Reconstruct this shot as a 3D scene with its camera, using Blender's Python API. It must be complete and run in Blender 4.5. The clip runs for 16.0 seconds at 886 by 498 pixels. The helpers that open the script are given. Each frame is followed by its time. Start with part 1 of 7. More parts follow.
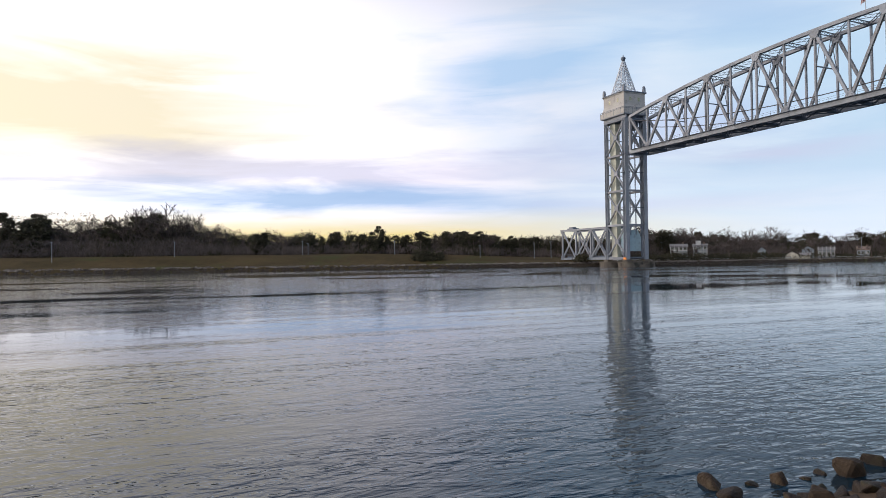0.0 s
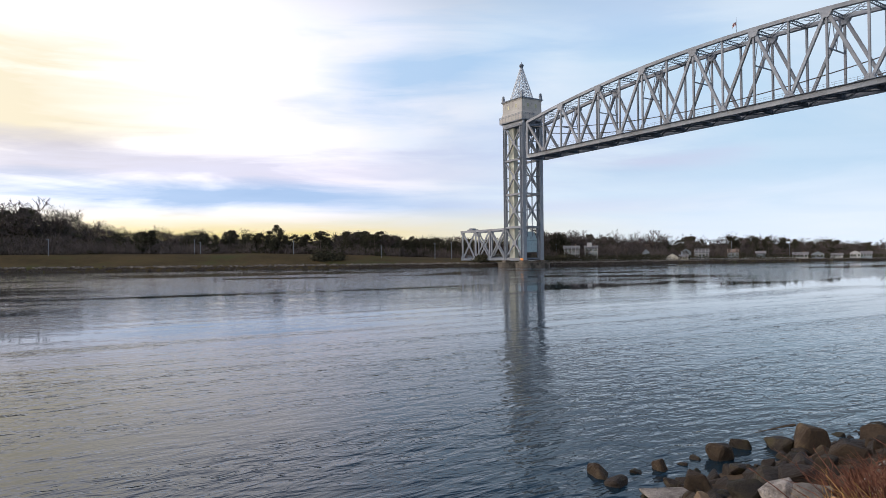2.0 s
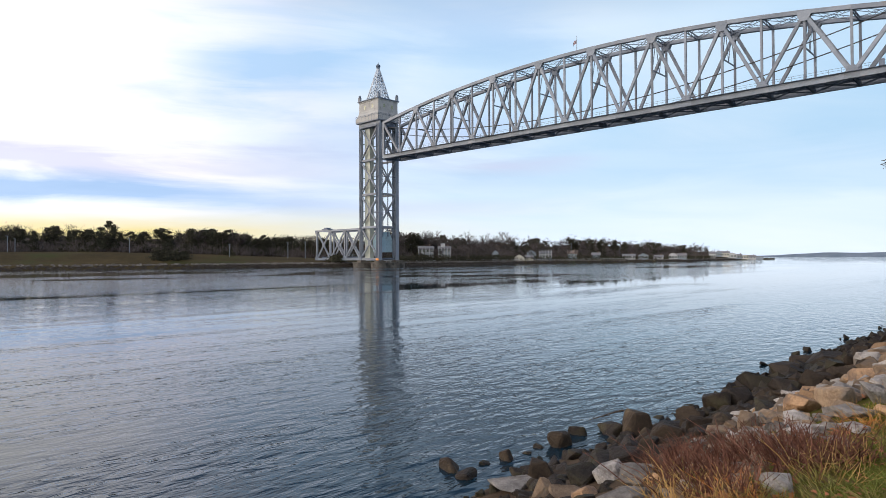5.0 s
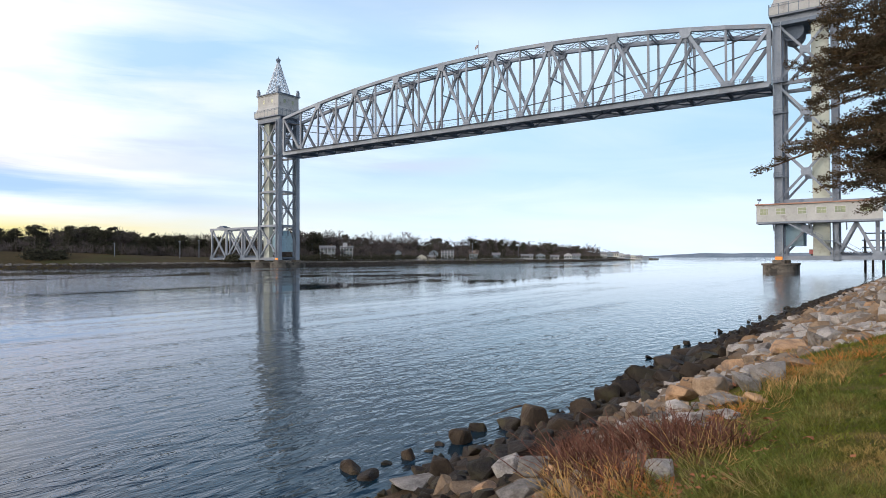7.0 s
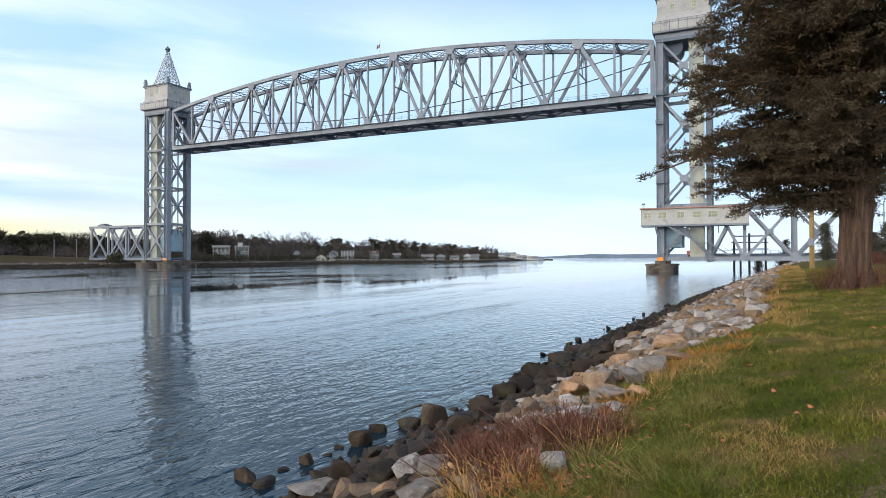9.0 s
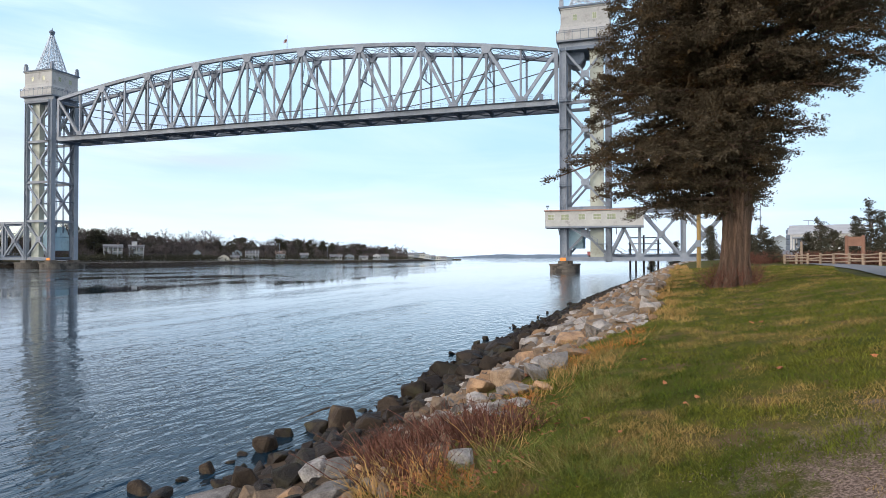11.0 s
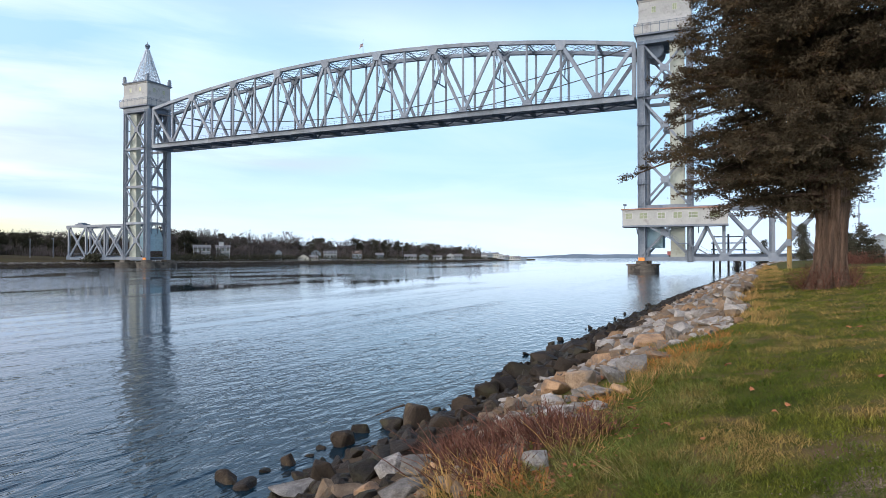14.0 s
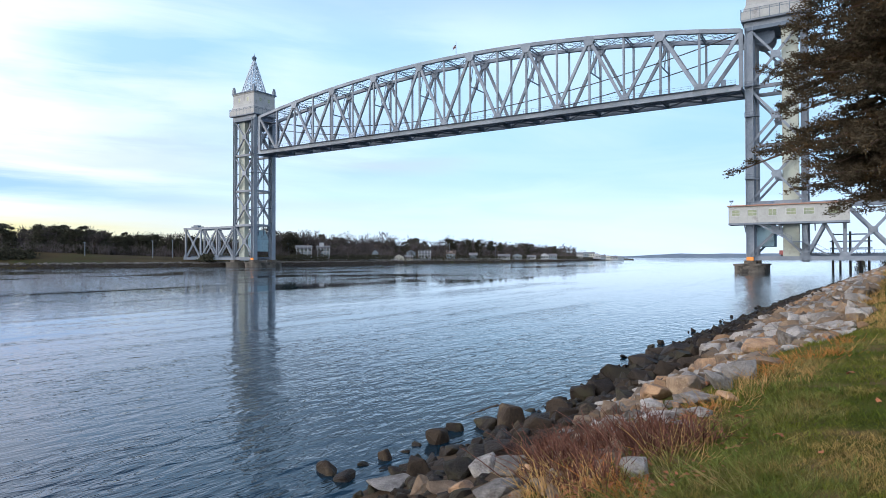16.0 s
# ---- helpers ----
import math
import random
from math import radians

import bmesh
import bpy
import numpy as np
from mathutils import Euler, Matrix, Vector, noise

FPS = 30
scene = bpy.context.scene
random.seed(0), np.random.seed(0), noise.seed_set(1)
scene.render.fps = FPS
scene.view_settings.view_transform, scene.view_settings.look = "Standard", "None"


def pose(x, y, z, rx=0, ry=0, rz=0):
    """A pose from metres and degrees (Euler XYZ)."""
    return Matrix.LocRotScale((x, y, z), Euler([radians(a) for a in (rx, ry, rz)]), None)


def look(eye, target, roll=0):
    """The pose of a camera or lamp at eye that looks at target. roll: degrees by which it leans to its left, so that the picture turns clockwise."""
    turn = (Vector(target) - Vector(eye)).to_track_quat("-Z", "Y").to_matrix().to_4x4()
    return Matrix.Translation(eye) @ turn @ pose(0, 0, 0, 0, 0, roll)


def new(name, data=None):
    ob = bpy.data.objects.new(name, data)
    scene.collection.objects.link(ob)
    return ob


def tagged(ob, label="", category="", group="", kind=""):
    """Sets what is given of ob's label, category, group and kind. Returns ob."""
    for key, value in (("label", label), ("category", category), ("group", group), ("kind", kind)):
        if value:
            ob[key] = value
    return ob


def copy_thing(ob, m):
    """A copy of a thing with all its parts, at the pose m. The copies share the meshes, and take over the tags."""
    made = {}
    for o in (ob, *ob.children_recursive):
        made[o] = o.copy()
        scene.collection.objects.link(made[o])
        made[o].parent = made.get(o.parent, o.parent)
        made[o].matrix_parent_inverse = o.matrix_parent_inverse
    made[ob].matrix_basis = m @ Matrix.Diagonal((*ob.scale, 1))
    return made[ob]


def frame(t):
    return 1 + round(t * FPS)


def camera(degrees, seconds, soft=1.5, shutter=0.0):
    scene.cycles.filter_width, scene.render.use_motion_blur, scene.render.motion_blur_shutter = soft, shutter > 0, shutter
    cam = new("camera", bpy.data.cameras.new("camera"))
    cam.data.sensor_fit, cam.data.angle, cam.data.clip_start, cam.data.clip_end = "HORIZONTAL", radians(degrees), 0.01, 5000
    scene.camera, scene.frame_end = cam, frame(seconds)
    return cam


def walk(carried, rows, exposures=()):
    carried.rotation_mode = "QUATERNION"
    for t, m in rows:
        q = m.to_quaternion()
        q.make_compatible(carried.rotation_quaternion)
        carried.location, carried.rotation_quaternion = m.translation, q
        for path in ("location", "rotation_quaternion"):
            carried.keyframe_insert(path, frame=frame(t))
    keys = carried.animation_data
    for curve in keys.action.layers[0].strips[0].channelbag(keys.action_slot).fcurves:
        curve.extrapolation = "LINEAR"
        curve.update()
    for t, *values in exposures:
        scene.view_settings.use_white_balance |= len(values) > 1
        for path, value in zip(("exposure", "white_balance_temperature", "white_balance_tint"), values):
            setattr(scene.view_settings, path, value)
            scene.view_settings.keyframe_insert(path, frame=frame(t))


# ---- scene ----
cam = camera(70.58, 16.0, 0.75)
EYE = 3.55  # metres over the water
# seconds, heading, tilt up, lean: the camera turns where it stands
ROWS = [
    (0.0, -0.00, 0.97, 0.72),
    (0.5, -2.46, 0.94, 0.72),
    (1.0, -4.50, 0.93, 0.67),
    (1.5, -6.51, 0.92, 0.58),
    (2.0, -9.03, 0.90, 0.49),
    (2.5, -11.03, 0.87, 0.44),
    (3.0, -13.05, 0.86, 0.38),
    (3.5, -15.59, 0.83, 0.36),
    (4.0, -17.60, 0.83, 0.32),
    (4.2, -18.66, 0.83, 0.31),
    (6.3, -27.85, 0.79, 0.16),
    (6.5, -28.98, 0.79, 0.15),
    (7.0, -31.10, 0.76, 0.17),
    (7.5, -33.62, 0.77, 0.09),
    (8.0, -35.65, 0.77, 0.09),
    (8.5, -37.62, 0.77, 0.07),
    (9.0, -40.16, 0.78, 0.09),
    (9.5, -42.14, 0.76, 0.09),
    (10.0, -44.18, 0.77, 0.07),
    (10.2, -45.14, 0.77, 0.06),
    (11.0, -48.45, 0.78, 0.03),
    (11.6, -50.30, 0.79, 0.01),
    (11.9, -50.40, 0.79, 0.00),
    (12.3, -49.25, 0.79, 0.00),
    (12.5, -48.34, 0.79, -0.00),
    (13.0, -46.31, 0.78, -0.03),
    (13.5, -43.77, 0.77, -0.01),
    (14.0, -41.72, 0.77, 0.02),
    (14.5, -39.73, 0.76, 0.01),
    (15.0, -37.21, 0.76, 0.02),
    (15.5, -35.22, 0.75, 0.03),
    (16.0, -33.18, 0.76, 0.09),
]
walk(cam, [(t, pose(0, 0, EYE, 90 + tilt, lean, heading)) for t, heading, tilt, lean in ROWS],
     [(0.0, -0.16, 6350, 14), (4.0, -0.10, 6250, 12), (7.0, 0.07, 6050, 10), (9.0, 0.15, 5950, 8), (12.0, 0.22, 5950, 9), (16.0, 0.12, 5500, 8)])

# ---- world and sun ----
SUN_HEADING, SUN_HEIGHT = -62.0, 9.0  # degrees clockwise from ahead, and above the horizon


def nodes_of(tree):
    tree.nodes.clear()

    def add(kind, inputs=None, links=None):
        n = tree.nodes.new(kind)
        for key, value in (inputs or {}).items():
            n.inputs[key].default_value = value
        for key, value in (links or {}).items():
            tree.links.new(value, n.inputs[key])
        return n
    return add


def maths(add, op, a, b=None, clamp=False):
    n = add("ShaderNodeMath")
    n.operation, n.use_clamp = op, clamp
    for i, v in enumerate((a, b)):
        if v is None:
            continue
        if isinstance(v, (int, float)):
            n.inputs[i].default_value = v
        else:
            n.id_data.links.new(v, n.inputs[i])
    return n.outputs[0]


def mixed(add, fac, a, b, blend="MIX"):
    n = add("ShaderNodeMix")
    n.data_type, n.blend_type = "RGBA", blend
    for i, v in ((0, fac), (6, a), (7, b)):
        if isinstance(v, (int, float)):
            n.inputs[i].default_value = v
        elif isinstance(v, tuple):
            n.inputs[i].default_value = (*v, 1)
        else:
            n.id_data.links.new(v, n.inputs[i])
    return n.outputs[2]


def ramp(add, fac, stops):
    n = add("ShaderNodeValToRGB", links={0: fac})
    els = n.color_ramp.elements
    while len(els) < len(stops):
        els.new(0.5)
    for e, (p, c) in zip(els, stops):
        e.position, e.color = p, (*c, 1) if isinstance(c, tuple) else (c, c, c, 1)
    return n.outputs[0]


def make_world():
    world = bpy.data.worlds.new("sky")
    scene.world = world
    world.use_nodes = True
    add = nodes_of(world.node_tree)
    co = add("ShaderNodeTexCoord").outputs["Generated"]
    sep = add("ShaderNodeSeparateXYZ", links={0: co})
    x, y, z = sep.outputs
    up = maths(add, "MAXIMUM", z, 0.0)
    sky = add("ShaderNodeTexSky")
    sky.sky_type, sky.sun_disc = "NISHITA", False
    sky.sun_elevation, sky.sun_rotation = radians(SUN_HEIGHT), radians(SUN_HEADING)
    sky.dust_density, sky.ozone_density = 0.6, 2.5
    clear = mixed(add, 1.0, sky.outputs[0], (0.10, 0.10, 0.10), "MULTIPLY")
    # soft cloud, pulled out flat towards the horizon
    depth = maths(add, "ADD", up, 0.16)
    flat = add("ShaderNodeCombineXYZ", links={0: maths(add, "DIVIDE", x, depth), 1: maths(add, "DIVIDE", y, depth)})
    turned = add("ShaderNodeMapping", inputs={"Scale": (0.7, 1.25, 1.0), "Rotation": (0, 0, 0.30), "Location": (0.7, 0.2, 0)}, links={0: flat.outputs[0]})
    big = add("ShaderNodeTexNoise", inputs={"Scale": 0.42, "Detail": 5.0, "Roughness": 0.45, "Distortion": 0.25}, links={"Vector": turned.outputs[0]}).outputs[0]
    thin = add("ShaderNodeTexNoise", inputs={"Scale": 1.5, "Detail": 7.0, "Roughness": 0.55, "Distortion": 0.4}, links={"Vector": turned.outputs[0]}).outputs[0]
    cover = maths(add, "ADD", maths(add, "MULTIPLY", big, 0.72), maths(add, "MULTIPLY", thin, 0.28))
    around = maths(add, "MULTIPLY", maths(add, "ARCTAN2", x, y), 57.3)   # heading in degrees
    tall = maths(add, "MULTIPLY", maths(add, "ARCSINE", z), 57.3)         # height in degrees
    sheetlike = add("ShaderNodeCombineXYZ", links={0: maths(add, "MULTIPLY", around, 0.055), 1: maths(add, "MULTIPLY", tall, 0.42)})
    layers = add("ShaderNodeTexNoise", inputs={"Scale": 1.0, "Detail": 6.0, "Roughness": 0.55, "Distortion": 0.6}, links={"Vector": sheetlike.outputs[0]}).outputs[0]
    wob = maths(add, "SUBTRACT", maths(add, "ADD", maths(add, "ADD", maths(add, "MULTIPLY", big, 0.3), maths(add, "MULTIPLY", thin, 0.3)), maths(add, "MULTIPLY", layers, 0.4)), 0.5)

    def hump(value, middle, half, shake):
        """1 in the middle, 0 past half, with a cloudy edge."""
        off = maths(add, "ABSOLUTE", maths(add, "SUBTRACT", value, middle))
        off = maths(add, "DIVIDE", off, half)
        off = maths(add, "ADD", off, maths(add, "MULTIPLY", wob, shake))
        return ramp(add, maths(add, "MULTIPLY", off, 0.5, True), [(0.12, 1.0), (0.5, 0.0)])
    # far from the sun the veil is a paler, cooler one
    toward = ramp(add, maths(add, "ADD", maths(add, "DIVIDE", around, 120.0), 0.5, True), [(0.12, (1.0, 0.92, 0.74)), (0.30, (1.0, 0.955, 0.94)), (0.50, (1.0, 0.95, 0.985)), (0.63, (0.82, 0.93, 1.03)), (0.95, (0.70, 0.87, 1.0))])
    away = ramp(add, maths(add, "ADD", maths(add, "DIVIDE", around, 120.0), 0.5, True), [(0.15, (0.95, 0.92, 0.95)), (0.44, (0.86, 0.90, 0.99)), (0.64, (0.58, 0.80, 0.98)), (0.95, (0.46, 0.72, 0.94))])
    veil = mixed(add, ramp(add, cover, [(0.38, 0.0), (0.58, 1.0)]), away, toward)
    # the zenith is deeper, but pale and warm on the side where the sun comes up
    aloft = ramp(add, maths(add, "ADD", maths(add, "DIVIDE", around, 180.0), 0.5, True), [(0.22, (0.80, 0.72, 0.68)), (0.40, (0.56, 0.56, 0.64)), (0.56, (0.10, 0.18, 0.35)), (0.9, (0.09, 0.17, 0.34))])
    veil = mixed(add, ramp(add, maths(add, "DIVIDE", tall, 90.0), [(0.22, 0.0), (0.34, 0.92)]), veil, mixed(add, 0.85, clear, aloft))
    # the veil is far brighter on the sun's side
    bright = ramp(add, maths(add, "ADD", maths(add, "DIVIDE", around, 240.0), 0.5, True), [(0.20, 0.95), (0.36, 0.74), (0.45, 0.56), (0.54, 0.39), (0.75, 0.375), (1.0, 0.36)])
    veil = mixed(add, 1.0, veil, mixed(add, 1.0, bright, (2.6, 2.6, 2.6), "MULTIPLY"), "MULTIPLY")
    # banks of blue and lilac cloud low over the woods, with a clear yellow strip under them
    glow = maths(add, "MULTIPLY", hump(tall, 12.5, 8.0, 2.2), hump(around, -33.0, 30.0, 1.8))
    veil = mixed(add, maths(add, "MULTIPLY", glow, 0.8), veil, (0.96, 0.84, 0.50))
    lilac = maths(add, "MULTIPLY", hump(tall, 7.8, 2.4, 5.0), hump(around, -14.0, 38.0, 1.8))
    veil = mixed(add, maths(add, "MULTIPLY", lilac, 0.6), veil, (0.62, 0.63, 0.84))
    low_bank = maths(add, "MULTIPLY", hump(tall, 5.6, 1.7, 3.2), hump(around, -9.0, 27.0, 1.8))
    veil = mixed(add, maths(add, "MULTIPLY", low_bank, 0.85), veil, (0.40, 0.62, 0.92))
    for middle, half, at, wide, amount, tone in ((16.5, 5.0, 8.0, 12.0, 0.72, (0.38, 0.64, 0.93)), (15.0, 6.0, 29.0, 12.0, 0.4, (0.50, 0.76, 0.96)), (7.6, 2.0, 26.0, 10.0, 0.55, (0.48, 0.68, 0.90)), (7.0, 1.8, 42.0, 11.0, 0.5, (0.44, 0.70, 0.92)), (4.6, 1.0, 20.0, 16.0, 0.35, (0.66, 0.68, 0.86)), (11.0, 3.2, 20.0, 13.0, 0.5, (0.55, 0.66, 0.92)), (8.2, 1.1, 27.0, 9.0, 0.4, (0.72, 0.68, 0.86)), (21.0, 4.0, 26.0, 13.0, 0.45, (0.42, 0.62, 0.90))):
        drift = maths(add, "MULTIPLY", hump(tall, middle, half, 3.4), hump(around, at, wide, 2.4))
        veil = mixed(add, maths(add, "MULTIPLY", drift, amount), veil, tone)
    strip = maths(add, "MULTIPLY", hump(tall, 1.6, 2.9, 1.0), hump(around, -13.0, 44.0, 0.8))
    veil = mixed(add, maths(add, "MULTIPLY", strip, 0.92), veil, (1.0, 0.82, 0.31))
    sea = maths(add, "MULTIPLY", hump(tall, 1.0, 8.0, 1.6), hump(around, 55.0, 52.0, 0.8))
    colour = mixed(add, maths(add, "MULTIPLY", sea, 0.6), veil, (1.10, 1.15, 1.20))
    back = add("ShaderNodeBackground", inputs={"Strength": 1.0}, links={"Color": colour})
    add("ShaderNodeOutputWorld", links={"Surface": back.outputs[0]})


make_world()
sun = new("sun", bpy.data.lights.new("sun", "SUN"))
sun.data.energy, sun.data.angle, sun.data.color = 1.5, radians(12), (1.0, 0.76, 0.52)
SUN_WAY = Vector((math.sin(radians(SUN_HEADING)) * math.cos(radians(SUN_HEIGHT)), math.cos(radians(SUN_HEADING)) * math.cos(radians(SUN_HEIGHT)), math.sin(radians(SUN_HEIGHT))))
sun.matrix_world = look(SUN_WAY * 100, (0, 0, 0))


# ---- materials ----
def surface(name, dark, light, scale=3.0, rough=0.8, bump=0.0, bump_scale=None, metal=0.0, spots=None, spot_scale=1.0, spot_edge=0.58,
            vary=0.0, world_space=False, stretch=(1, 1, 1), spec=0.5, worn=None, island=0.0):
    """Two tones mixed by grain at two sizes; spots: a third tone in patches; vary: lightness that differs from piece to piece."""
    m = bpy.data.materials.new(name)
    m.use_nodes = True
    add = nodes_of(m.node_tree)
    if world_space:
        co = add("ShaderNodeNewGeometry").outputs["Position"]
    else:
        co = add("ShaderNodeTexCoord").outputs["Object"]
    info = add("ShaderNodeObjectInfo")
    shift = add("ShaderNodeVectorMath", {0: (37.0, 53.0, 71.0)})
    shift.operation = "SCALE"
    m.node_tree.links.new(info.outputs["Random"], shift.inputs["Scale"])
    moved = co if world_space else add("ShaderNodeVectorMath", {}, {0: co, 1: shift.outputs[0]}).outputs[0]
    vec = add("ShaderNodeMapping", inputs={"Scale": stretch}, links={0: moved}).outputs[0]
    coarse = add("ShaderNodeTexNoise", inputs={"Scale": scale, "Detail": 5.0, "Roughness": 0.6}, links={"Vector": vec}).outputs[0]
    grain = add("ShaderNodeTexNoise", inputs={"Scale": scale * 9, "Detail": 4.0, "Roughness": 0.65}, links={"Vector": vec}).outputs[0]
    both = maths(add, "ADD", maths(add, "MULTIPLY", coarse, 0.6), maths(add, "MULTIPLY", grain, 0.4))
    colour = mixed(add, ramp(add, both, [(0.36, 0.0), (0.64, 1.0)]), dark, light)
    if spots:
        patch = add("ShaderNodeTexNoise", inputs={"Scale": spot_scale, "Detail": 6.0, "Roughness": 0.65}, links={"Vector": vec}).outputs[0]
        colour = mixed(add, ramp(add, patch, [(spot_edge - 0.06, 0.0), (spot_edge + 0.06, 1.0)]), colour, spots)
    if worn:  # a bare gravelly patch: middle, half sizes and turn
        (cx, cy), (ru, rv), turn = worn
        lay = add("ShaderNodeMapping", {"Location": (-cx, -cy, 0)}, {0: co}).outputs[0]
        lay = add("ShaderNodeMapping", {"Rotation": (0, 0, -turn), "Scale": (1, 1, 0)}, {0: lay}).outputs[0]
        lay = add("ShaderNodeMapping", {"Scale": (1 / ru, 1 / rv, 0)}, {0: lay}).outputs[0]
        far = add("ShaderNodeVectorMath", {}, {0: lay})
        far.operation = "LENGTH"
        ragged = add("ShaderNodeTexNoise", {"Scale": 2.6, "Detail": 8.0, "Roughness": 0.75}, {"Vector": co}).outputs[0]
        bare = maths(add, "ADD", maths(add, "MULTIPLY", far.outputs["Value"], 0.5), maths(add, "MULTIPLY", ragged, 1.7))
        stone = add("ShaderNodeTexNoise", {"Scale": 55.0, "Detail": 3.0, "Roughness": 0.7}, {"Vector": co}).outputs[0]
        grit = mixed(add, ramp(add, stone, [(0.40, 0.0), (0.66, 1.0)]), (0.072, 0.050, 0.037), (0.28, 0.21, 0.17))
        colour = mixed(add, ramp(add, maths(add, "MULTIPLY", bare, 0.5), [(0.54, 1.0), (0.66, 0.0)]), colour, grit)
    if vary:
        hsv = add("ShaderNodeHueSaturation", links={"Color": colour,
                  "Value": maths(add, "ADD", maths(add, "MULTIPLY", info.outputs["Random"], vary), 1 - vary / 2)})
        colour = hsv.outputs[0]
    if island:  # blade by blade, leaf by leaf, stone by stone
        each = add("ShaderNodeNewGeometry").outputs["Random Per Island"]
        colour = add("ShaderNodeHueSaturation", links={"Color": colour, "Value": maths(add, "ADD", maths(add, "MULTIPLY", each, island), 1 - island / 2)}).outputs[0]
    bsdf = add("ShaderNodeBsdfPrincipled", inputs={"Metallic": metal, "Specular IOR Level": spec}, links={"Base Color": colour})
    m.node_tree.links.new(maths(add, "ADD", maths(add, "MULTIPLY", grain, 0.2), rough - 0.1, True), bsdf.inputs["Roughness"])
    if bump:
        relief = add("ShaderNodeTexNoise", inputs={"Scale": bump_scale or scale * 4, "Detail": 6.0, "Roughness": 0.6}, links={"Vector": vec})
        b = add("ShaderNodeBump", inputs={"Strength": 0.8, "Distance": bump}, links={"Height": relief.outputs[0]})
        m.node_tree.links.new(b.outputs[0], bsdf.inputs["Normal"])
    add("ShaderNodeOutputMaterial", links={0: bsdf.outputs[0]})
    return m


def make_water():
    m = bpy.data.materials.new("canal_water")
    m.use_nodes = True
    add = nodes_of(m.node_tree)
    pos = add("ShaderNodeNewGeometry").outputs["Position"]
    turned = add("ShaderNodeMapping", inputs={"Rotation": (0, 0, radians(-22))}, links={0: pos}).outputs[0]

    def waves(scale, sx, sy, detail, turn=0.0):
        v = add("ShaderNodeMapping", inputs={"Scale": (sx, sy, 1), "Rotation": (0, 0, turn)}, links={0: turned}).outputs[0]
        return add("ShaderNodeTexNoise", inputs={"Scale": scale, "Detail": detail, "Roughness": 0.55, "Distortion": 0.4}, links={"Vector": v}).outputs[0]
    ripple = waves(2.8, 0.6, 1.4, 2.0, 0.5)
    chop = waves(1.55, 0.6, 1.35, 3.0, 0.42)
    swell = waves(0.09, 0.6, 1.6, 2.0)
    broad = waves(0.10, 0.13, 1.6, 5.0)
    fine = waves(0.42, 0.10, 1.5, 4.0, 0.06)
    streaks = maths(add, "ADD", maths(add, "MULTIPLY", broad, 0.5), maths(add, "MULTIPLY", fine, 0.5))
    # wind ripples lie along the near stones, the channel runs smoother
    out = add("ShaderNodeVectorMath", {1: (-0.3584, 0.9336, 0.0)}, {0: pos})
    out.operation = "DOT_PRODUCT"
    lee = ramp(add, maths(add, "DIVIDE", out.outputs["Value"], 120.0, True), [(0.04, 0.34), (0.12, 0.23), (0.26, 0.07), (0.5, 0.10), (0.75, 0.26), (1.0, 0.40)])
    patches = ramp(add, maths(add, "ADD", streaks, lee), [(0.44, 0.02), (0.55, 0.14), (0.66, 0.36), (0.82, 0.85)])
    tall = maths(add, "ADD", maths(add, "MULTIPLY", ripple, 0.060), maths(add, "ADD", maths(add, "MULTIPLY", chop, 0.115), maths(add, "MULTIPLY", swell, 0.10)))
    # smooth slicks on the current, none close to the stones
    slick = ramp(add, waves(0.034, 0.35, 1.0, 3.0, 0.1), [(0.41, 0.06), (0.49, 1.0)])
    inshore = ramp(add, maths(add, "DIVIDE", out.outputs["Value"], 120.0, True), [(0.2, 1.0), (0.34, 0.0)])
    strength = maths(add, "MULTIPLY", patches, maths(add, "MAXIMUM", slick, inshore))
    b = add("ShaderNodeBump", inputs={"Distance": 1.0}, links={"Height": tall, "Strength": maths(add, "MULTIPLY", strength, 0.60)})
    bsdf = add("ShaderNodeBsdfPrincipled", inputs={"Base Color": (0.005, 0.020, 0.034, 1), "Roughness": 0.03, "IOR": 1.34},
               links={"Normal": b.outputs[0]})
    add("ShaderNodeOutputMaterial", links={0: bsdf.outputs[0]})
    return m


WATER = make_water()
STEEL = surface("weathered_bridge_steel", (0.138, 0.168, 0.218), (0.238, 0.268, 0.318), 0.25, 0.62, 0.004, 3.0, spots=(0.185, 0.160, 0.150), spot_scale=0.5, spot_edge=0.68, vary=0.35)
# Bridge steel darkened: shade inside the lattice put into colour; also dark fittings
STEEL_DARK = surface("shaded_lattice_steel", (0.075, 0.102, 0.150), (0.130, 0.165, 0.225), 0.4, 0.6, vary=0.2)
STEEL_PALE = surface("pale_green_sheet_steel", (0.33, 0.355, 0.315), (0.42, 0.445, 0.395), 0.2, 0.6, spots=(0.28, 0.29, 0.255), spot_scale=0.3, spot_edge=0.62)
CABIN = surface("pale_grey_cabin_boards", (0.32, 0.325, 0.325), (0.42, 0.425, 0.42), 0.25, 0.65, spots=(0.26, 0.255, 0.25), spot_scale=0.45, spot_edge=0.64)
SPIRE = surface("pale_blue_lattice_paint", (0.36, 0.42, 0.50), (0.52, 0.58, 0.66), 0.6, 0.6)
# Backing sheet inside the far woods; their inner shade is put into its brown
WOODS_BACKING = surface("shaded_woods_backing", (0.044, 0.038, 0.036), (0.105, 0.088, 0.080), 0.25, 1.0, 0.3, 0.8, world_space=True, spec=0.05)
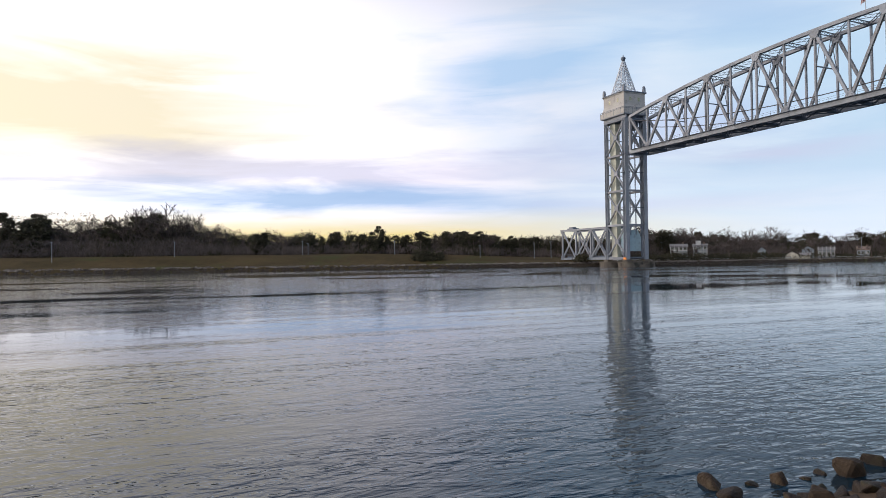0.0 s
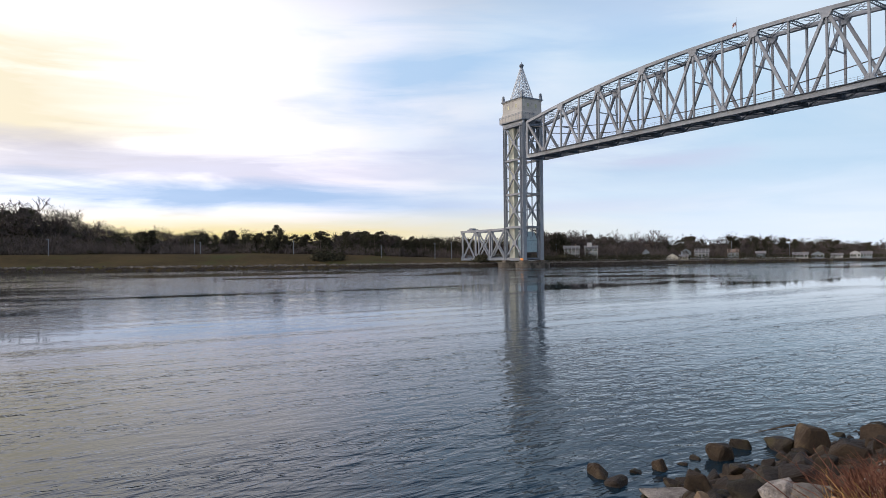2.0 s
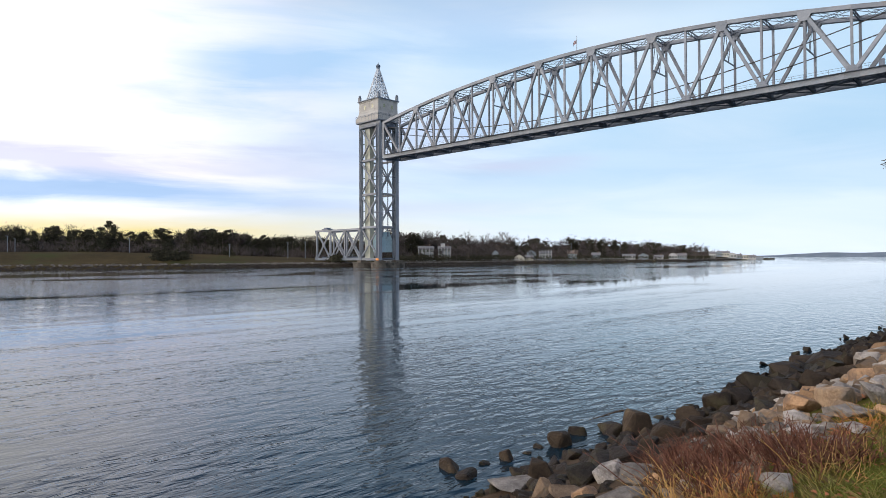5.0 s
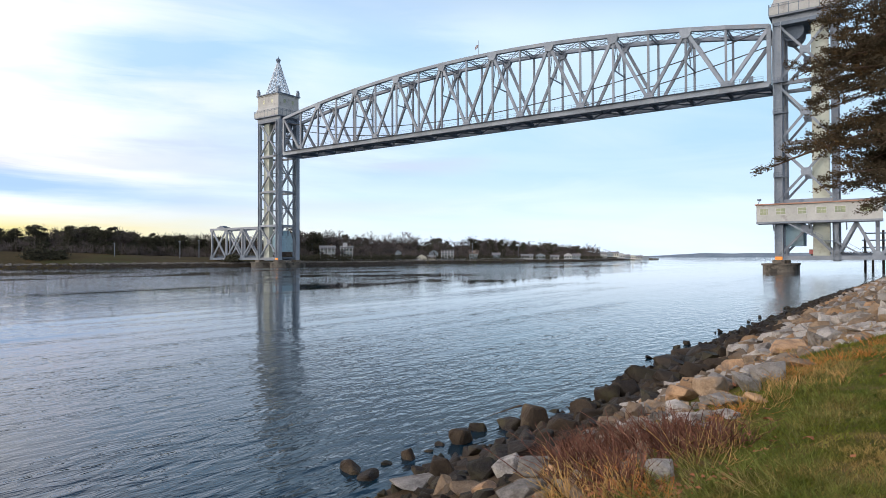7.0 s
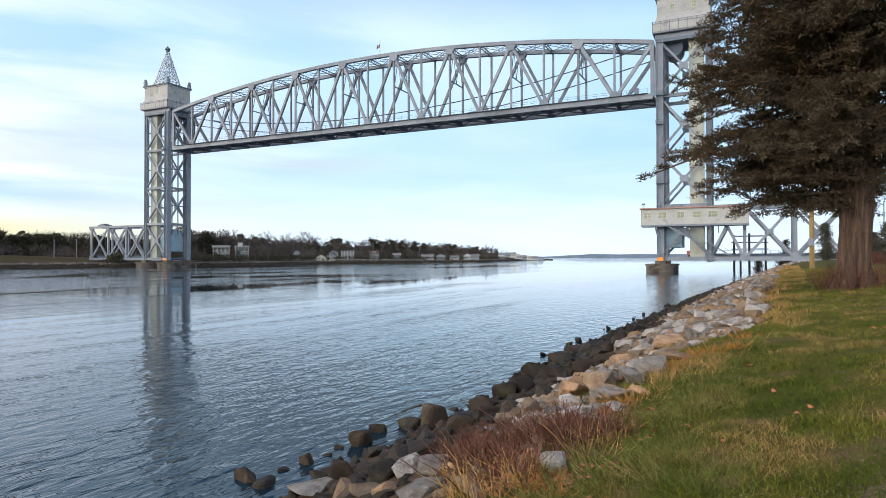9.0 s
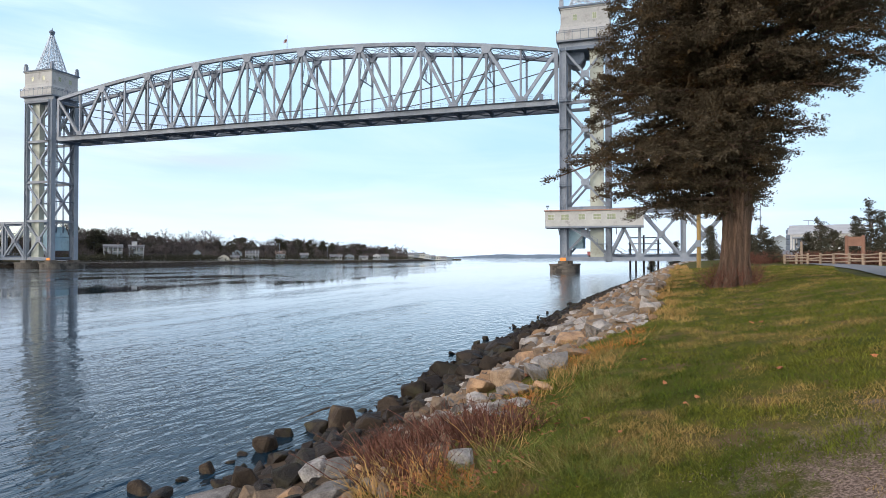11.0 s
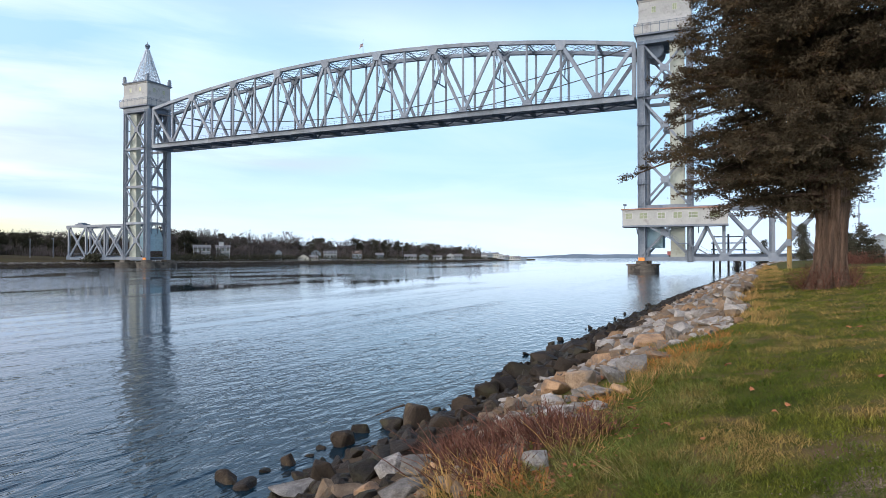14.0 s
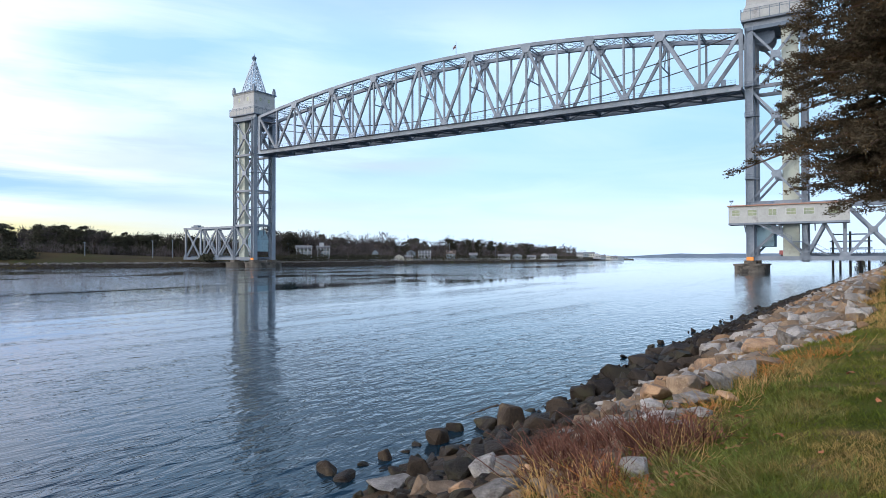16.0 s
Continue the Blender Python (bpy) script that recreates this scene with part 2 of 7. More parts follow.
HOUSE_PANEL = surface("pale_sheet_cladding", (0.27, 0.28, 0.285), (0.36, 0.365, 0.37), 0.25, 0.65, spots=(0.22, 0.22, 0.225), spot_scale=0.45, spot_edge=0.62)
WEIGHT = surface("blue_grey_concrete", (0.22, 0.33, 0.40), (0.30, 0.42, 0.50), 0.3, 0.85, spots=(0.20, 0.27, 0.31), spot_scale=0.4)
PIER = surface("stained_pier_concrete", (0.075, 0.066, 0.057), (0.16, 0.14, 0.12), 0.5, 0.9, 0.02, spots=(0.04, 0.036, 0.032), spot_scale=0.4, spot_edge=0.56)
RUST_ROOF = surface("rusty_flat_roof", (0.26, 0.15, 0.11), (0.36, 0.22, 0.17), 0.5, 0.85)
ORANGE = surface("orange_paint", (0.75, 0.25, 0.04), (0.85, 0.32, 0.06), 2.0, 0.6)
GLASS = surface("window_glass", (0.05, 0.07, 0.06), (0.09, 0.11, 0.09), 0.6, 0.12)
# Paler copy of the window glass; the light in the panes is put into its colour
GLASS_LIT = surface("pale_lit_window_glass", (0.15, 0.19, 0.12), (0.30, 0.33, 0.20), 0.6, 0.3)
WHITE = surface("white_clapboard_paint", (0.42, 0.43, 0.44), (0.55, 0.56, 0.57), 0.8, 0.7)
CREAM = surface("cream_clapboard_paint", (0.60, 0.58, 0.50), (0.72, 0.70, 0.62), 0.8, 0.7)
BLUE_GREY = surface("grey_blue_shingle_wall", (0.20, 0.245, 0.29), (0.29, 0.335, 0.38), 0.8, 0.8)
ROOF = surface("grey_asphalt_shingles", (0.13, 0.13, 0.14), (0.22, 0.22, 0.23), 1.2, 0.9, 0.01, 6.0)
ROOF_BROWN = surface("brown_asphalt_shingles", (0.16, 0.12, 0.10), (0.25, 0.20, 0.17), 1.2, 0.9, 0.01, 6.0)
ROOF_PALE = surface("pale_metal_roof", (0.30, 0.31, 0.33), (0.40, 0.41, 0.43), 1.0, 0.7)
GRANITE = surface("tan_granite", (0.150, 0.102, 0.066), (0.325, 0.242, 0.168), 3.4, 0.9, 0.06, 14.0, spots=(0.175, 0.146, 0.122), spot_scale=1.2, spot_edge=0.54, vary=0.7, spec=0.25, island=0.5)
GRANITE_WARM = surface("rusty_granite", (0.23, 0.138, 0.078), (0.43, 0.285, 0.17), 3.2, 0.9, 0.06, 14.0, spots=(0.15, 0.11, 0.085), spot_scale=1.1, spot_edge=0.56, vary=0.6, spec=0.25, island=0.5)
GRANITE_GREY = surface("grey_granite", (0.130, 0.121, 0.115), (0.315, 0.295, 0.278), 3.4, 0.9, 0.06, 14.0, spots=(0.09, 0.077, 0.068), spot_scale=1.4, spot_edge=0.58, vary=0.7, spec=0.25, island=0.5)
GRANITE_WET = surface("wet_algae_covered_granite", (0.010, 0.008, 0.007), (0.035, 0.026, 0.020), 2.6, 0.7, 0.05, 9.0, spots=(0.034, 0.030, 0.016), spot_scale=1.3, spot_edge=0.56, vary=0.7, spec=0.25)
GRANITE_BROWN = surface("damp_brown_granite", (0.017, 0.012, 0.009), (0.050, 0.036, 0.024), 2.4, 0.8, 0.05, 9.0, spots=(0.082, 0.064, 0.040), spot_scale=1.2, spot_edge=0.62, vary=0.7, spec=0.25)
LAWN = surface("lawn_soil_and_turf", (0.030, 0.040, 0.005), (0.088, 0.082, 0.014), 0.7, 0.95, 0.03, 9.0, spots=(0.115, 0.074, 0.040), spot_scale=1.6, spot_edge=0.59, world_space=True, spec=0.1, worn=((4.2, 0.05), (2.2, 1.35), 0.0))
EARTH = surface("damp_brown_earth", (0.040, 0.029, 0.020), (0.095, 0.068, 0.046), 2.0, 0.95, 0.04, 12.0, world_space=True, spec=0.1)
GRAVEL = surface("sandy_gravel", (0.085, 0.062, 0.048), (0.23, 0.175, 0.140), 5.0, 0.95, 0.02, 40.0, spots=(0.27, 0.23, 0.20), spot_scale=30.0, spot_edge=0.66, world_space=True, spec=0.2, island=0.9)
BLADE = surface("green_grass_blades", (0.036, 0.064, 0.005), (0.146, 0.148, 0.020), 0.6, 0.8, spots=(0.26, 0.178, 0.06), spot_scale=1.1, spot_edge=0.545, world_space=True, spec=0.15, island=1.0)
BLADE_TALL = surface("tall_green_grass", (0.060, 0.092, 0.016), (0.165, 0.180, 0.042), 1.4, 0.8, spots=(0.26, 0.20, 0.08), spot_scale=1.5, spot_edge=0.58, world_space=True, spec=0.15, island=1.0)
STRAW = surface("dry_orange_grass", (0.26, 0.145, 0.050), (0.44, 0.285, 0.11), 2.0, 0.8, spots=(0.20, 0.17, 0.05), spot_scale=1.6, spot_edge=0.56, world_space=True, spec=0.15, island=0.9)
TWIG = surface("red_brown_twigs", (0.050, 0.021, 0.016), (0.180, 0.082, 0.056), 3.0, 0.8, spots=(0.28, 0.18, 0.12), spot_scale=9.0, spot_edge=0.66, world_space=True, spec=0.2, island=1.0)
RUST_GRASS = surface("rust_orange_grass", (0.30, 0.105, 0.025), (0.52, 0.22, 0.06), 2.0, 0.8, world_space=True, spec=0.15, island=0.8)
BARK = surface("stringy_cedar_bark", (0.050, 0.034, 0.026), (0.21, 0.145, 0.108), 1.6, 0.9, 0.16, 7.0, stretch=(6, 6, 0.6), spots=(0.09, 0.066, 0.052), spot_scale=1.0, spec=0.15)
NEEDLE = surface("bronze_green_cedar_sprays", (0.056, 0.046, 0.032), (0.090, 0.072, 0.048), 1.1, 0.9, spots=(0.105, 0.068, 0.034), spot_scale=0.8, spot_edge=0.60, world_space=True, spec=0.05, island=0.3)
PINE = surface("dark_pine_needles", (0.036, 0.038, 0.028), (0.078, 0.074, 0.052), 0.4, 0.95, vary=0.4, spec=0.05, island=0.6)
PINE_BARK = surface("grey_brown_bark", (0.07, 0.055, 0.045), (0.14, 0.115, 0.095), 1.0, 0.9)
BARE = surface("bare_winter_twigs", (0.064, 0.057, 0.056), (0.118, 0.101, 0.097), 0.3, 0.95, vary=0.4, spec=0.05, island=0.6)
FARGRASS = surface("faded_bank_grass", (0.034, 0.028, 0.012), (0.072, 0.052, 0.023), 0.06, 0.95, spots=(0.040, 0.044, 0.014), spot_scale=0.03, world_space=True, spec=0.1)
FARROCK = surface("far_bank_riprap", (0.030, 0.026, 0.023), (0.20, 0.18, 0.165), 1.1, 0.9, 0.1, 1.5, world_space=True, island=0.8)
ASPHALT = surface("worn_asphalt", (0.12, 0.12, 0.125), (0.19, 0.19, 0.20), 2.0, 0.9, world_space=True)
RAIL = surface("weathered_cedar_rails", (0.22, 0.165, 0.12), (0.35, 0.28, 0.21), 2.0, 0.85, stretch=(0.4, 4, 4), vary=0.3)
POST = surface("treated_pole_wood", (0.20, 0.135, 0.045), (0.31, 0.215, 0.08), 1.0, 0.8, stretch=(4, 4, 0.5))
BROWN = surface("brown_stained_wood", (0.16, 0.085, 0.06), (0.24, 0.13, 0.09), 1.5, 0.8)
PILE = surface("tarred_pile", (0.025, 0.022, 0.020), (0.06, 0.052, 0.045), 1.0, 0.85)
WIRE = surface("dark_cable", (0.03, 0.03, 0.035), (0.06, 0.06, 0.065), 1.0, 0.6)
# Distant woods: the blue haze of the air is put into this colour
HILL = surface("hazed_wooded_shore", (0.10, 0.14, 0.19), (0.16, 0.20, 0.25), 0.02, 1.0, world_space=True)
RED = surface("faded_red_cloth", (0.30, 0.09, 0.09), (0.40, 0.14, 0.14), 1.0, 0.8)
CLOTH = surface("white_cloth", (0.62, 0.62, 0.62), (0.75, 0.75, 0.75), 1.0, 0.8)
NAVY = surface("navy_cloth", (0.03, 0.05, 0.13), (0.05, 0.07, 0.18), 1.0, 0.8)
LEAF = surface("fallen_oak_leaf", (0.20, 0.07, 0.03), (0.34, 0.13, 0.05), 8.0, 0.8, vary=0.5)


# ---- building helpers ----
def part(name, bm, material, parent=None, label="", smooth=False):
    """Links a bmesh as one mesh object, under a thing or a part if one is given."""
    me = bpy.data.meshes.new(name)
    bm.to_mesh(me)
    bm.free()
    return mesh_object(name, me, material, parent, label, smooth)


def mesh_object(name, me, material, parent=None, label="", smooth=False):
    if not me.materials:
        me.materials.append(material)
    if smooth:
        me.polygons.foreach_set("use_smooth", [True] * len(me.polygons))
    ob = new(name, me)
    if parent:
        ob.parent = parent
    if label:
        tagged(ob, label)
    return ob


def lists_mesh(name, verts, faces):
    me = bpy.data.meshes.new(name)
    me.from_pydata(verts, [], faces)
    me.update()
    return me


def thing(name, m, label, category, group="", kind=""):
    ob = new(name)
    ob.matrix_world = m
    ob.empty_display_size = 0.2
    return tagged(ob, label, category, group, kind)


def box(bm, x0, x1, y0, y1, z0, z1):
    m = Matrix.Translation(((x0 + x1) / 2, (y0 + y1) / 2, (z0 + z1) / 2)) @ Matrix.Diagonal((x1 - x0, y1 - y0, z1 - z0, 1))
    return bmesh.ops.create_cube(bm, size=1.0, matrix=m)["verts"]


def boxed(x0, x1, y0, y1, z0, z1, soft=0.0):
    bm = bmesh.new()
    box(bm, x0, x1, y0, y1, z0, z1)
    if soft:
        bmesh.ops.bevel(bm, geom=bm.edges[:], offset=soft, segments=2, affect="EDGES", profile=0.5)
    return bm


def beam(bm, p, q, wide, deep, side=(0, 1, 0)):
    """A straight bar from p to q; side: the way its width lies."""
    p, q = Vector(p), Vector(q)
    d = q - p
    z = d.normalized()
    y = Vector(side)
    y = y - z * y.dot(z)
    y = y.normalized() if y.length > 1e-4 else z.orthogonal().normalized()
    x = y.cross(z)
    m = Matrix((x, y, z)).transposed().to_4x4()
    m.translation = (p + q) / 2
    bmesh.ops.create_cube(bm, size=1.0, matrix=m @ Matrix.Diagonal((deep, wide, d.length, 1)))


def h_beam(bm, p, q, wide, deep, side=(0, 1, 0), plate=0.10):
    """A built-up bar: two plates joined by a web."""
    p, q = Vector(p), Vector(q)
    z = (q - p).normalized()
    y = Vector(side)
    y = (y - z * y.dot(z)).normalized()
    for s in (-1, 1):
        off = y * (s * (wide - plate) / 2)
        beam(bm, p + off, q + off, plate, deep, side)
    beam(bm, p, q, wide - 2 * plate, deep * 0.25, side)


def barred(p, q, wide, deep, side=(0, 1, 0), laced=False):
    bm = bmesh.new()
    (h_beam if laced else beam)(bm, p, q, wide, deep, side)
    return bm


def tube(verts, faces, pts, radii, sides=5):
    """Adds a tapering tube along pts to the lists."""
    base = len(verts)
    for i, p in enumerate(pts):
        d = (pts[min(i + 1, len(pts) - 1)] - pts[max(i - 1, 0)]).normalized()
        a = d.orthogonal().normalized()
        b = d.cross(a)
        for k in range(sides):
            t = 2 * math.pi * k / sides
            verts.append(p + (a * math.cos(t) + b * math.sin(t)) * radii[i])
    for i in range(len(pts) - 1):
        for k in range(sides):
            k2 = (k + 1) % sides
            faces.append((base + i * sides + k, base + i * sides + k2, base + (i + 1) * sides + k2, base + (i + 1) * sides + k))


def plate(s, y, z, outline, thick):
    """A thick plate in the plane of a truss, from its outline round (s, z)."""
    bm = bmesh.new()
    a = [bm.verts.new((s + dx, y - thick / 2, z + dz)) for dx, dz in outline]
    b = [bm.verts.new((s + dx, y + thick / 2, z + dz)) for dx, dz in outline]
    bm.faces.new(a)
    bm.faces.new(list(reversed(b)))
    n = len(a)
    for i in range(n):
        bm.faces.new((a[(i + 1) % n], a[i], b[i], b[(i + 1) % n]))
    bmesh.ops.recalc_face_normals(bm, faces=bm.faces[:])
    return bm


def polar(heading, far, z=0.0):
    """A place by its heading from ahead (degrees, clockwise) and its distance from the camera's foot."""
    return Vector((math.sin(radians(heading)) * far, math.cos(radians(heading)) * far, z))


# ---- ground and water ----
def smooth_step(a):
    a = min(max(a, 0.0), 1.0)
    return a * a * (3 - 2 * a)


SHORE = Vector((0.0, 8.3))
ALONG = Vector((math.cos(radians(21.0)), math.sin(radians(21.0))))
INLAND = Vector((ALONG.y, -ALONG.x))


def edge(u):
    """How far inland the grass begins."""
    return 5.9 + 1.5 * smooth_step((u - 6.0) / 7.0)


def bank(u, v):
    """The place in plan, u along the waterline and v inland from it."""
    bend = -0.00045 * max(u - 45, 0) ** 2 if u < 130 else -3.25 - 0.0765 * (u - 130)
    p = SHORE + ALONG * u + INLAND * (v - bend)
    return p.x, p.y


def bank_uv(x, y):
    d = Vector((x, y)) - SHORE
    u = d.dot(ALONG)
    bend = -0.00045 * max(u - 45, 0) ** 2 if u < 130 else -3.25 - 0.0765 * (u - 130)
    return u, d.dot(INLAND) + bend


def shrink(u):
    """How far the waterline draws in at the near end of the bank."""
    return 0.95 * (1 - smooth_step((u - 1.0) / 5.0)) + 0.55 * math.exp(-((u - 8.5) / 3.5) ** 2)


def bank_height(u, v):
    crest = 1.62 + 1.15 * (1 - math.exp(-max(u + 1, 0) / 16.0))
    if v < 0:
        return max(v * 0.35, -6.0)
    brim = edge(u)
    if v < brim:
        a = max(v - (shrink(u) + 0.3) * (1 - v / brim), 0.0) / brim
        return crest * (0.78 * a + 0.22 * a * a) - 0.1 - 0.13 * (1 - v / brim) ** 2
    top = 2.95
    a = smooth_step((v - brim) / 6.5)
    z = crest - 0.1 * max(0, 1 - (v - brim)) + (top - crest) * a
    calm = 1 - smooth_step((v - 13) / 2.0)
    if v > 14:  # the ground climbs towards the sheds
        x, y = bank(u, v)
        z += 1.7 * smooth_step((math.hypot(x, y) - 66) / 45.0) * smooth_step((math.degrees(math.atan2(x, y)) - 74.2) / 2.0)
    return z + calm * 0.05 * noise.noise(Vector((u * 0.35, v * 0.35, 0))) + calm * 0.02 * noise.noise(Vector((u * 1.7, v * 1.7, 4)))


def sheet(us, vs, place, material_of=None):
    verts, faces = [], []
    for u in us:
        for v in vs:
            verts.append(place(u, v))
    n = len(vs)
    for i in range(len(us) - 1):
        for j in range(n - 1):
            faces.append((i * n + j, (i + 1) * n + j, (i + 1) * n + j + 1, i * n + j + 1))
    return verts, faces


def steps(*stops):
    """Values that run through (start, step) pairs to the last number."""
    out = []
    for (a, s), nxt in zip(stops[:-1], stops[1:]):
        end = nxt[0] if isinstance(nxt, tuple) else nxt
        k = max(1, round((end - a) / s))
        out += [a + (end - a) * i / k for i in range(k)]
    return out + [stops[-1] if not isinstance(stops[-1], tuple) else stops[-1][0]]


def near_bank():
    us = steps((-900, 100), (-60, 8), (-12, 0.5), (30, 1.5), (140, 6), (260, 40), 2600)
    vs = steps((-20, 4), (-2, 0.5), (0, 0.4), (16, 1.0), (34, 4), (120, 60), 1500)
    verts, faces = sheet(us, vs, lambda u, v: (*bank(u, v), bank_height(u, v)))
    me = lists_mesh("ground", verts, faces)
    return tagged(mesh_object("ground", me, LAWN, smooth=True), "sloping lawn bank with worn green and straw turf", "ground", kind="structure")


def bedded(u, f, v):
    """A place on the bed, which dips under the turf at its inland end."""
    return (*bank(u, v), bank_height(u, v) + 0.03 - 0.11 * smooth_step((f - 0.82) / 0.18))


def stone_bed():
    """Bare earth that the stones lie in, from under the water to the turf."""
    us = steps((-12, 0.4), (30, 1.0), (110, 4), 200)
    verts, faces = sheet(us, [i / 22 for i in range(23)], lambda u, f: bedded(u, f, -1.5 + f * (edge(u) + 1.35 + 0.25 * noise.noise(Vector((u * 1.3, 0, 0))))))
    return tagged(mesh_object("earth", lists_mesh("earth", verts, faces), EARTH, smooth=True), "damp brown earth between the bank stones", "ground", kind="structure")


near_bank()
stone_bed()

FAR_LINE = [(-2600, 60), (-900, 150), (-420, 205), (-144, 233), (3, 250), (60, 257), (110, 268), (171, 303), (350, 362), (494, 462), (700, 590), (860, 760)]


def far_point(k, w):
    """A place on the far bank: k runs along its waterline by corner number, w metres inland."""
    i = min(int(k), len(FAR_LINE) - 2)
    a, b = Vector(FAR_LINE[i]), Vector(FAR_LINE[i + 1])
    p = a.lerp(b, k - i)
    prev, nxt = Vector(FAR_LINE[max(i - 1, 0)]), Vector(FAR_LINE[min(i + 2, len(FAR_LINE) - 1)])
    d0, d1 = (b - prev).normalized(), (nxt - a).normalized()
    d = d0.lerp(d1, k - i).normalized()
    return p + Vector((-d.y, d.x)) * w


def far_height(x, w):
    top = 6.6 - 3.4 * smooth_step((x + 40) / 130.0) - 1.2 * smooth_step((x - 300) / 300)
    if w < 0:
        return w * 0.3
    if w < 4:
        return 1.5 * w / 4
    return 1.5 + (top - 1.5) * smooth_step((w - 4) / 34.0)


def far_bank():
    ks = [i / 8 for i in range(8 * (len(FAR_LINE) - 1) + 1)]
    ws = [-12, -3, 0, 1.3, 2.6, 4, 7, 11, 16, 22, 30, 40, 60, 120, 400, 1500]

    def place(k, w):
        p = far_point(k, w)
        return (p.x, p.y, far_height(p.x, w) + (0.3 * noise.noise(Vector((p.x * 0.05, p.y * 0.05, 2))) if w > 4 else 0))
    verts, faces = sheet(ks, ws, place)
    faces = [tuple(reversed(f)) for f in faces]
    me = lists_mesh("far_ground", verts, faces)
    ob = mesh_object("far_ground", me, FARGRASS, smooth=True)
    tagged(ob, "grassy far bank of the canal in faded green and brown", "ground", kind="structure")
    # its stone toe: dark below the tide line, pale above it
    rnd = random.Random(5)
    for material, count, lo, hi, words in ((GRANITE_WET, 4600, -0.8, 3.0, "dark wet stones along the far waterline"), (FARROCK, 2600, 3.0, 5.4, "rough pale stones above the far tide line")):
        verts, faces = [], []
        for n in range(count):
            k = 2.4 + rnd.random() * 7.4
            w = rnd.uniform(lo, hi)
            p = far_point(k, w)
            r = rnd.uniform(0.25, 0.7)
            z = far_height(p.x, w) + r * 0.15
            base = len(verts)
            for dx, dy, dz in ((-1, -1, -0.5), (1, -1, -0.5), (1, 1, -0.5), (-1, 1, -0.5), (-0.6, -0.7, 0.6), (0.7, -0.5, 0.5), (0.5, 0.6, 0.7), (-0.7, 0.6, 0.5)):
                verts.append((p.x + dx * r * rnd.uniform(0.7, 1.2), p.y + dy * r * rnd.uniform(0.7, 1.2), z + dz * r * rnd.uniform(0.6, 1.1)))
            for f in ((0, 1, 5, 4), (1, 2, 6, 5), (2, 3, 7, 6), (3, 0, 4, 7), (4, 5, 6, 7)):
                faces.append(tuple(base + i for i in f))
        tagged(mesh_object("far_riprap", lists_mesh("far_riprap", verts, faces), material), words, "rocks", kind="stuff")


far_bank()

water = bmesh.new()
for ring in ((-4600, 4600, -600, 4600),):
    x0, x1, y0, y1 = ring
    water.faces.new([water.verts.new(c) for c in ((x0, y0, 0), (x1, y0, 0), (x1, y1, 0), (x0, y1, 0))])
tagged(part("water", water, WATER), "rippled grey-blue canal water with smooth streaks", "water", kind="structure")


def far_shore():
    """The low wooded shore across the bay."""
    verts, faces = [], []
    n = 60
    for i in range(n + 1):
        a = 47.5 + i * 0.65
        far = 3300
        lift = 20 * min(1, (i + 1) / 10) * (1 + 0.18 * noise.noise(Vector((i * 0.35, 0, 0))))
        for dist, z in ((far, -1), (far + 30, lift * 0.75), (far + 160, lift), (far + 500, -1)):
            verts.append(polar(a, dist, z))
    for i in range(n):
        for j in range(3):
            faces.append((i * 4 + j, i * 4 + 4 + j, i * 4 + 5 + j, i * 4 + 1 + j))
    me = lists_mesh("backdrop", verts, faces)
    tagged(mesh_object("backdrop", me, HILL, smooth=True), "low wooded shore across the bay with haze blue in its colour", "shore", kind="structure")


far_shore()

# ---- the lift bridge ----
AXIS = 155.98
BRIDGE = Matrix.Translation((71.4, 235.7, 0)) @ Matrix.Rotation(radians(90 - AXIS), 4, "Z")  # x along the span, y away from the camera
SPAN, BETWEEN = 165.8, 9.0
BAY = SPAN / 9
CHORD_LOW, CHORD_MID = 42.6, 43.25


def top_chord(s):
    return 64.35 - 7.7 * ((s - SPAN / 2) / (SPAN / 2)) ** 2


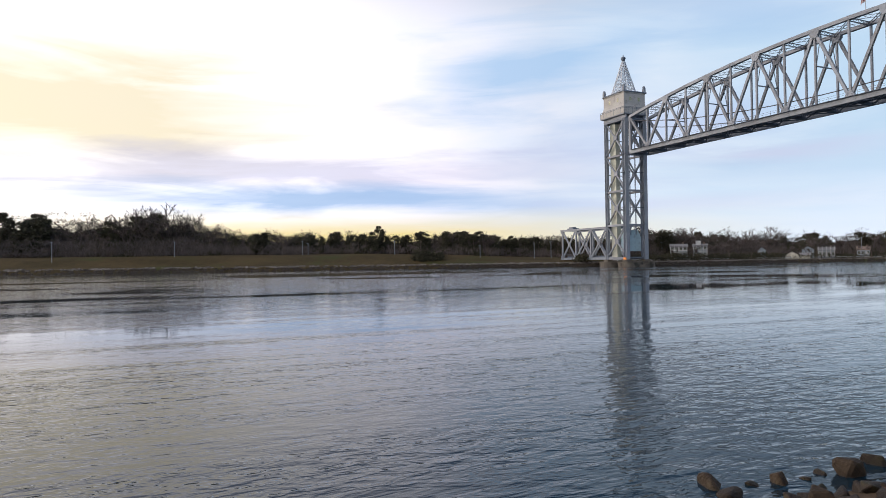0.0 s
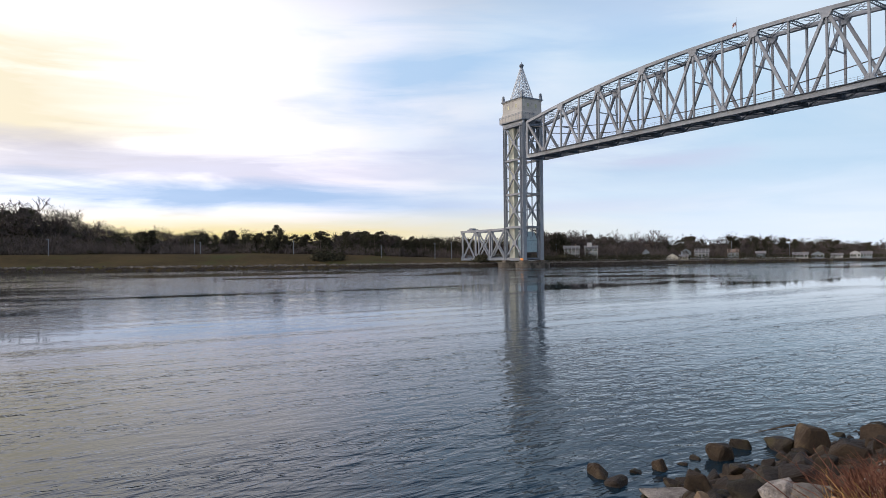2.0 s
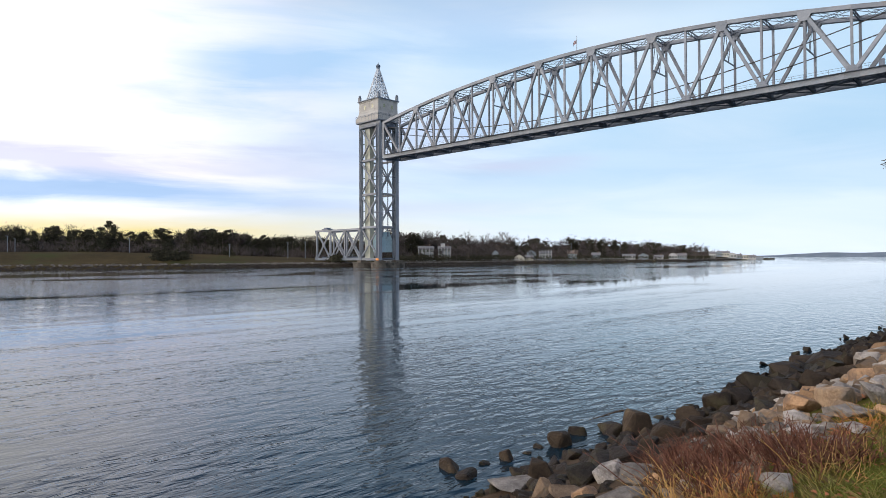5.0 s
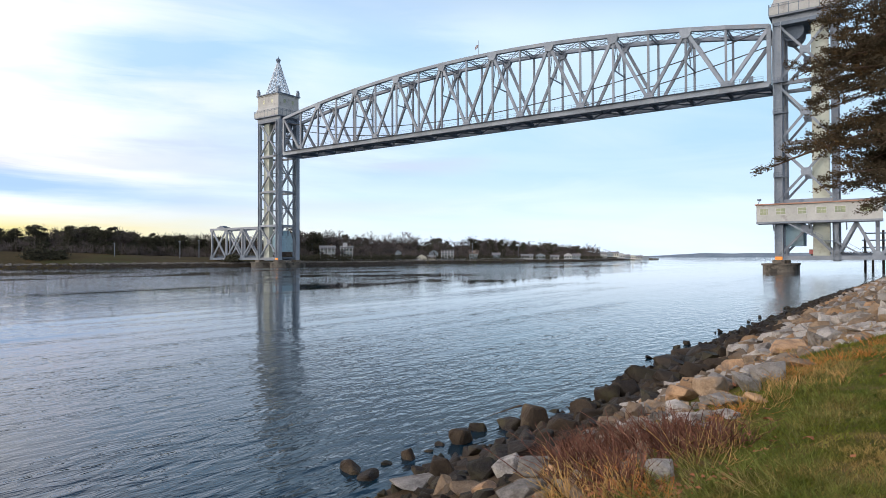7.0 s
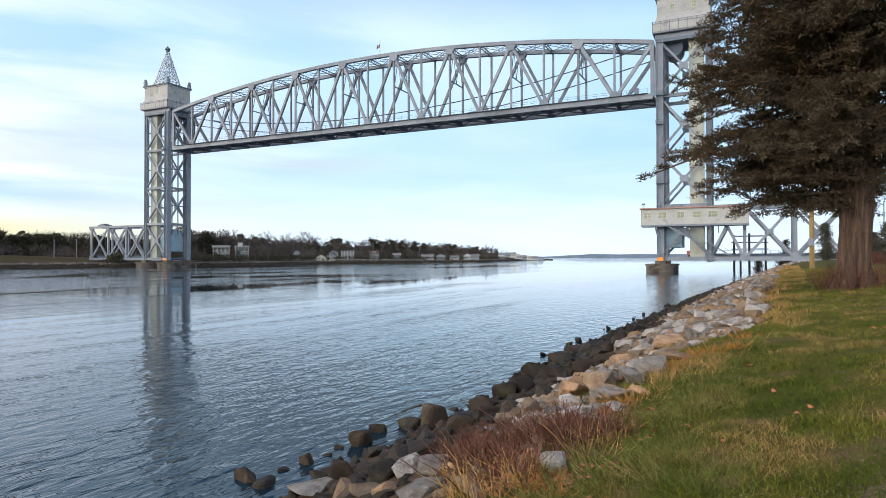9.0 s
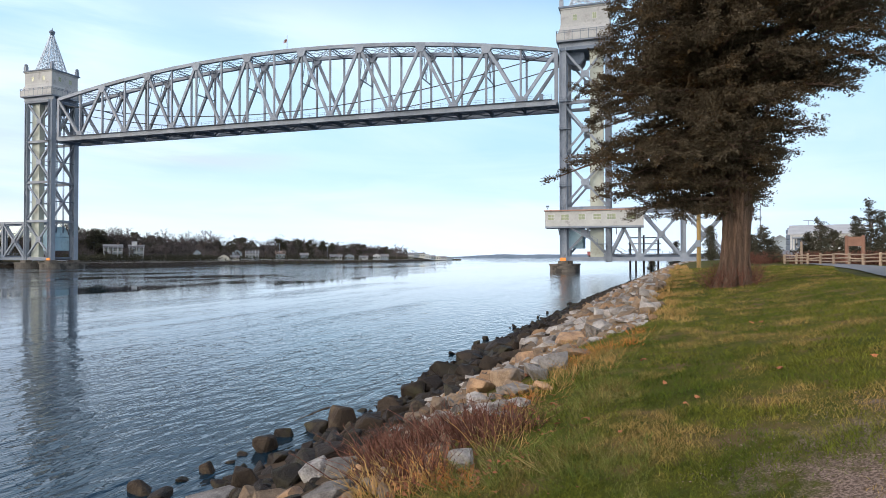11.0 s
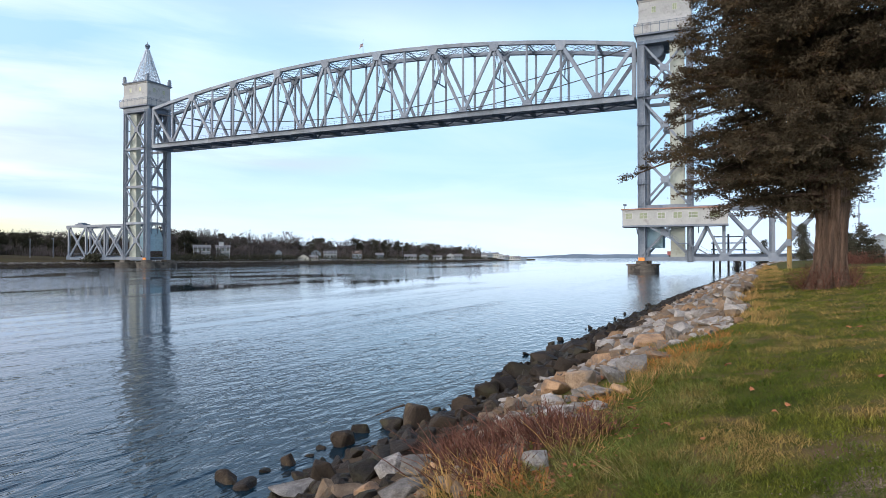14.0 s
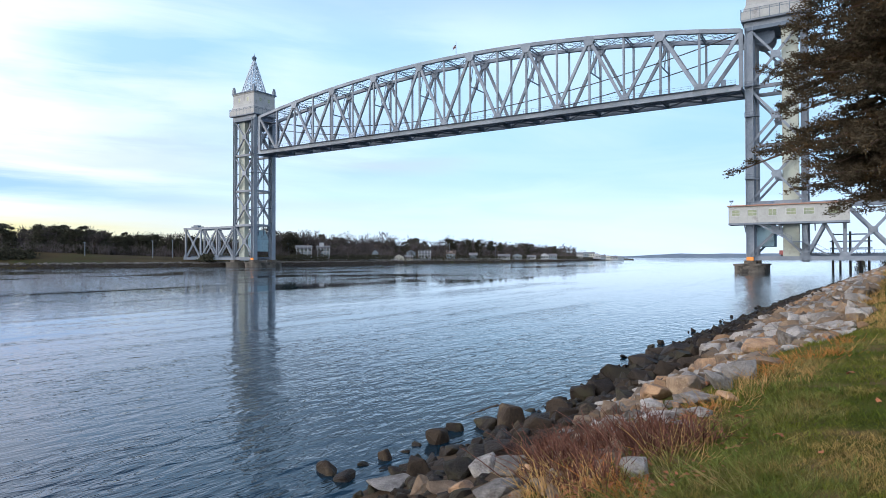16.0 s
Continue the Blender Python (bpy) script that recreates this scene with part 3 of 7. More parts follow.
def lift_span():
    deck = CHORD_MID + 0.7
    t = thing("lift_span", BRIDGE, "grey steel arched truss span raised high between two towers", "bridge span")
    for y, far in ((0.0, False), (BETWEEN, True)):
        out = -1 if not far else 1
        for i in range(18):
            a, b = i * BAY / 2, (i + 1) * BAY / 2
            part("top_chord", barred((a - 0.05, y, top_chord(a)), (b + 0.05, y, top_chord(b)), 1.0, 1.0), STEEL, t)
            part("bottom_chord", barred((a - 0.05, y, CHORD_MID), (b + 0.05, y, CHORD_MID), 0.9, 1.35), STEEL, t)
        for i in range(9):
            low = (i + 0.5) * BAY
            for top in (i * BAY, (i + 1) * BAY):
                heavy = 1.15 if 0 < i < 8 else 1.3
                part("diagonal", barred((top, y, top_chord(top) - 0.3), (low, y, CHORD_MID + 0.3), 0.7, heavy * 0.64, laced=True), STEEL, t)
            part("vertical_post", barred((low, y, CHORD_MID), (low, y, top_chord(low) - 0.3), 0.5, 0.5, laced=True), STEEL, t)
            part("gusset_plate", plate(low, y, CHORD_MID, ((-1.6, -0.55), (1.6, -0.55), (1.4, 0.8), (0.6, 2.2), (-0.6, 2.2), (-1.4, 0.8)), 0.96), STEEL, t)
        for i in range(1, 9):
            s = i * BAY
            part("vertical_post", barred((s, y, CHORD_MID), (s, y, top_chord(s) - 0.3), 0.5, 0.5, laced=True), STEEL, t)
            part("gusset_plate", plate(s, y, top_chord(s), ((-1.4, -0.9), (-0.7, -2.1), (0.7, -2.1), (1.4, -0.9), (1.4, 0.3), (-1.4, 0.3)), 1.05), STEEL, t)
        part("end_post", barred((0, y, CHORD_MID), (0, y, top_chord(0) + 0.3), 0.8, 0.9, laced=True), STEEL, t)
        part("end_post", barred((SPAN, y, CHORD_MID), (SPAN, y, top_chord(SPAN) + 0.3), 0.8, 0.9, laced=True), STEEL, t)
        # walkway rail
        bm = bmesh.new()
        ry = y + out * 1.1
        for z in (deck + 0.6, deck + 1.1):
            beam(bm, (1, ry, z), (SPAN - 1, ry, z), 0.05, 0.05)
        for i in range(67):
            beam(bm, (1 + i * 2.48, ry, deck), (1 + i * 2.48, ry, deck + 1.15), 0.05, 0.05)
        beam(bm, (1, ry - out * 0.35, deck + 0.02), (SPAN - 1, ry - out * 0.35, deck + 0.02), 0.8, 0.08)
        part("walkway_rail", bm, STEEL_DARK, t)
    # floor
    for i in range(19):
        s = i * BAY / 2
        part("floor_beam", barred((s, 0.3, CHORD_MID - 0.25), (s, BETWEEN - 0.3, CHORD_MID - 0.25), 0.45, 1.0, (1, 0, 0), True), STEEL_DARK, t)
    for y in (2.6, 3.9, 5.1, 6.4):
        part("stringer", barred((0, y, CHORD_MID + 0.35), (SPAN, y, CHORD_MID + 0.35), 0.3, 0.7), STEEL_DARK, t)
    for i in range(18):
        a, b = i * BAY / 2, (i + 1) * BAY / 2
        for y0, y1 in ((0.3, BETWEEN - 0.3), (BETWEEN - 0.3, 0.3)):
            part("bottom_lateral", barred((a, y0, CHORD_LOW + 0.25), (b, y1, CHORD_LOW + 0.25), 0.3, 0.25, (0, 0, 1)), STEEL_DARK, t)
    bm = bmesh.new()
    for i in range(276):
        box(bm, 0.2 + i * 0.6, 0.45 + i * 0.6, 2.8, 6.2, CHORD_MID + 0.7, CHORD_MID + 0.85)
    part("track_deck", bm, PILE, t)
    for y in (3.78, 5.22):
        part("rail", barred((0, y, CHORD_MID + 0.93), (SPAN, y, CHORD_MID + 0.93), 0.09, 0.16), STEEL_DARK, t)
    # top laterals and sway frames
    for i in range(18):
        a, b = i * BAY / 2, (i + 1) * BAY / 2
        za, zb = top_chord(a), top_chord(b)
        for y0, y1 in ((0.4, BETWEEN - 0.4), (BETWEEN - 0.4, 0.4)):
            bm = bmesh.new()
            for dz in (-0.5, 0.25):
                beam(bm, (a, y0, za + dz), (b, y1, zb + dz), 0.14, 0.10)
            for k in range(9):
                f, g = k / 9, (k + 1) / 9
                p = Vector((a, y0, za)).lerp(Vector((b, y1, zb)), f)
                q = Vector((a, y0, za)).lerp(Vector((b, y1, zb)), g)
                lo, hi = (-0.5, 0.25) if k % 2 else (0.25, -0.5)
                beam(bm, p + Vector((0, 0, lo)), q + Vector((0, 0, hi)), 0.08, 0.07)
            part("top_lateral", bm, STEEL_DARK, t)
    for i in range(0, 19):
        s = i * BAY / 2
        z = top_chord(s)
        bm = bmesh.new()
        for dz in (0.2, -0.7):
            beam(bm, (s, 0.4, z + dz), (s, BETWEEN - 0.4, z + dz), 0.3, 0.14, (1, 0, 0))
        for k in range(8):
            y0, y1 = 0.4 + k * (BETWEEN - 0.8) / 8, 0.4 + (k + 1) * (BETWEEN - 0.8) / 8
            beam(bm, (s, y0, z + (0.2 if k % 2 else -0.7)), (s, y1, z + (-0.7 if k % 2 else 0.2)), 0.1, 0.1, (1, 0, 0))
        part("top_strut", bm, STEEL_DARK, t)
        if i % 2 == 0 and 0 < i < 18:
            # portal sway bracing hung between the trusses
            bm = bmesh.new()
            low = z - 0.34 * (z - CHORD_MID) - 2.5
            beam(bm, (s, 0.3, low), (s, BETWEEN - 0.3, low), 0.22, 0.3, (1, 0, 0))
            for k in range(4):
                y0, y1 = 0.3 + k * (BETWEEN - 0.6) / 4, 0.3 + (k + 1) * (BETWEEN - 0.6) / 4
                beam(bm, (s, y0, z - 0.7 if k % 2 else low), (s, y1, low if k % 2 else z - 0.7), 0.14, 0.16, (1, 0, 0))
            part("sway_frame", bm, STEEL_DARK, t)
    # hanging power cable
    for y, drop in ((1.0, 0.0), (BETWEEN - 1.0, 1.8)):
        verts, faces, pts = [], [], []
        for i in range(41):
            f = i / 40
            pts.append(Vector((f * SPAN, y, 46.6 - drop + 8.6 * ((f * SPAN - 80) / 80) ** 2)))
        tube(verts, faces, pts, [0.14] * 41, 5)
        mesh_object("cable", lists_mesh("cable", verts, faces), WIRE, t)
    # small box at the south end of the walkway
    part("signal_box", boxed(SPAN - 4.2, SPAN - 3.2, -1.2, -0.7, deck + 0.06, deck + 1.5, 0.05), STEEL_DARK, t)
    return t


lift_span()


def flag_pole():
    s = SPAN / 2 + 4.3
    z = top_chord(s) + 0.5
    t = thing("flagpole", BRIDGE @ Matrix.Translation((s, 0, z)), "thin pole with a small striped flag on the bridge crown", "flag")
    verts, faces = [], []
    tube(verts, faces, [Vector((0, 0, -0.1)), Vector((0, 0, 2.0)), Vector((0, 0, 4.4))], [0.09, 0.07, 0.05], 8)
    mesh_object("pole", lists_mesh("pole", verts, faces), STEEL, t)
    rows, cols = 7, 10
    for k in range(rows):
        bm = bmesh.new()
        z1 = 3.2 - k * 1.0 / rows
        z0 = z1 - 1.0 / rows
        last = None
        for c in range(cols + 1):
            f = c / cols
            x, y, sag = -0.06 - f * 1.2, 0.16 * math.sin(f * 7.0), -0.75 * f * f
            pair = (bm.verts.new((x, y, z1 + sag)), bm.verts.new((x, y, z0 + sag)))
            if last:
                bm.faces.new((last[0], last[1], pair[1], pair[0]))
            last = pair
        bmesh.ops.solidify(bm, geom=bm.faces[:], thickness=0.02)
        part("stripe", bm, CLOTH if k % 2 else RED, t)
    bm = bmesh.new()
    last = None
    for c in range(5):
        f = c / 10
        x, y, sag = -0.06 - f * 1.2, 0.16 * math.sin(f * 7.0), -0.75 * f * f
        pair = (bm.verts.new((x, y, 3.21 + sag)), bm.verts.new((x, y, 2.66 + sag)))
        if last:
            bm.faces.new((last[0], last[1], pair[1], pair[0]))
        last = pair
    bmesh.ops.solidify(bm, geom=bm.faces[:], thickness=0.06)
    part("canton", bm, NAVY, t)


flag_pole()


def panes(parent, x, y, z, w, h, out, glass=None, frame_mat=None, cols=2, rows=2, axis="x"):
    """A window on a wall: frame, glazing bars and pane; out is the way it faces along the other axis."""
    t = 0.09

    def spot(a, d, up):
        return (x + a, y + d * out, up) if axis == "x" else (x + d * out, y + a, up)

    def put(bm, a0, a1, d0, d1, z0, z1):
        lo, hi = spot(a0, d0, z0), spot(a1, d1, z1)
        box(bm, *sorted((lo[0], hi[0])), *sorted((lo[1], hi[1])), z0, z1)
    win = bmesh.new()
    rings = []
    for d in (-0.02, 0.08):  # outer and inner edge, at the wall and in front
        for grow in (t, 0.0):
            a = w / 2 + grow
            rings.append([win.verts.new(spot(*c)) for c in ((-a, d, z - grow), (a, d, z - grow), (a, d, z + h + grow), (-a, d, z + h + grow))])
    outer0, inner0, outer1, inner1 = rings
    for k in range(4):
        n = (k + 1) % 4
        for a, b in ((outer0, outer1), (outer1, inner1), (inner1, inner0), (inner0, outer0)):
            win.faces.new((a[k], a[n], b[n], b[k]))
    bmesh.ops.recalc_face_normals(win, faces=win.faces[:])
    ob = part("window", win, frame_mat or WHITE, parent)
    for i in range(1, cols):
        bar = bmesh.new()
        a = -w / 2 + w * i / cols
        put(bar, a - 0.03, a + 0.03, -0.02, 0.06, z, z + h)
        part("glazing_bar", bar, frame_mat or WHITE, ob)
    for k in range(1, rows):
        bar = bmesh.new()
        put(bar, -w / 2, w / 2, -0.02, 0.055, z + h * k / rows - 0.03, z + h * k / rows + 0.03)
        part("glazing_bar", bar, frame_mat or WHITE, ob)
    pane = bmesh.new()
    put(pane, -w / 2, w / 2, -0.02, 0.02, z, z + h)
    part("pane", pane, glass or GLASS, ob)
    return ob


LEVELS = (3.5, 16.0, 29.2, 43.0, 57.0)


def lift_tower(s0, d, label):
    """s0: the legs next to the channel; d: the way inland along the span."""
    t = thing("lift_tower", BRIDGE, label, "bridge tower")
    X = lambda a: s0 + d * a
    deep = 11.0
    for y, ang in ((0.0, -1), (BETWEEN, 1)):
        for a, wide in ((0.0, 1.7), (deep, 1.2)):
            bm = bmesh.new()
            h_beam(bm, (X(a), y, 2.4), (X(a), y, LEVELS[-1]), wide, wide, (1, 0, 0), 0.12)
            for k in range(28):  # lacing bars
                z = 3.2 + k * 1.92
                for sy in (-1, 1):
                    w = wide / 2 - 0.1
                    beam(bm, (X(a) - w, y + sy * wide * 0.46, z), (X(a) + w, y + sy * wide * 0.46, z + 1.5), 0.12, 0.05, (0, 1, 0))
            part("leg", bm, STEEL, t)
            if a == 0.0 or d < 0:
                part("leg_base", boxed(X(a) - 1.3, X(a) + 1.3, y - 1.3, y + 1.3, 1.9, 2.7, 0.08), PIER, t)
        for z in LEVELS[1:]:
            part("strut", barred((X(0), y, z), (X(deep), y, z), 0.7, 0.8, laced=True), STEEL, t)
        for z0, z1 in zip(LEVELS[:-1], LEVELS[1:]):
            mid = Vector((X(deep / 2), y, (z0 + z1) / 2))
            for a, z in ((0, z0 + 0.3), (0, z1 - 0.3), (deep, z0 + 0.3), (deep, z1 - 0.3)):
                part("cross_brace", barred((X(a), y, z), mid, 0.5, 0.5, laced=True), STEEL, t)
            part("gusset_plate", plate(mid.x, y, mid.z, ((-0.9, -0.8), (0.9, -0.8), (1.1, 0), (0.9, 0.8), (-0.9, 0.8), (-1.1, 0)), 0.62), STEEL, t)
    for a in (0.0, deep):
        for z0, z1 in zip(LEVELS[:-1], LEVELS[1:]):
            part("strut", barred((X(a), 0, z1), (X(a), BETWEEN, z1), 0.6, 0.7, (1, 0, 0), True), STEEL, t)
            if a == 0.0 and z1 > 17 or a > 0:
                lo = z0 + 0.3 if z0 > 4 else 8.6
                mid = Vector((X(a), BETWEEN / 2, (lo + z1) / 2))
                for y, z in ((0, lo), (0, z1 - 0.3), (BETWEEN, lo), (BETWEEN, z1 - 0.3)):
                    part("cross_brace", barred((X(a), y, z), mid, 0.42, 0.42, (1, 0, 0)), STEEL, t)
                part("strut", barred((X(a), 0, mid.z), (X(a), BETWEEN, mid.z), 0.3, 0.3, (1, 0, 0)), STEEL_DARK, t)
    # lower bracing over the track
    for y0, y1 in ((0, 2.5), (BETWEEN, BETWEEN - 2.5)):
        part("knee_brace", barred((X(0), y0, 10.5), (X(0), y1, 15.6), 0.4, 0.45, (1, 0, 0)), STEEL, t)
    # stair shaft and rope guides
    part("stair_shaft", boxed(min(X(6.6), X(9.9)), max(X(6.6), X(9.9)), 0.9, 3.0, 3.0, LEVELS[-1] + 0.5, 0.04), STEEL_PALE, t)
    for y in (3.0, 3.35, 5.65, 6.0):
        part("rope", barred((X(1.4), y, 12.0), (X(1.4), y, LEVELS[-1]), 0.14, 0.14), STEEL_DARK, t)
    for y in (0.9, BETWEEN - 0.9):
        part("guide_rail", barred((X(1.0), y, 4.0), (X(1.0), y, LEVELS[-1]), 0.3, 0.4), STEEL_DARK, t)
    # lowered counterweight
    bm = boxed(min(X(1.0), X(4.8)), max(X(1.0), X(4.8)), 0.95, BETWEEN - 0.95, 5.9, 10.6, 0.15)
    w = part("counterweight", bm, WEIGHT, t, "blue-grey concrete counterweight hanging low")
    bm = bmesh.new()
    lo = [bm.verts.new(c) for c in ((X(1.0), 0.95, 10.64), (X(4.8), 0.95, 10.64), (X(4.8), BETWEEN - 0.95, 10.64), (X(1.0), BETWEEN - 0.95, 10.64))]
    hi = [bm.verts.new(c) for c in ((X(1.9), 1.9, 14.2), (X(3.9), 1.9, 14.2), (X(3.9), BETWEEN - 1.9, 14.2), (X(1.9), BETWEEN - 1.9, 14.2))]
    bm.faces.new(lo)
    bm.faces.new(hi)
    for k in range(4):
        bm.faces.new((lo[k], lo[(k + 1) % 4], hi[(k + 1) % 4], hi[k]))
    bmesh.ops.recalc_face_normals(bm, faces=bm.faces[:])
    part("counterweight_yoke", bm, WEIGHT, w, "tapered yoke over the counterweight")
    # small landings on the near face
    for z in (21.5, 36.0, 43.1):
        bm = boxed(min(X(-0.9), X(2.2)), max(X(-0.9), X(2.2)), -1.2, -0.2, z, z + 0.12)
        for zz in (z + 0.55, z + 1.1):
            beam(bm, (X(-0.9), -1.15, zz), (X(2.2), -1.15, zz), 0.06, 0.06)
        for a in (-0.9, 0.1, 1.1, 2.2):
            beam(bm, (X(a), -1.15, z), (X(a), -1.15, z + 1.1), 0.06, 0.06)
        part("landing", bm, STEEL_DARK, t)
    # sheave girders and wheels under the house
    for y in (0.0, BETWEEN):
        part("sheave_girder", barred((X(-1.0), y, 57.6), (X(deep + 1), y, 57.6), 0.8, 1.2), STEEL, t)
    for y in (2.2, BETWEEN - 2.2):
        bm = bmesh.new()
        bmesh.ops.create_cone(bm, cap_ends=True, segments=28, radius1=2.3, radius2=2.3, depth=0.9,
                              matrix=Matrix.Translation((X(2.9), y, 55.2)) @ Matrix.Rotation(radians(90), 4, "X"))
        part("sheave", bm, STEEL_DARK, t)
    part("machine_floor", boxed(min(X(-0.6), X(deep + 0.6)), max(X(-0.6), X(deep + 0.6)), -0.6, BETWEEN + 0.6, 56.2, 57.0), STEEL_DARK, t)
    # gallery round the house
    x0, x1 = sorted((X(-1.5), X(deep + 1.5)))
    y0, y1 = -1.5, BETWEEN + 1.5
    gal = part("gallery_floor", boxed(x0, x1, y0, y1, 58.2, 58.6), STEEL, t)
    for (ax, ay), (bx, by), n in (((x0, y0), (x1, y0), 7), ((x1, y0), (x1, y1), 6), ((x1, y1), (x0, y1), 7), ((x0, y1), (x0, y0), 6)):
        for i in range(n):
            p = Vector((ax, ay, 59.5)).lerp(Vector((bx, by, 59.5)), (i + 0.03) / n)
            q = Vector((ax, ay, 59.5)).lerp(Vector((bx, by, 59.5)), (i + 0.97) / n)
            part("parapet_panel", barred(p, q, 0.10, 1.75, tuple((q - p).cross(Vector((0, 0, 1))).normalized())), HOUSE_PANEL, gal)
        bm = bmesh.new()
        for z in (60.5, 61.0):
            beam(bm, (ax, ay, z), (bx, by, z), 0.08, 0.08)
        for i in range(n + 1):
            p = Vector((ax, ay, 58.5)).lerp(Vector((bx, by, 58.5)), i / n)
            beam(bm, p, p + Vector((0, 0, 2.5)), 0.12, 0.12)
        part("handrail", bm, STEEL_DARK, gal)
    # machinery house: walls that flare at the foot
    hx0, hx1 = sorted((X(-0.5), X(deep + 0.5)))
    hy0, hy1 = -0.6, BETWEEN + 0.6
    bm = bmesh.new()
    rings = []
    for z, out in ((58.6, 0.8), (60.2, 0.7), (61.3, 0.4), (62.1, 0.1), (62.9, 0.0), (66.5, 0.0), (66.6, 0.15), (66.95, 0.22)):
        rings.append([bm.verts.new(c) for c in ((hx0 - out, hy0 - out, z), (hx1 + out, hy0 - out, z), (hx1 + out, hy1 + out, z), (hx0 - out, hy1 + out, z))])
    for a, b in zip(rings[:-1], rings[1:]):
        for k in range(4):
            bm.faces.new((a[k], a[(k + 1) % 4], b[(k + 1) % 4], b[k]))
    bm.faces.new(rings[-1])
    house = part("machinery_house", bm, HOUSE_PANEL, t, "cream clad machinery house with a flared foot")
    part("cornice", boxed(hx0 - 0.5, hx1 + 0.5, hy0 - 0.5, hy1 + 0.6, 66.95, 67.4, 0.08), STEEL_DARK, house)
    for k in range(2):
        panes(t, hx0 + (hx1 - hx0) * (0.3 + 0.4 * k), hy0, 63.7, 0.9, 1.4, -1, GLASS_LIT, STEEL_PALE)
        panes(t, hx0 + (hx1 - hx0) * (0.3 + 0.4 * k), hy1, 63.7, 0.9, 1.4, 1, GLASS_LIT, STEEL_PALE)
    face = hx1 if d < 0 else hx0
    way = 1 if d < 0 else -1
    for k in range(2):
        panes(t, face, hy0 + (hy1 - hy0) * (0.3 + 0.4 * k), 63.7, 0.9, 1.4, way, GLASS_LIT, STEEL_PALE, axis="y")
    for ax_, ay_ in ((hx0, hy0), (hx1, hy0), (hx1, hy1), (hx0, hy1)):
        sx, sy = (0.2 if ax_ == hx0 else -0.2), (0.2 if ay_ == hy0 else -0.2)
        bm = boxed(ax_ + sx - 0.5, ax_ + sx + 0.5, ay_ + sy - 0.5, ay_ + sy + 0.5, 67.4, 69.0, 0.06)
        bmesh.ops.create_uvsphere(bm, u_segments=10, v_segments=7, radius=0.55, matrix=Matrix.Translation((ax_ + sx, ay_ + sy, 69.4)))
        part("finial", bm, STEEL, house)
    # lattice spire
    cx, cy = (hx0 + hx1) / 2, (hy0 + hy1) / 2
    spire = bmesh.new()
    base, top, n = 4.9, 0.6, 10
    ring_at = lambda f, k: Vector((cx + (base + (top - base) * f) * math.cos(2 * math.pi * (k + 0.5) / n), cy + (base + (top - base) * f) * math.sin(2 * math.pi * (k + 0.5) / n), 67.4 + 13.2 * f))
    for k in range(n):
        beam(spire, ring_at(0, k), ring_at(1, k), 0.2, 0.2)
        for j in range(11):
            f, g = (j / 11) ** 0.9, ((j + 1) / 11) ** 0.9
            beam(spire, ring_at(g, k), ring_at(g, k + 1), 0.13, 0.13)
            beam(spire, ring_at(f, k), ring_at(g, k + 1), 0.11, 0.11)
            beam(spire, ring_at(f, k + 1), ring_at(g, k), 0.11, 0.11)
    sp = part("spire", spire, SPIRE, t, "pale open lattice steel spire")
    bm = bmesh.new()
    bmesh.ops.create_cone(bm, cap_ends=True, segments=14, radius1=0.5, radius2=0.75, depth=0.9, matrix=Matrix.Translation((cx, cy, 80.9)))
    bmesh.ops.create_uvsphere(bm, u_segments=14, v_segments=9, radius=0.95, matrix=Matrix.Translation((cx, cy, 81.9)) @ Matrix.Diagonal((1, 1, 0.75, 1)))
    part("beacon", bm, STEEL_DARK, sp)
    bm = bmesh.new()
    bmesh.ops.create_cone(bm, cap_ends=True, segments=8, radius1=0.28, radius2=0.03, depth=1.0, matrix=Matrix.Translation((cx, cy, 83.1)))
    part("spike", bm, STEEL, sp)
    # orange guard at the foot of the near leg
    part("leg_guard", boxed(X(0) - 0.75, X(0) + 0.75, -1.15, -0.82, 2.2, 3.5, 0.12), ORANGE, t, "orange painted guard")
    return t


lift_tower(-3.1, -1, "tall grey steel lift tower on the wooded bank")
lift_tower(167.5, 1, "tall grey steel lift tower on a pier beside the lawn bank")


def bridge_pier(s0, s1, y0, y1, top, label):
    bm = boxed(s0, s1, y0, y1, -4, top, 0.0)
    up = [e for e in bm.edges if abs(e.verts[0].co.z - e.verts[1].co.z) > 1]
    bmesh.ops.bevel(bm, geom=up, offset=min(s1 - s0, y1 - y0) * 0.42, segments=6, affect="EDGES", profile=0.5)
    t = thing("bridge_pier", BRIDGE, label, "pier")
    part("shaft", bm, PIER, t)
    bm = boxed(s0 - 0.25, s1 + 0.25, y0 - 0.25, y1 + 0.25, top, top + 0.4)
    up = [e for e in bm.edges if abs(e.verts[0].co.z - e.verts[1].co.z) > 0.2]
    bmesh.ops.bevel(bm, geom=up, offset=min(s1 - s0, y1 - y0) * 0.42, segments=6, affect="EDGES", profile=0.5)
    part("cap", bm, PIER, t)


bridge_pier(164.1, 170.7, -3.2, BETWEEN + 3.2, 1.5, "low stained concrete pier standing in the canal")
bridge_pier(-6.4, 0.2, -3.0, BETWEEN + 3.2, 1.5, "low stained concrete pier below the wooded bank tower")
bridge_pier(-17.6, -10.8, -3.0, BETWEEN + 3.2, 1.5, "low stained concrete pier behind the channel pier")


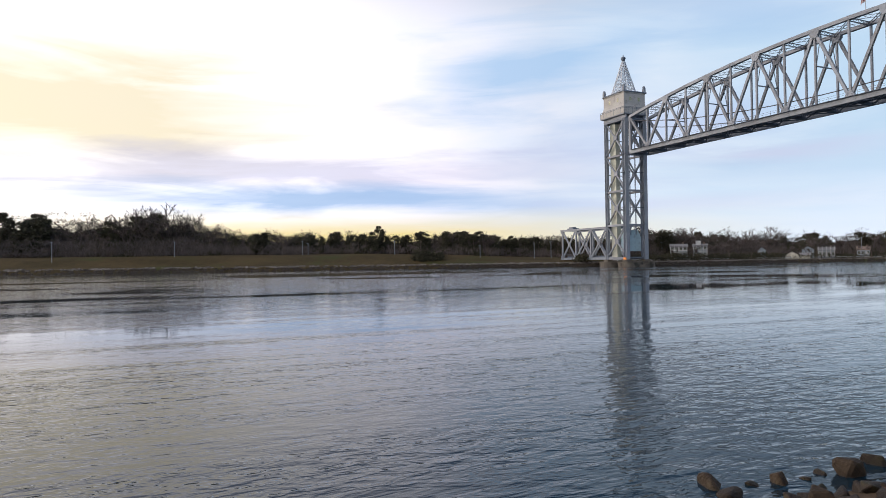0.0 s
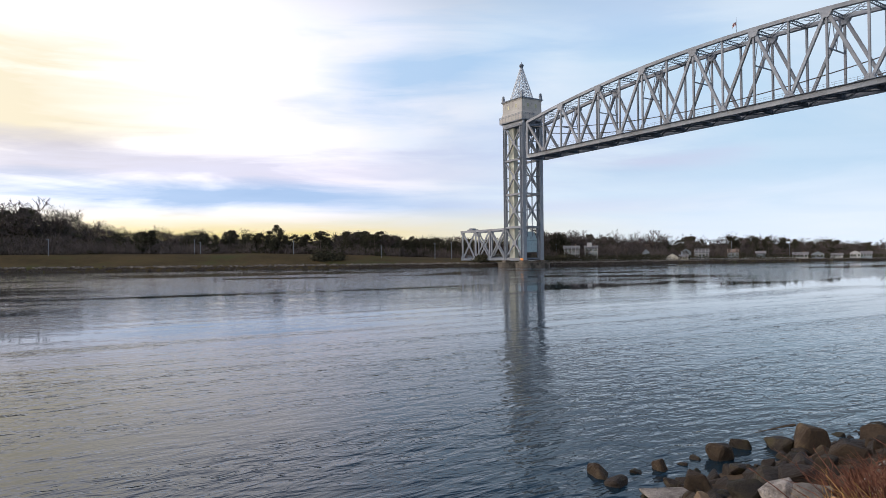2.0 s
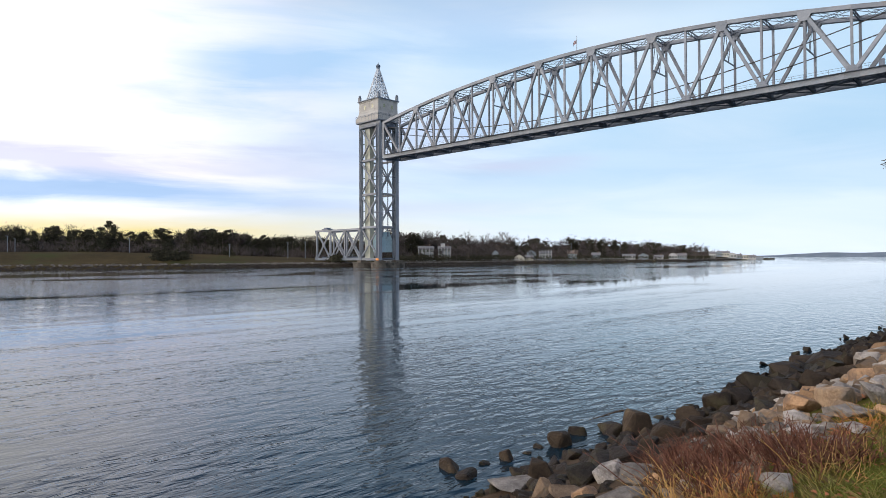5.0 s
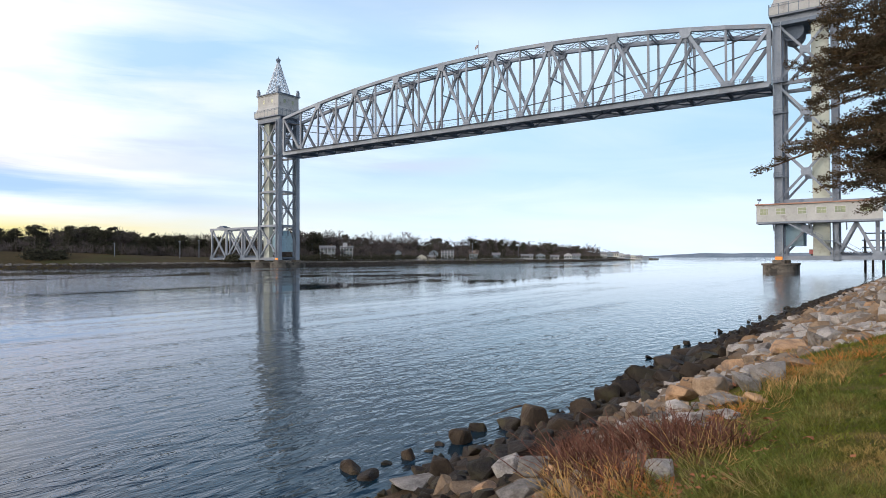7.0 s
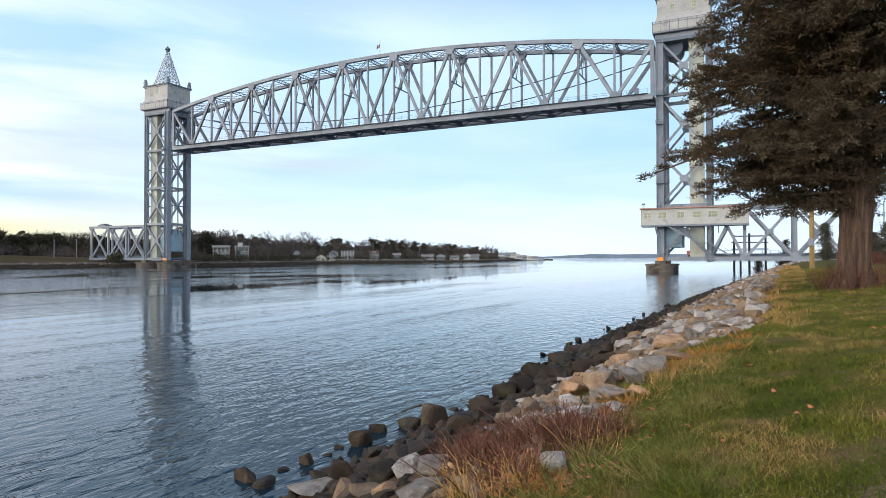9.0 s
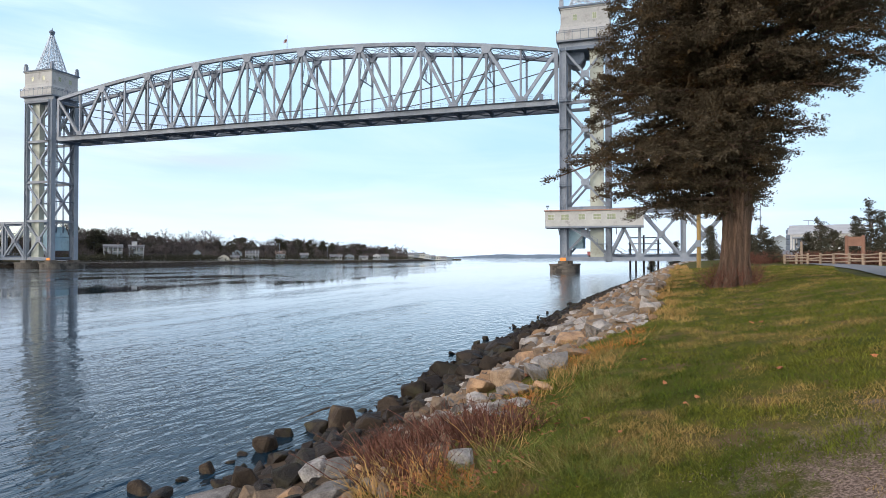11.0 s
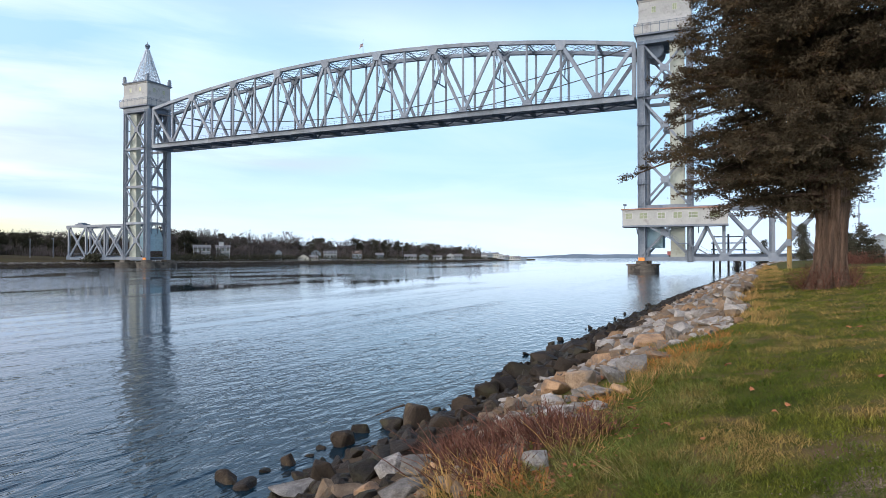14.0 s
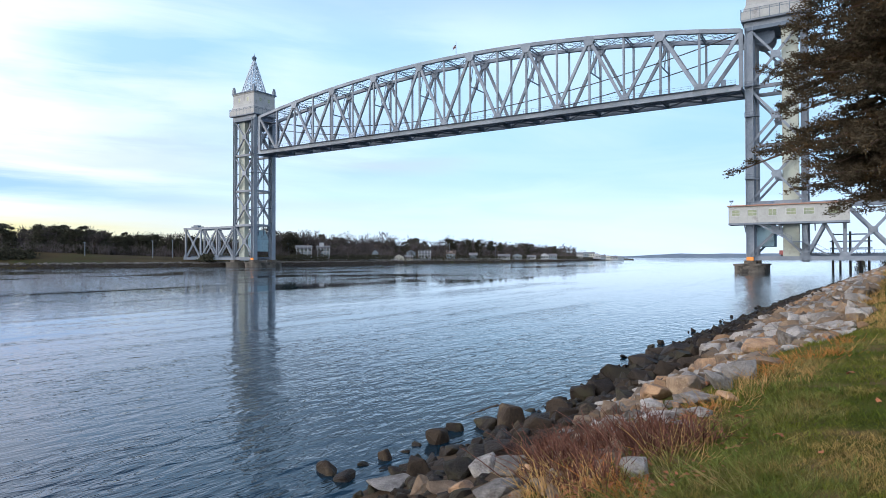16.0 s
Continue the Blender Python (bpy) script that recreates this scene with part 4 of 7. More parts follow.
def approach(stops, label, first_v):
    """A fixed truss span on the bank, with crossed bays between the stops."""
    t = thing("approach_span", BRIDGE, label, "bridge span")
    lo, hi = 3.2, 15.5
    for y in (0.0, BETWEEN):
        a, b = stops[0], stops[-1]
        part("bottom_chord", barred((a, y, lo), (b, y, lo), 0.7, 0.95), STEEL, t)
        part("top_chord", barred((a, y, hi), (b, y, hi), 0.7, 0.8), STEEL, t)
        for s in stops:
            part("vertical_post", barred((s, y, lo), (s, y, hi), 0.6, 0.75, laced=True), STEEL, t)
            part("gusset_plate", plate(s, y, lo, ((-1.2, -0.45), (1.2, -0.45), (1.0, 0.7), (0.5, 1.4), (-0.5, 1.4), (-1.0, 0.7)), 0.78), STEEL, t)
            part("gusset_plate", plate(s, y, hi, ((-1.0, -0.7), (-0.5, -1.3), (0.5, -1.3), (1.0, -0.7), (1.2, 0.38), (-1.2, 0.38)), 0.78), STEEL, t)
        for i, (p, q) in enumerate(zip(stops[:-1], stops[1:])):
            if first_v and i == 0:
                m = (p + q) / 2
                part("diagonal", barred((p, y, lo), (m, y, 11.0), 0.5, 0.65, laced=True), STEEL, t)
                part("diagonal", barred((q, y, lo), (m, y, 11.0), 0.5, 0.65, laced=True), STEEL, t)
                continue
            part("diagonal", barred((p, y, lo), (q, y, hi), 0.5, 0.6, laced=True), STEEL, t)
            part("diagonal", barred((p, y - 0.005, hi), (q, y - 0.005, lo), 0.48, 0.58, laced=True), STEEL, t)
            mx, mz = (p + q) / 2, (lo + hi) / 2
            part("gusset_plate", boxed(mx - 0.8, mx + 0.8, y - 0.33, y + 0.33, mz - 0.7, mz + 0.7, 0.2), STEEL, t)
    n = int(abs(stops[-1] - stops[0]) / 5)
    for i in range(n + 1):
        s = stops[0] + (stops[-1] - stops[0]) * i / n
        part("floor_beam", barred((s, 0.3, lo + 0.1), (s, BETWEEN - 0.3, lo + 0.1), 0.4, 0.9, (1, 0, 0)), STEEL_DARK, t)
        part("top_strut", barred((s, 0.3, hi), (s, BETWEEN - 0.3, hi), 0.3, 0.4, (1, 0, 0)), STEEL_DARK, t)
    for y in (2.6, 3.9, 5.1, 6.4):
        part("stringer", barred((stops[0], y, lo + 0.75), (stops[-1], y, lo + 0.75), 0.3, 0.6), STEEL_DARK, t)
    bm = bmesh.new()
    x0, x1 = sorted((stops[0], stops[-1]))
    for i in range(int((x1 - x0) / 0.6)):
        box(bm, x0 + i * 0.6, x0 + 0.25 + i * 0.6, 2.4, 6.6, lo + 1.05, lo + 1.22)
    part("track_deck", bm, PILE, t)
    bm = bmesh.new()
    for z in (lo + 1.3, lo + 1.9):
        beam(bm, (x0, 0.8, z), (x1, 0.8, z), 0.06, 0.06)
    for i in range(int((x1 - x0) / 1.6)):
        beam(bm, (x0 + i * 1.6, 0.8, lo + 0.5), (x0 + i * 1.6, 0.8, lo + 1.95), 0.07, 0.07)
    part("handrail", bm, STEEL_DARK, t)
    return t


ap = approach([-14.8, -24.9, -35.2, -45.0], "grey steel truss on the wooded bank with crossed bays", False)
bm = boxed(-43.0, -38.5, 1.0, 4.0, 15.9, 16.5, 0.05)
box(bm, -42.0, -40.0, 1.4, 3.6, 16.5, 17.0)
part("motor_housing", bm, STEEL_DARK, ap, "dark housing on the truss top")
approach([178.5, 186.0, 196.3, 206.6], "grey steel truss between the lift tower and the lawn bank", True)


def tower_base_frame():
    t = thing("track_frame", BRIDGE, "low steel chord under the pier tower with a braced bay", "bridge span")
    for y in (0.0, BETWEEN):
        part("bottom_chord", barred((167.5, y, 3.2), (178.5, y, 3.2), 0.7, 0.95), STEEL, t)
    part("deck", boxed(167.5, 178.5, 1.0, BETWEEN - 1.0, 3.3, 3.7), STEEL_DARK, t)
    t2 = thing("track_frame", BRIDGE, "low steel chord under the wooded bank tower", "bridge span")
    for y in (0.0, BETWEEN):
        part("bottom_chord", barred((-14.8, y, 3.2), (-3.1, y, 3.2), 0.7, 0.95), STEEL, t2)
    part("deck", boxed(-14.8, -3.1, 1.0, BETWEEN - 1.0, 3.3, 3.7), STEEL_DARK, t2)


tower_base_frame()


def control_cabin():
    t = thing("control_cabin", BRIDGE, "long cream cabin with a rusty roof on the bridge tower", "cabin")
    s0, s1, y0, y1, z0, z1 = 163.2, 186.9, -2.0, 2.2, 11.4, 15.2
    bm = boxed(s0, s1, y0, y1, z0, z1)
    part("wall", bm, CABIN, t)
    n = 12
    for i in range(n + 1):
        s = s0 + (s1 - s0) * i / n
        part("cover_strip", boxed(s - 0.06, s + 0.06, y0 - 0.05, y0 + 0.02, z0 + 0.1, z1 - 0.1), CABIN, t)
    part("base_beam", boxed(s0 - 0.1, s1 + 0.1, y0 - 0.12, y1 + 0.1, z0 - 0.45, z0, 0.03), STEEL, t)
    part("roof", boxed(s0 - 0.35, s1 + 0.35, y0 - 0.4, y1 + 0.4, z1, z1 + 0.3, 0.04), RUST_ROOF, t)
    for s, w in ((164.7, 1.6), (168.1, 1.9), (172.3, 1.7), (175.9, 2.0), (179.4, 2.0), (184.1, 2.2)):
        panes(t, s, y0, 13.0, w, 1.35, -1, GLASS_LIT, WHITE, 2, 2)
    panes(t, s0, 0.2, 13.0, 1.6, 1.35, -1, GLASS_LIT, STEEL_PALE, 2, 2, axis="y")
    bm = bmesh.new()
    for a, b, c in ((163.6, 163.6, 16.6), (163.4, 164.0, 16.5)):
        beam(bm, (a, -1.6, z1 + 0.3), (b, -1.6, c), 0.08, 0.08)
    box(bm, 163.3, 164.1, -1.8, -1.4, 16.3, 16.7)
    part("floodlight", bm, STEEL_DARK, t)
    for s in (166.8, 171.5, 178.0):
        part("roof_vent", boxed(s, s + 0.9, -0.6, 0.6, z1 + 0.3, z1 + 1.1, 0.08), STEEL_DARK, t)
    for s in (166.5, 173.5, 180.5, 186.0):
        part("bracket", barred((s, y0 + 0.2, z0 - 0.4), (s, 0.2, z0 - 2.0), 0.25, 0.3, (1, 0, 0)), STEEL, t)


control_cabin()


def cabin_stair():
    t = thing("steel_stair", BRIDGE, "grey steel stair with handrails under the cabin", "stair")
    p, q = Vector((169.6, -1.4, 10.9)), Vector((176.0, -1.4, 7.0))
    for y in (-1.9, -0.9):
        o = Vector((0, y + 1.4, 0))
        part("stringer", barred(p + o, q + o, 0.08, 0.3), STEEL, t)
        bm = bmesh.new()
        for h in (0.55, 1.05):
            beam(bm, p + o + Vector((0, 0, h)), q + o + Vector((0, 0, h)), 0.06, 0.06)
        for i in range(6):
            m = p.lerp(q, i / 5) + o
            beam(bm, m, m + Vector((0, 0, 1.05)), 0.06, 0.06)
        part("handrail", bm, STEEL, t)
    for i in range(18):
        m = p.lerp(q, (i + 0.5) / 18)
        part("step", boxed(m.x - 0.14, m.x + 0.14, -1.9, -0.9, m.z - 0.02, m.z + 0.03), STEEL_DARK, t)
    part("landing", boxed(175.9, 178.6, -2.0, -0.7, 6.8, 6.95), STEEL_DARK, t)
    p, q = Vector((178.4, -1.4, 6.9)), Vector((183.0, -1.4, 3.9))
    for y in (-1.9, -0.9):
        o = Vector((0, y + 1.4, 0))
        part("stringer", barred(p + o, q + o, 0.08, 0.3), STEEL, t)
        part("handrail", barred(p + o + Vector((0, 0, 1.0)), q + o + Vector((0, 0, 1.0)), 0.06, 0.06), STEEL, t)
    for i in range(14):
        m = p.lerp(q, (i + 0.5) / 14)
        part("step", boxed(m.x - 0.14, m.x + 0.14, -1.9, -0.9, m.z - 0.02, m.z + 0.03), STEEL_DARK, t)


cabin_stair()


def pile_dock():
    t = thing("pile_platform", BRIDGE, "dark timber piles with open platforms beside the bridge", "dock")
    for s, y, top in ((183.6, 10.5, 9.0), (187.0, 11.0, 9.4), (190.6, 11.5, 9.0), (185.0, 16.0, 3.0), (189.0, 17.0, 3.0), (195.0, 18.0, 3.0)):
        verts, faces = [], []
        tube(verts, faces, [Vector((s, y, -3)), Vector((s, y, top))], [0.28, 0.24], 10)
        mesh_object("pile", lists_mesh("pile", verts, faces), PILE, t)
    for z in (5.4, 7.0, 8.6):
        part("platform", boxed(183.0, 191.2, 10.2, 12.0, z, z + 0.25), STEEL_DARK, t)


pile_dock()
part_red = thing("red_cart", BRIDGE @ Matrix.Translation((174.4, 3.0, 3.7)), "small red and white cart on the bridge deck", "cart")
part("box", boxed(-1.2, 1.2, -0.5, 0.5, 0.35, 1.3, 0.08), RED, part_red)
part("lid", boxed(-1.25, 1.25, -0.55, 0.55, 1.3, 1.45, 0.04), CLOTH, part_red)
part("wheel", boxed(-0.9, -0.5, -0.5, 0.5, 0.0, 0.4, 0.12), PILE, part_red)
part("wheel", boxed(0.5, 0.9, -0.5, 0.5, 0.0, 0.4, 0.12), PILE, part_red)


# ---- trees ----
def leafy(verts, faces, p, size, n, rnd, flat=0.6, leaf=0.2, slim=(0.25, 0.45)):
    """A tuft of n small pointed leaves round p."""
    for _ in range(n):
        a, b = rnd.uniform(0, 2 * math.pi), rnd.gauss(0, flat)
        d = Vector((math.cos(a) * math.cos(b), math.sin(a) * math.cos(b), math.sin(b)))
        c = p + Vector((rnd.gauss(0, size), rnd.gauss(0, size), rnd.gauss(0, size * 0.6)))
        w = d.cross(Vector((rnd.gauss(0, 1), rnd.gauss(0, 1), rnd.gauss(0, 1)))).normalized() * leaf * rnd.uniform(*slim)
        e = c + d * leaf * rnd.uniform(0.7, 1.4)
        k = len(verts)
        verts += [c, c.lerp(e, 0.5) + w, e, c.lerp(e, 0.5) - w]
        faces.append((k, k + 1, k + 2, k + 3))


def bare_tree_meshes(seed, high, spread=1.0, thick=1.0):
    """Trunk and a fine crown of bare twigs."""
    rnd = random.Random(seed)
    tv, tf, cv, cf = [], [], [], []
    fork = high * rnd.uniform(0.22, 0.34)
    lean = Vector((rnd.gauss(0, 0.25), rnd.gauss(0, 0.25), 0))
    top = Vector((0, 0, fork)) + lean
    tube(tv, tf, [Vector((0, 0, -0.4)), Vector((0, 0, fork * 0.5)) + lean * 0.4, top], [0.022 * high * thick, 0.016 * high * thick, 0.013 * high * thick], 7)

    def grow(p, d, length, r, level):
        mid = p + d * length * 0.5 + Vector((rnd.gauss(0, 0.05), rnd.gauss(0, 0.05), rnd.gauss(0, 0.03))) * length
        end = p + d * length + Vector((rnd.gauss(0, 0.08), rnd.gauss(0, 0.08), 0.06)) * length
        if level < 2:
            tube(tv, tf, [p, mid, end], [r, r * 0.75, r * 0.5], 5)
        else:
            tube(cv, cf, [p, end], [max(r, 0.07), 0.035], 3)
        if level >= 4:
            return
        n = (5, 5, 5, 3)[level]
        for i in range(n):
            f = rnd.uniform(0.35, 1.0)
            q = p.lerp(mid, f * 2) if f < 0.5 else mid.lerp(end, f * 2 - 1)
            nd = (d + Vector((rnd.gauss(0, 0.55), rnd.gauss(0, 0.55), rnd.gauss(0.12, 0.35))) * spread).normalized()
            grow(q, nd, length * rnd.uniform(0.42, 0.68), r * 0.48, level + 1)
    for i in range(4):
        a = i * 1.6 + rnd.uniform(0, 0.8)
        d = Vector((math.cos(a) * 0.55 * spread, math.sin(a) * 0.55 * spread, 1)).normalized()
        grow(top.copy(), d, high * rnd.uniform(0.3, 0.42), 0.009 * high * thick, 1)
    return lists_mesh("trunk", tv, tf), lists_mesh("crown", cv, cf)


def pine_meshes(seed, high, wide, low=0.25, leaf=0.46, tuft=13, taper=0.5, slim=(0.25, 0.45)):
    """Trunk with uneven whorls of limbs and dark tufts."""
    rnd = random.Random(seed)
    tv, tf, cv, cf = [], [], [], []
    tube(tv, tf, [Vector((0, 0, -0.4)), Vector((rnd.gauss(0, 0.15), rnd.gauss(0, 0.15), high * 0.5)), Vector((0, 0, high))], [high * 0.02, high * 0.013, 0.03], 7)
    z = high * low
    while z < high * 0.98:
        f = (z / high - low) / (1 - low)
        reach = wide * (1 - f) ** taper * rnd.uniform(0.75, 1.15) * (0.8 + 0.2 * math.sin(f * 9 + seed)) + 0.25
        for i in range(rnd.randint(3, 5)):
            a = rnd.uniform(0, 2 * math.pi)
            length = reach * rnd.uniform(0.5, 1.1)
            d = Vector((math.cos(a), math.sin(a), rnd.uniform(-0.1, 0.35)))
            p, q = Vector((0, 0, z)), Vector((0, 0, z)) + d * length
            tube(tv, tf, [p, q], [0.05, 0.02], 3)
            k = max(3, int(length / 0.3))
            for j in range(k):
                leafy(cv, cf, p.lerp(q, (j + 0.8) / k), leaf * 1.3, tuft, rnd, 0.7, leaf, slim)
        z += high * rnd.uniform(0.035, 0.065)
    leafy(cv, cf, Vector((0, 0, high)), 0.2, tuft, rnd, 1.0, leaf, slim)
    return lists_mesh("trunk", tv, tf), lists_mesh("crown", cv, cf)


def plant(name, meshes, mats, m, label, category, group):
    t = thing(name, m, label, category, group)
    mesh_object("trunk", meshes[0], mats[0], t)
    mesh_object("crown", meshes[1], mats[1], t)
    return t


BARE_KINDS = [bare_tree_meshes(11 + i, h, s) for i, (h, s) in enumerate(((14, 1.0), (12, 1.25), (15, 0.9), (10, 1.2)))]


def lumpy_pine_meshes(seed, high, wide, low):
    """An old pitch pine: a trunk with a few limbs, each ending in uneven clumps of needles."""
    rnd = random.Random(seed)
    tv, tf, cv, cf = [], [], [], []
    tube(tv, tf, [Vector((0, 0, -0.4)), Vector((rnd.gauss(0, 0.2), rnd.gauss(0, 0.2), high * 0.5)), Vector((0, 0, high * 0.93))], [high * 0.02, high * 0.013, 0.05], 7)
    for i in range(15):
        f = (i + rnd.random()) / 15
        z = high * (low + (0.95 - low) * f)
        reach = wide * math.sin(math.pi * (0.16 + 0.74 * f)) ** 0.7 * rnd.uniform(0.2, 0.75)
        a = rnd.uniform(0, 2 * math.pi)
        c = Vector((math.cos(a) * reach, math.sin(a) * reach, z))
        tube(tv, tf, [Vector((0, 0, z - 0.12 * high)), c], [0.09, 0.03], 3)
        fat = rnd.uniform(0.40, 0.58) * wide * (1.0 - 0.4 * f)
        for n in range(60):
            d = Vector((rnd.gauss(0, 1), rnd.gauss(0, 1), rnd.gauss(0, 1))).normalized()
            leafy(cv, cf, c + Vector((d.x, d.y, d.z * 0.75)) * fat * rnd.uniform(0.45, 1.05), 0.15, 4, rnd, 0.9, 0.42, (0.3, 0.5))
    return lists_mesh("trunk", tv, tf), lists_mesh("crown", cv, cf)


PINE_KINDS = [lumpy_pine_meshes(31 + i, h, w, l) for i, (h, w, l) in enumerate(((13, 3.6, 0.18), (11, 4.0, 0.12), (15, 3.6, 0.3), (8, 3.2, 0.06)))]


def far_top(bearing, rnd):
    """How high the woods stand, by heading."""
    left = 22.0 * smooth_step((-14 - bearing) / 9)
    mid = 11.5
    if bearing > 17:
        mid = 15.0 - 4.0 * smooth_step((bearing - 38) / 9)
    return max(left, mid) * (1 + 0.06 * math.sin(bearing * 1.9) + 0.06 * math.sin(bearing * 0.73 + 1))


def far_woods():
    rnd = random.Random(77)
    firsts = {}
    heights = {True: (14, 12, 15, 10), False: (13, 11, 15, 8)}
    for n in range(296):
        k = 2.2 + (n + rnd.random()) * 7.1 / 296
        right = k > 5.2
        w = rnd.uniform(46, 66) if not right else rnd.uniform(30, 62)
        if 4.55 < k < 5.6:
            w += 16
        p = far_point(k, w)
        z = far_height(p.x, w) - 0.2
        bearing = math.degrees(math.atan2(p.x, p.y))
        bare = rnd.random() < (0.75 if bearing < -18 else 0.30 if bearing < 14 else 0.72)
        kinds = BARE_KINDS if bare else PINE_KINDS
        i = rnd.randrange(len(kinds))
        scale = far_top(bearing, rnd) * (rnd.uniform(0.80, 1.0) if bare or rnd.random() < 0.95 else rnd.uniform(1.05, 1.2)) * (1.0 if bare else 0.92) / heights[bare][i]
        wide = scale * rnd.uniform(1.1, 1.5)
        m = pose(p.x, p.y, z, 0, 0, rnd.uniform(0, 360)) @ Matrix.Diagonal((wide, wide, scale, 1))
        key = (bare, i)
        if key not in firsts:
            if bare:
                firsts[key] = plant("bare_tree", kinds[i], (PINE_BARK, BARE), m, "leafless brown winter tree in the far woods", "tree", "far bank trees")
            else:
                firsts[key] = plant("pine_tree", kinds[i], (PINE_BARK, PINE), m, "dark evergreen pine in the far woods", "tree", "far bank trees")
        else:
            made = copy_thing(firsts[key], m)
            made.scale = (wide, wide, scale)
    # a few bare trees in front of the houses
    for a, far, hgt in ((19.4, 322, 8), (20.2, 306, 5.5), (21.75, 308, 6.5), (23.5, 310, 7), (24.6, 320, 10), (26.2, 332, 9), (28.2, 352, 7), (30.3, 362, 6), (33.3, 385, 9), (34.4, 398, 8), (37.6, 470, 8), (38.6, 480, 7), (42.6, 545, 9), (44.2, 530, 13), (44.8, 540, 12), (30.9, 384, 12), (35.0, 420, 8), (37.2, 452, 8)):
        p = polar(a, far)
        i = rnd.randrange(4)
        scale = hgt / heights[True][i]
        made = copy_thing(firsts[(True, i)], Matrix.Translation((p.x, p.y, 2.2)) @ Matrix.Rotation(a, 4, "Z"))
        made.scale = (scale * 1.3, scale * 1.3, scale)
    # the mass of trees behind, and brush at its foot
    for name, material, count, reach, share in (("far_woods", BARE, 12000, (48, 96), 1.0), ("far_pines", PINE, 9000, (46, 90), 1.0), ("far_brush", BARE, 8000, (42, 58), 0.36), ("shore_brush", PINE, 2600, (20, 34), 0.20)):
        verts, faces = [], []
        for n in range(count):
            k = rnd.uniform(5.3, 9.3) if name == "shore_brush" else rnd.uniform(1.7, 9.5) if rnd.random() < 0.62 else rnd.uniform(2.2, 3.6)
            w = rnd.uniform(*reach) - (14 if k > 5.2 else 0)
            if 4.55 < k < 5.6:
                w += 14
            p = far_point(k, w)
            bearing = math.degrees(math.atan2(p.x, p.y))
            hump = 0.86 + 0.22 * noise.noise(Vector((p.x * 0.09, p.y * 0.09, 0)))
            top = far_top(bearing, rnd) * share * hump
            c = Vector((p.x, p.y, far_height(p.x, w) + top * rnd.random()))
            rise = (c.z - far_height(p.x, w)) / max(top, 0.1)
            if name in ("far_pines", "shore_brush"):
                leafy(verts, faces, c, 0.7, 12, rnd, 0.9, 0.5, (0.3, 0.5))
            else:  # upright sprays of bare twigs
                for _ in range(8):
                    q = c + Vector((rnd.gauss(0, 0.7), rnd.gauss(0, 0.7), rnd.gauss(0, 0.5)))
                    e = q + Vector((rnd.gauss(0, 0.45), rnd.gauss(0, 0.45), rnd.uniform(0.5, 1.6)))
                    w = Vector((q.y, -q.x, 0)).normalized() * rnd.uniform(0.05, 0.13) * (1.3 - 0.6 * min(rise, 1))
                    b = len(verts)
                    verts += [q - w, q + w, e]
                    faces.append((b, b + 1, b + 2))
        words = {"far_woods": "brown leafless woods behind the far bank", "far_pines": "dark evergreens in the far woods", "far_brush": "brown undergrowth along the edge of the far woods", "shore_brush": "dark low shrubs along the far shore gardens"}
        tagged(mesh_object(name, lists_mesh(name, verts, faces), material), words[name], "trees", kind="stuff")


far_woods()


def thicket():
    """A long uneven solid sheet added inside the woods, its dark colour standing for the shade among trees."""
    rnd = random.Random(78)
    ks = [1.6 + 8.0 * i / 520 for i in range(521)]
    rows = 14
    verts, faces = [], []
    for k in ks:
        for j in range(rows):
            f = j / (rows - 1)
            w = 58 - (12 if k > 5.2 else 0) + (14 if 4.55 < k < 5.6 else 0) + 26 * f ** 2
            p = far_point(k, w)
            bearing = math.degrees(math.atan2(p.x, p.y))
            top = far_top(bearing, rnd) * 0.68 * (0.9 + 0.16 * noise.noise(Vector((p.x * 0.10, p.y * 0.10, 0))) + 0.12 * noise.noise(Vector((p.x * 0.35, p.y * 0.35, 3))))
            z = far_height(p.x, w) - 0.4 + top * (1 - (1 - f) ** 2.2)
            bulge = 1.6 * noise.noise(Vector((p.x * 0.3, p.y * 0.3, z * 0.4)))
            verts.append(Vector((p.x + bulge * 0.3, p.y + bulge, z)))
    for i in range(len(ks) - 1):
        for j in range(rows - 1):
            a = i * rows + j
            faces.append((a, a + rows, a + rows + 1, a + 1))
    tagged(mesh_object("thicket", lists_mesh("thicket", verts, faces), WOODS_BACKING), "uneven dark sheet backing the far woods, for the shade among the trees", "trees", kind="stuff")


thicket()


# ---- the cedar on the lawn ----
def ground_at(p):
    return bank_height(*bank_uv(p.x, p.y))


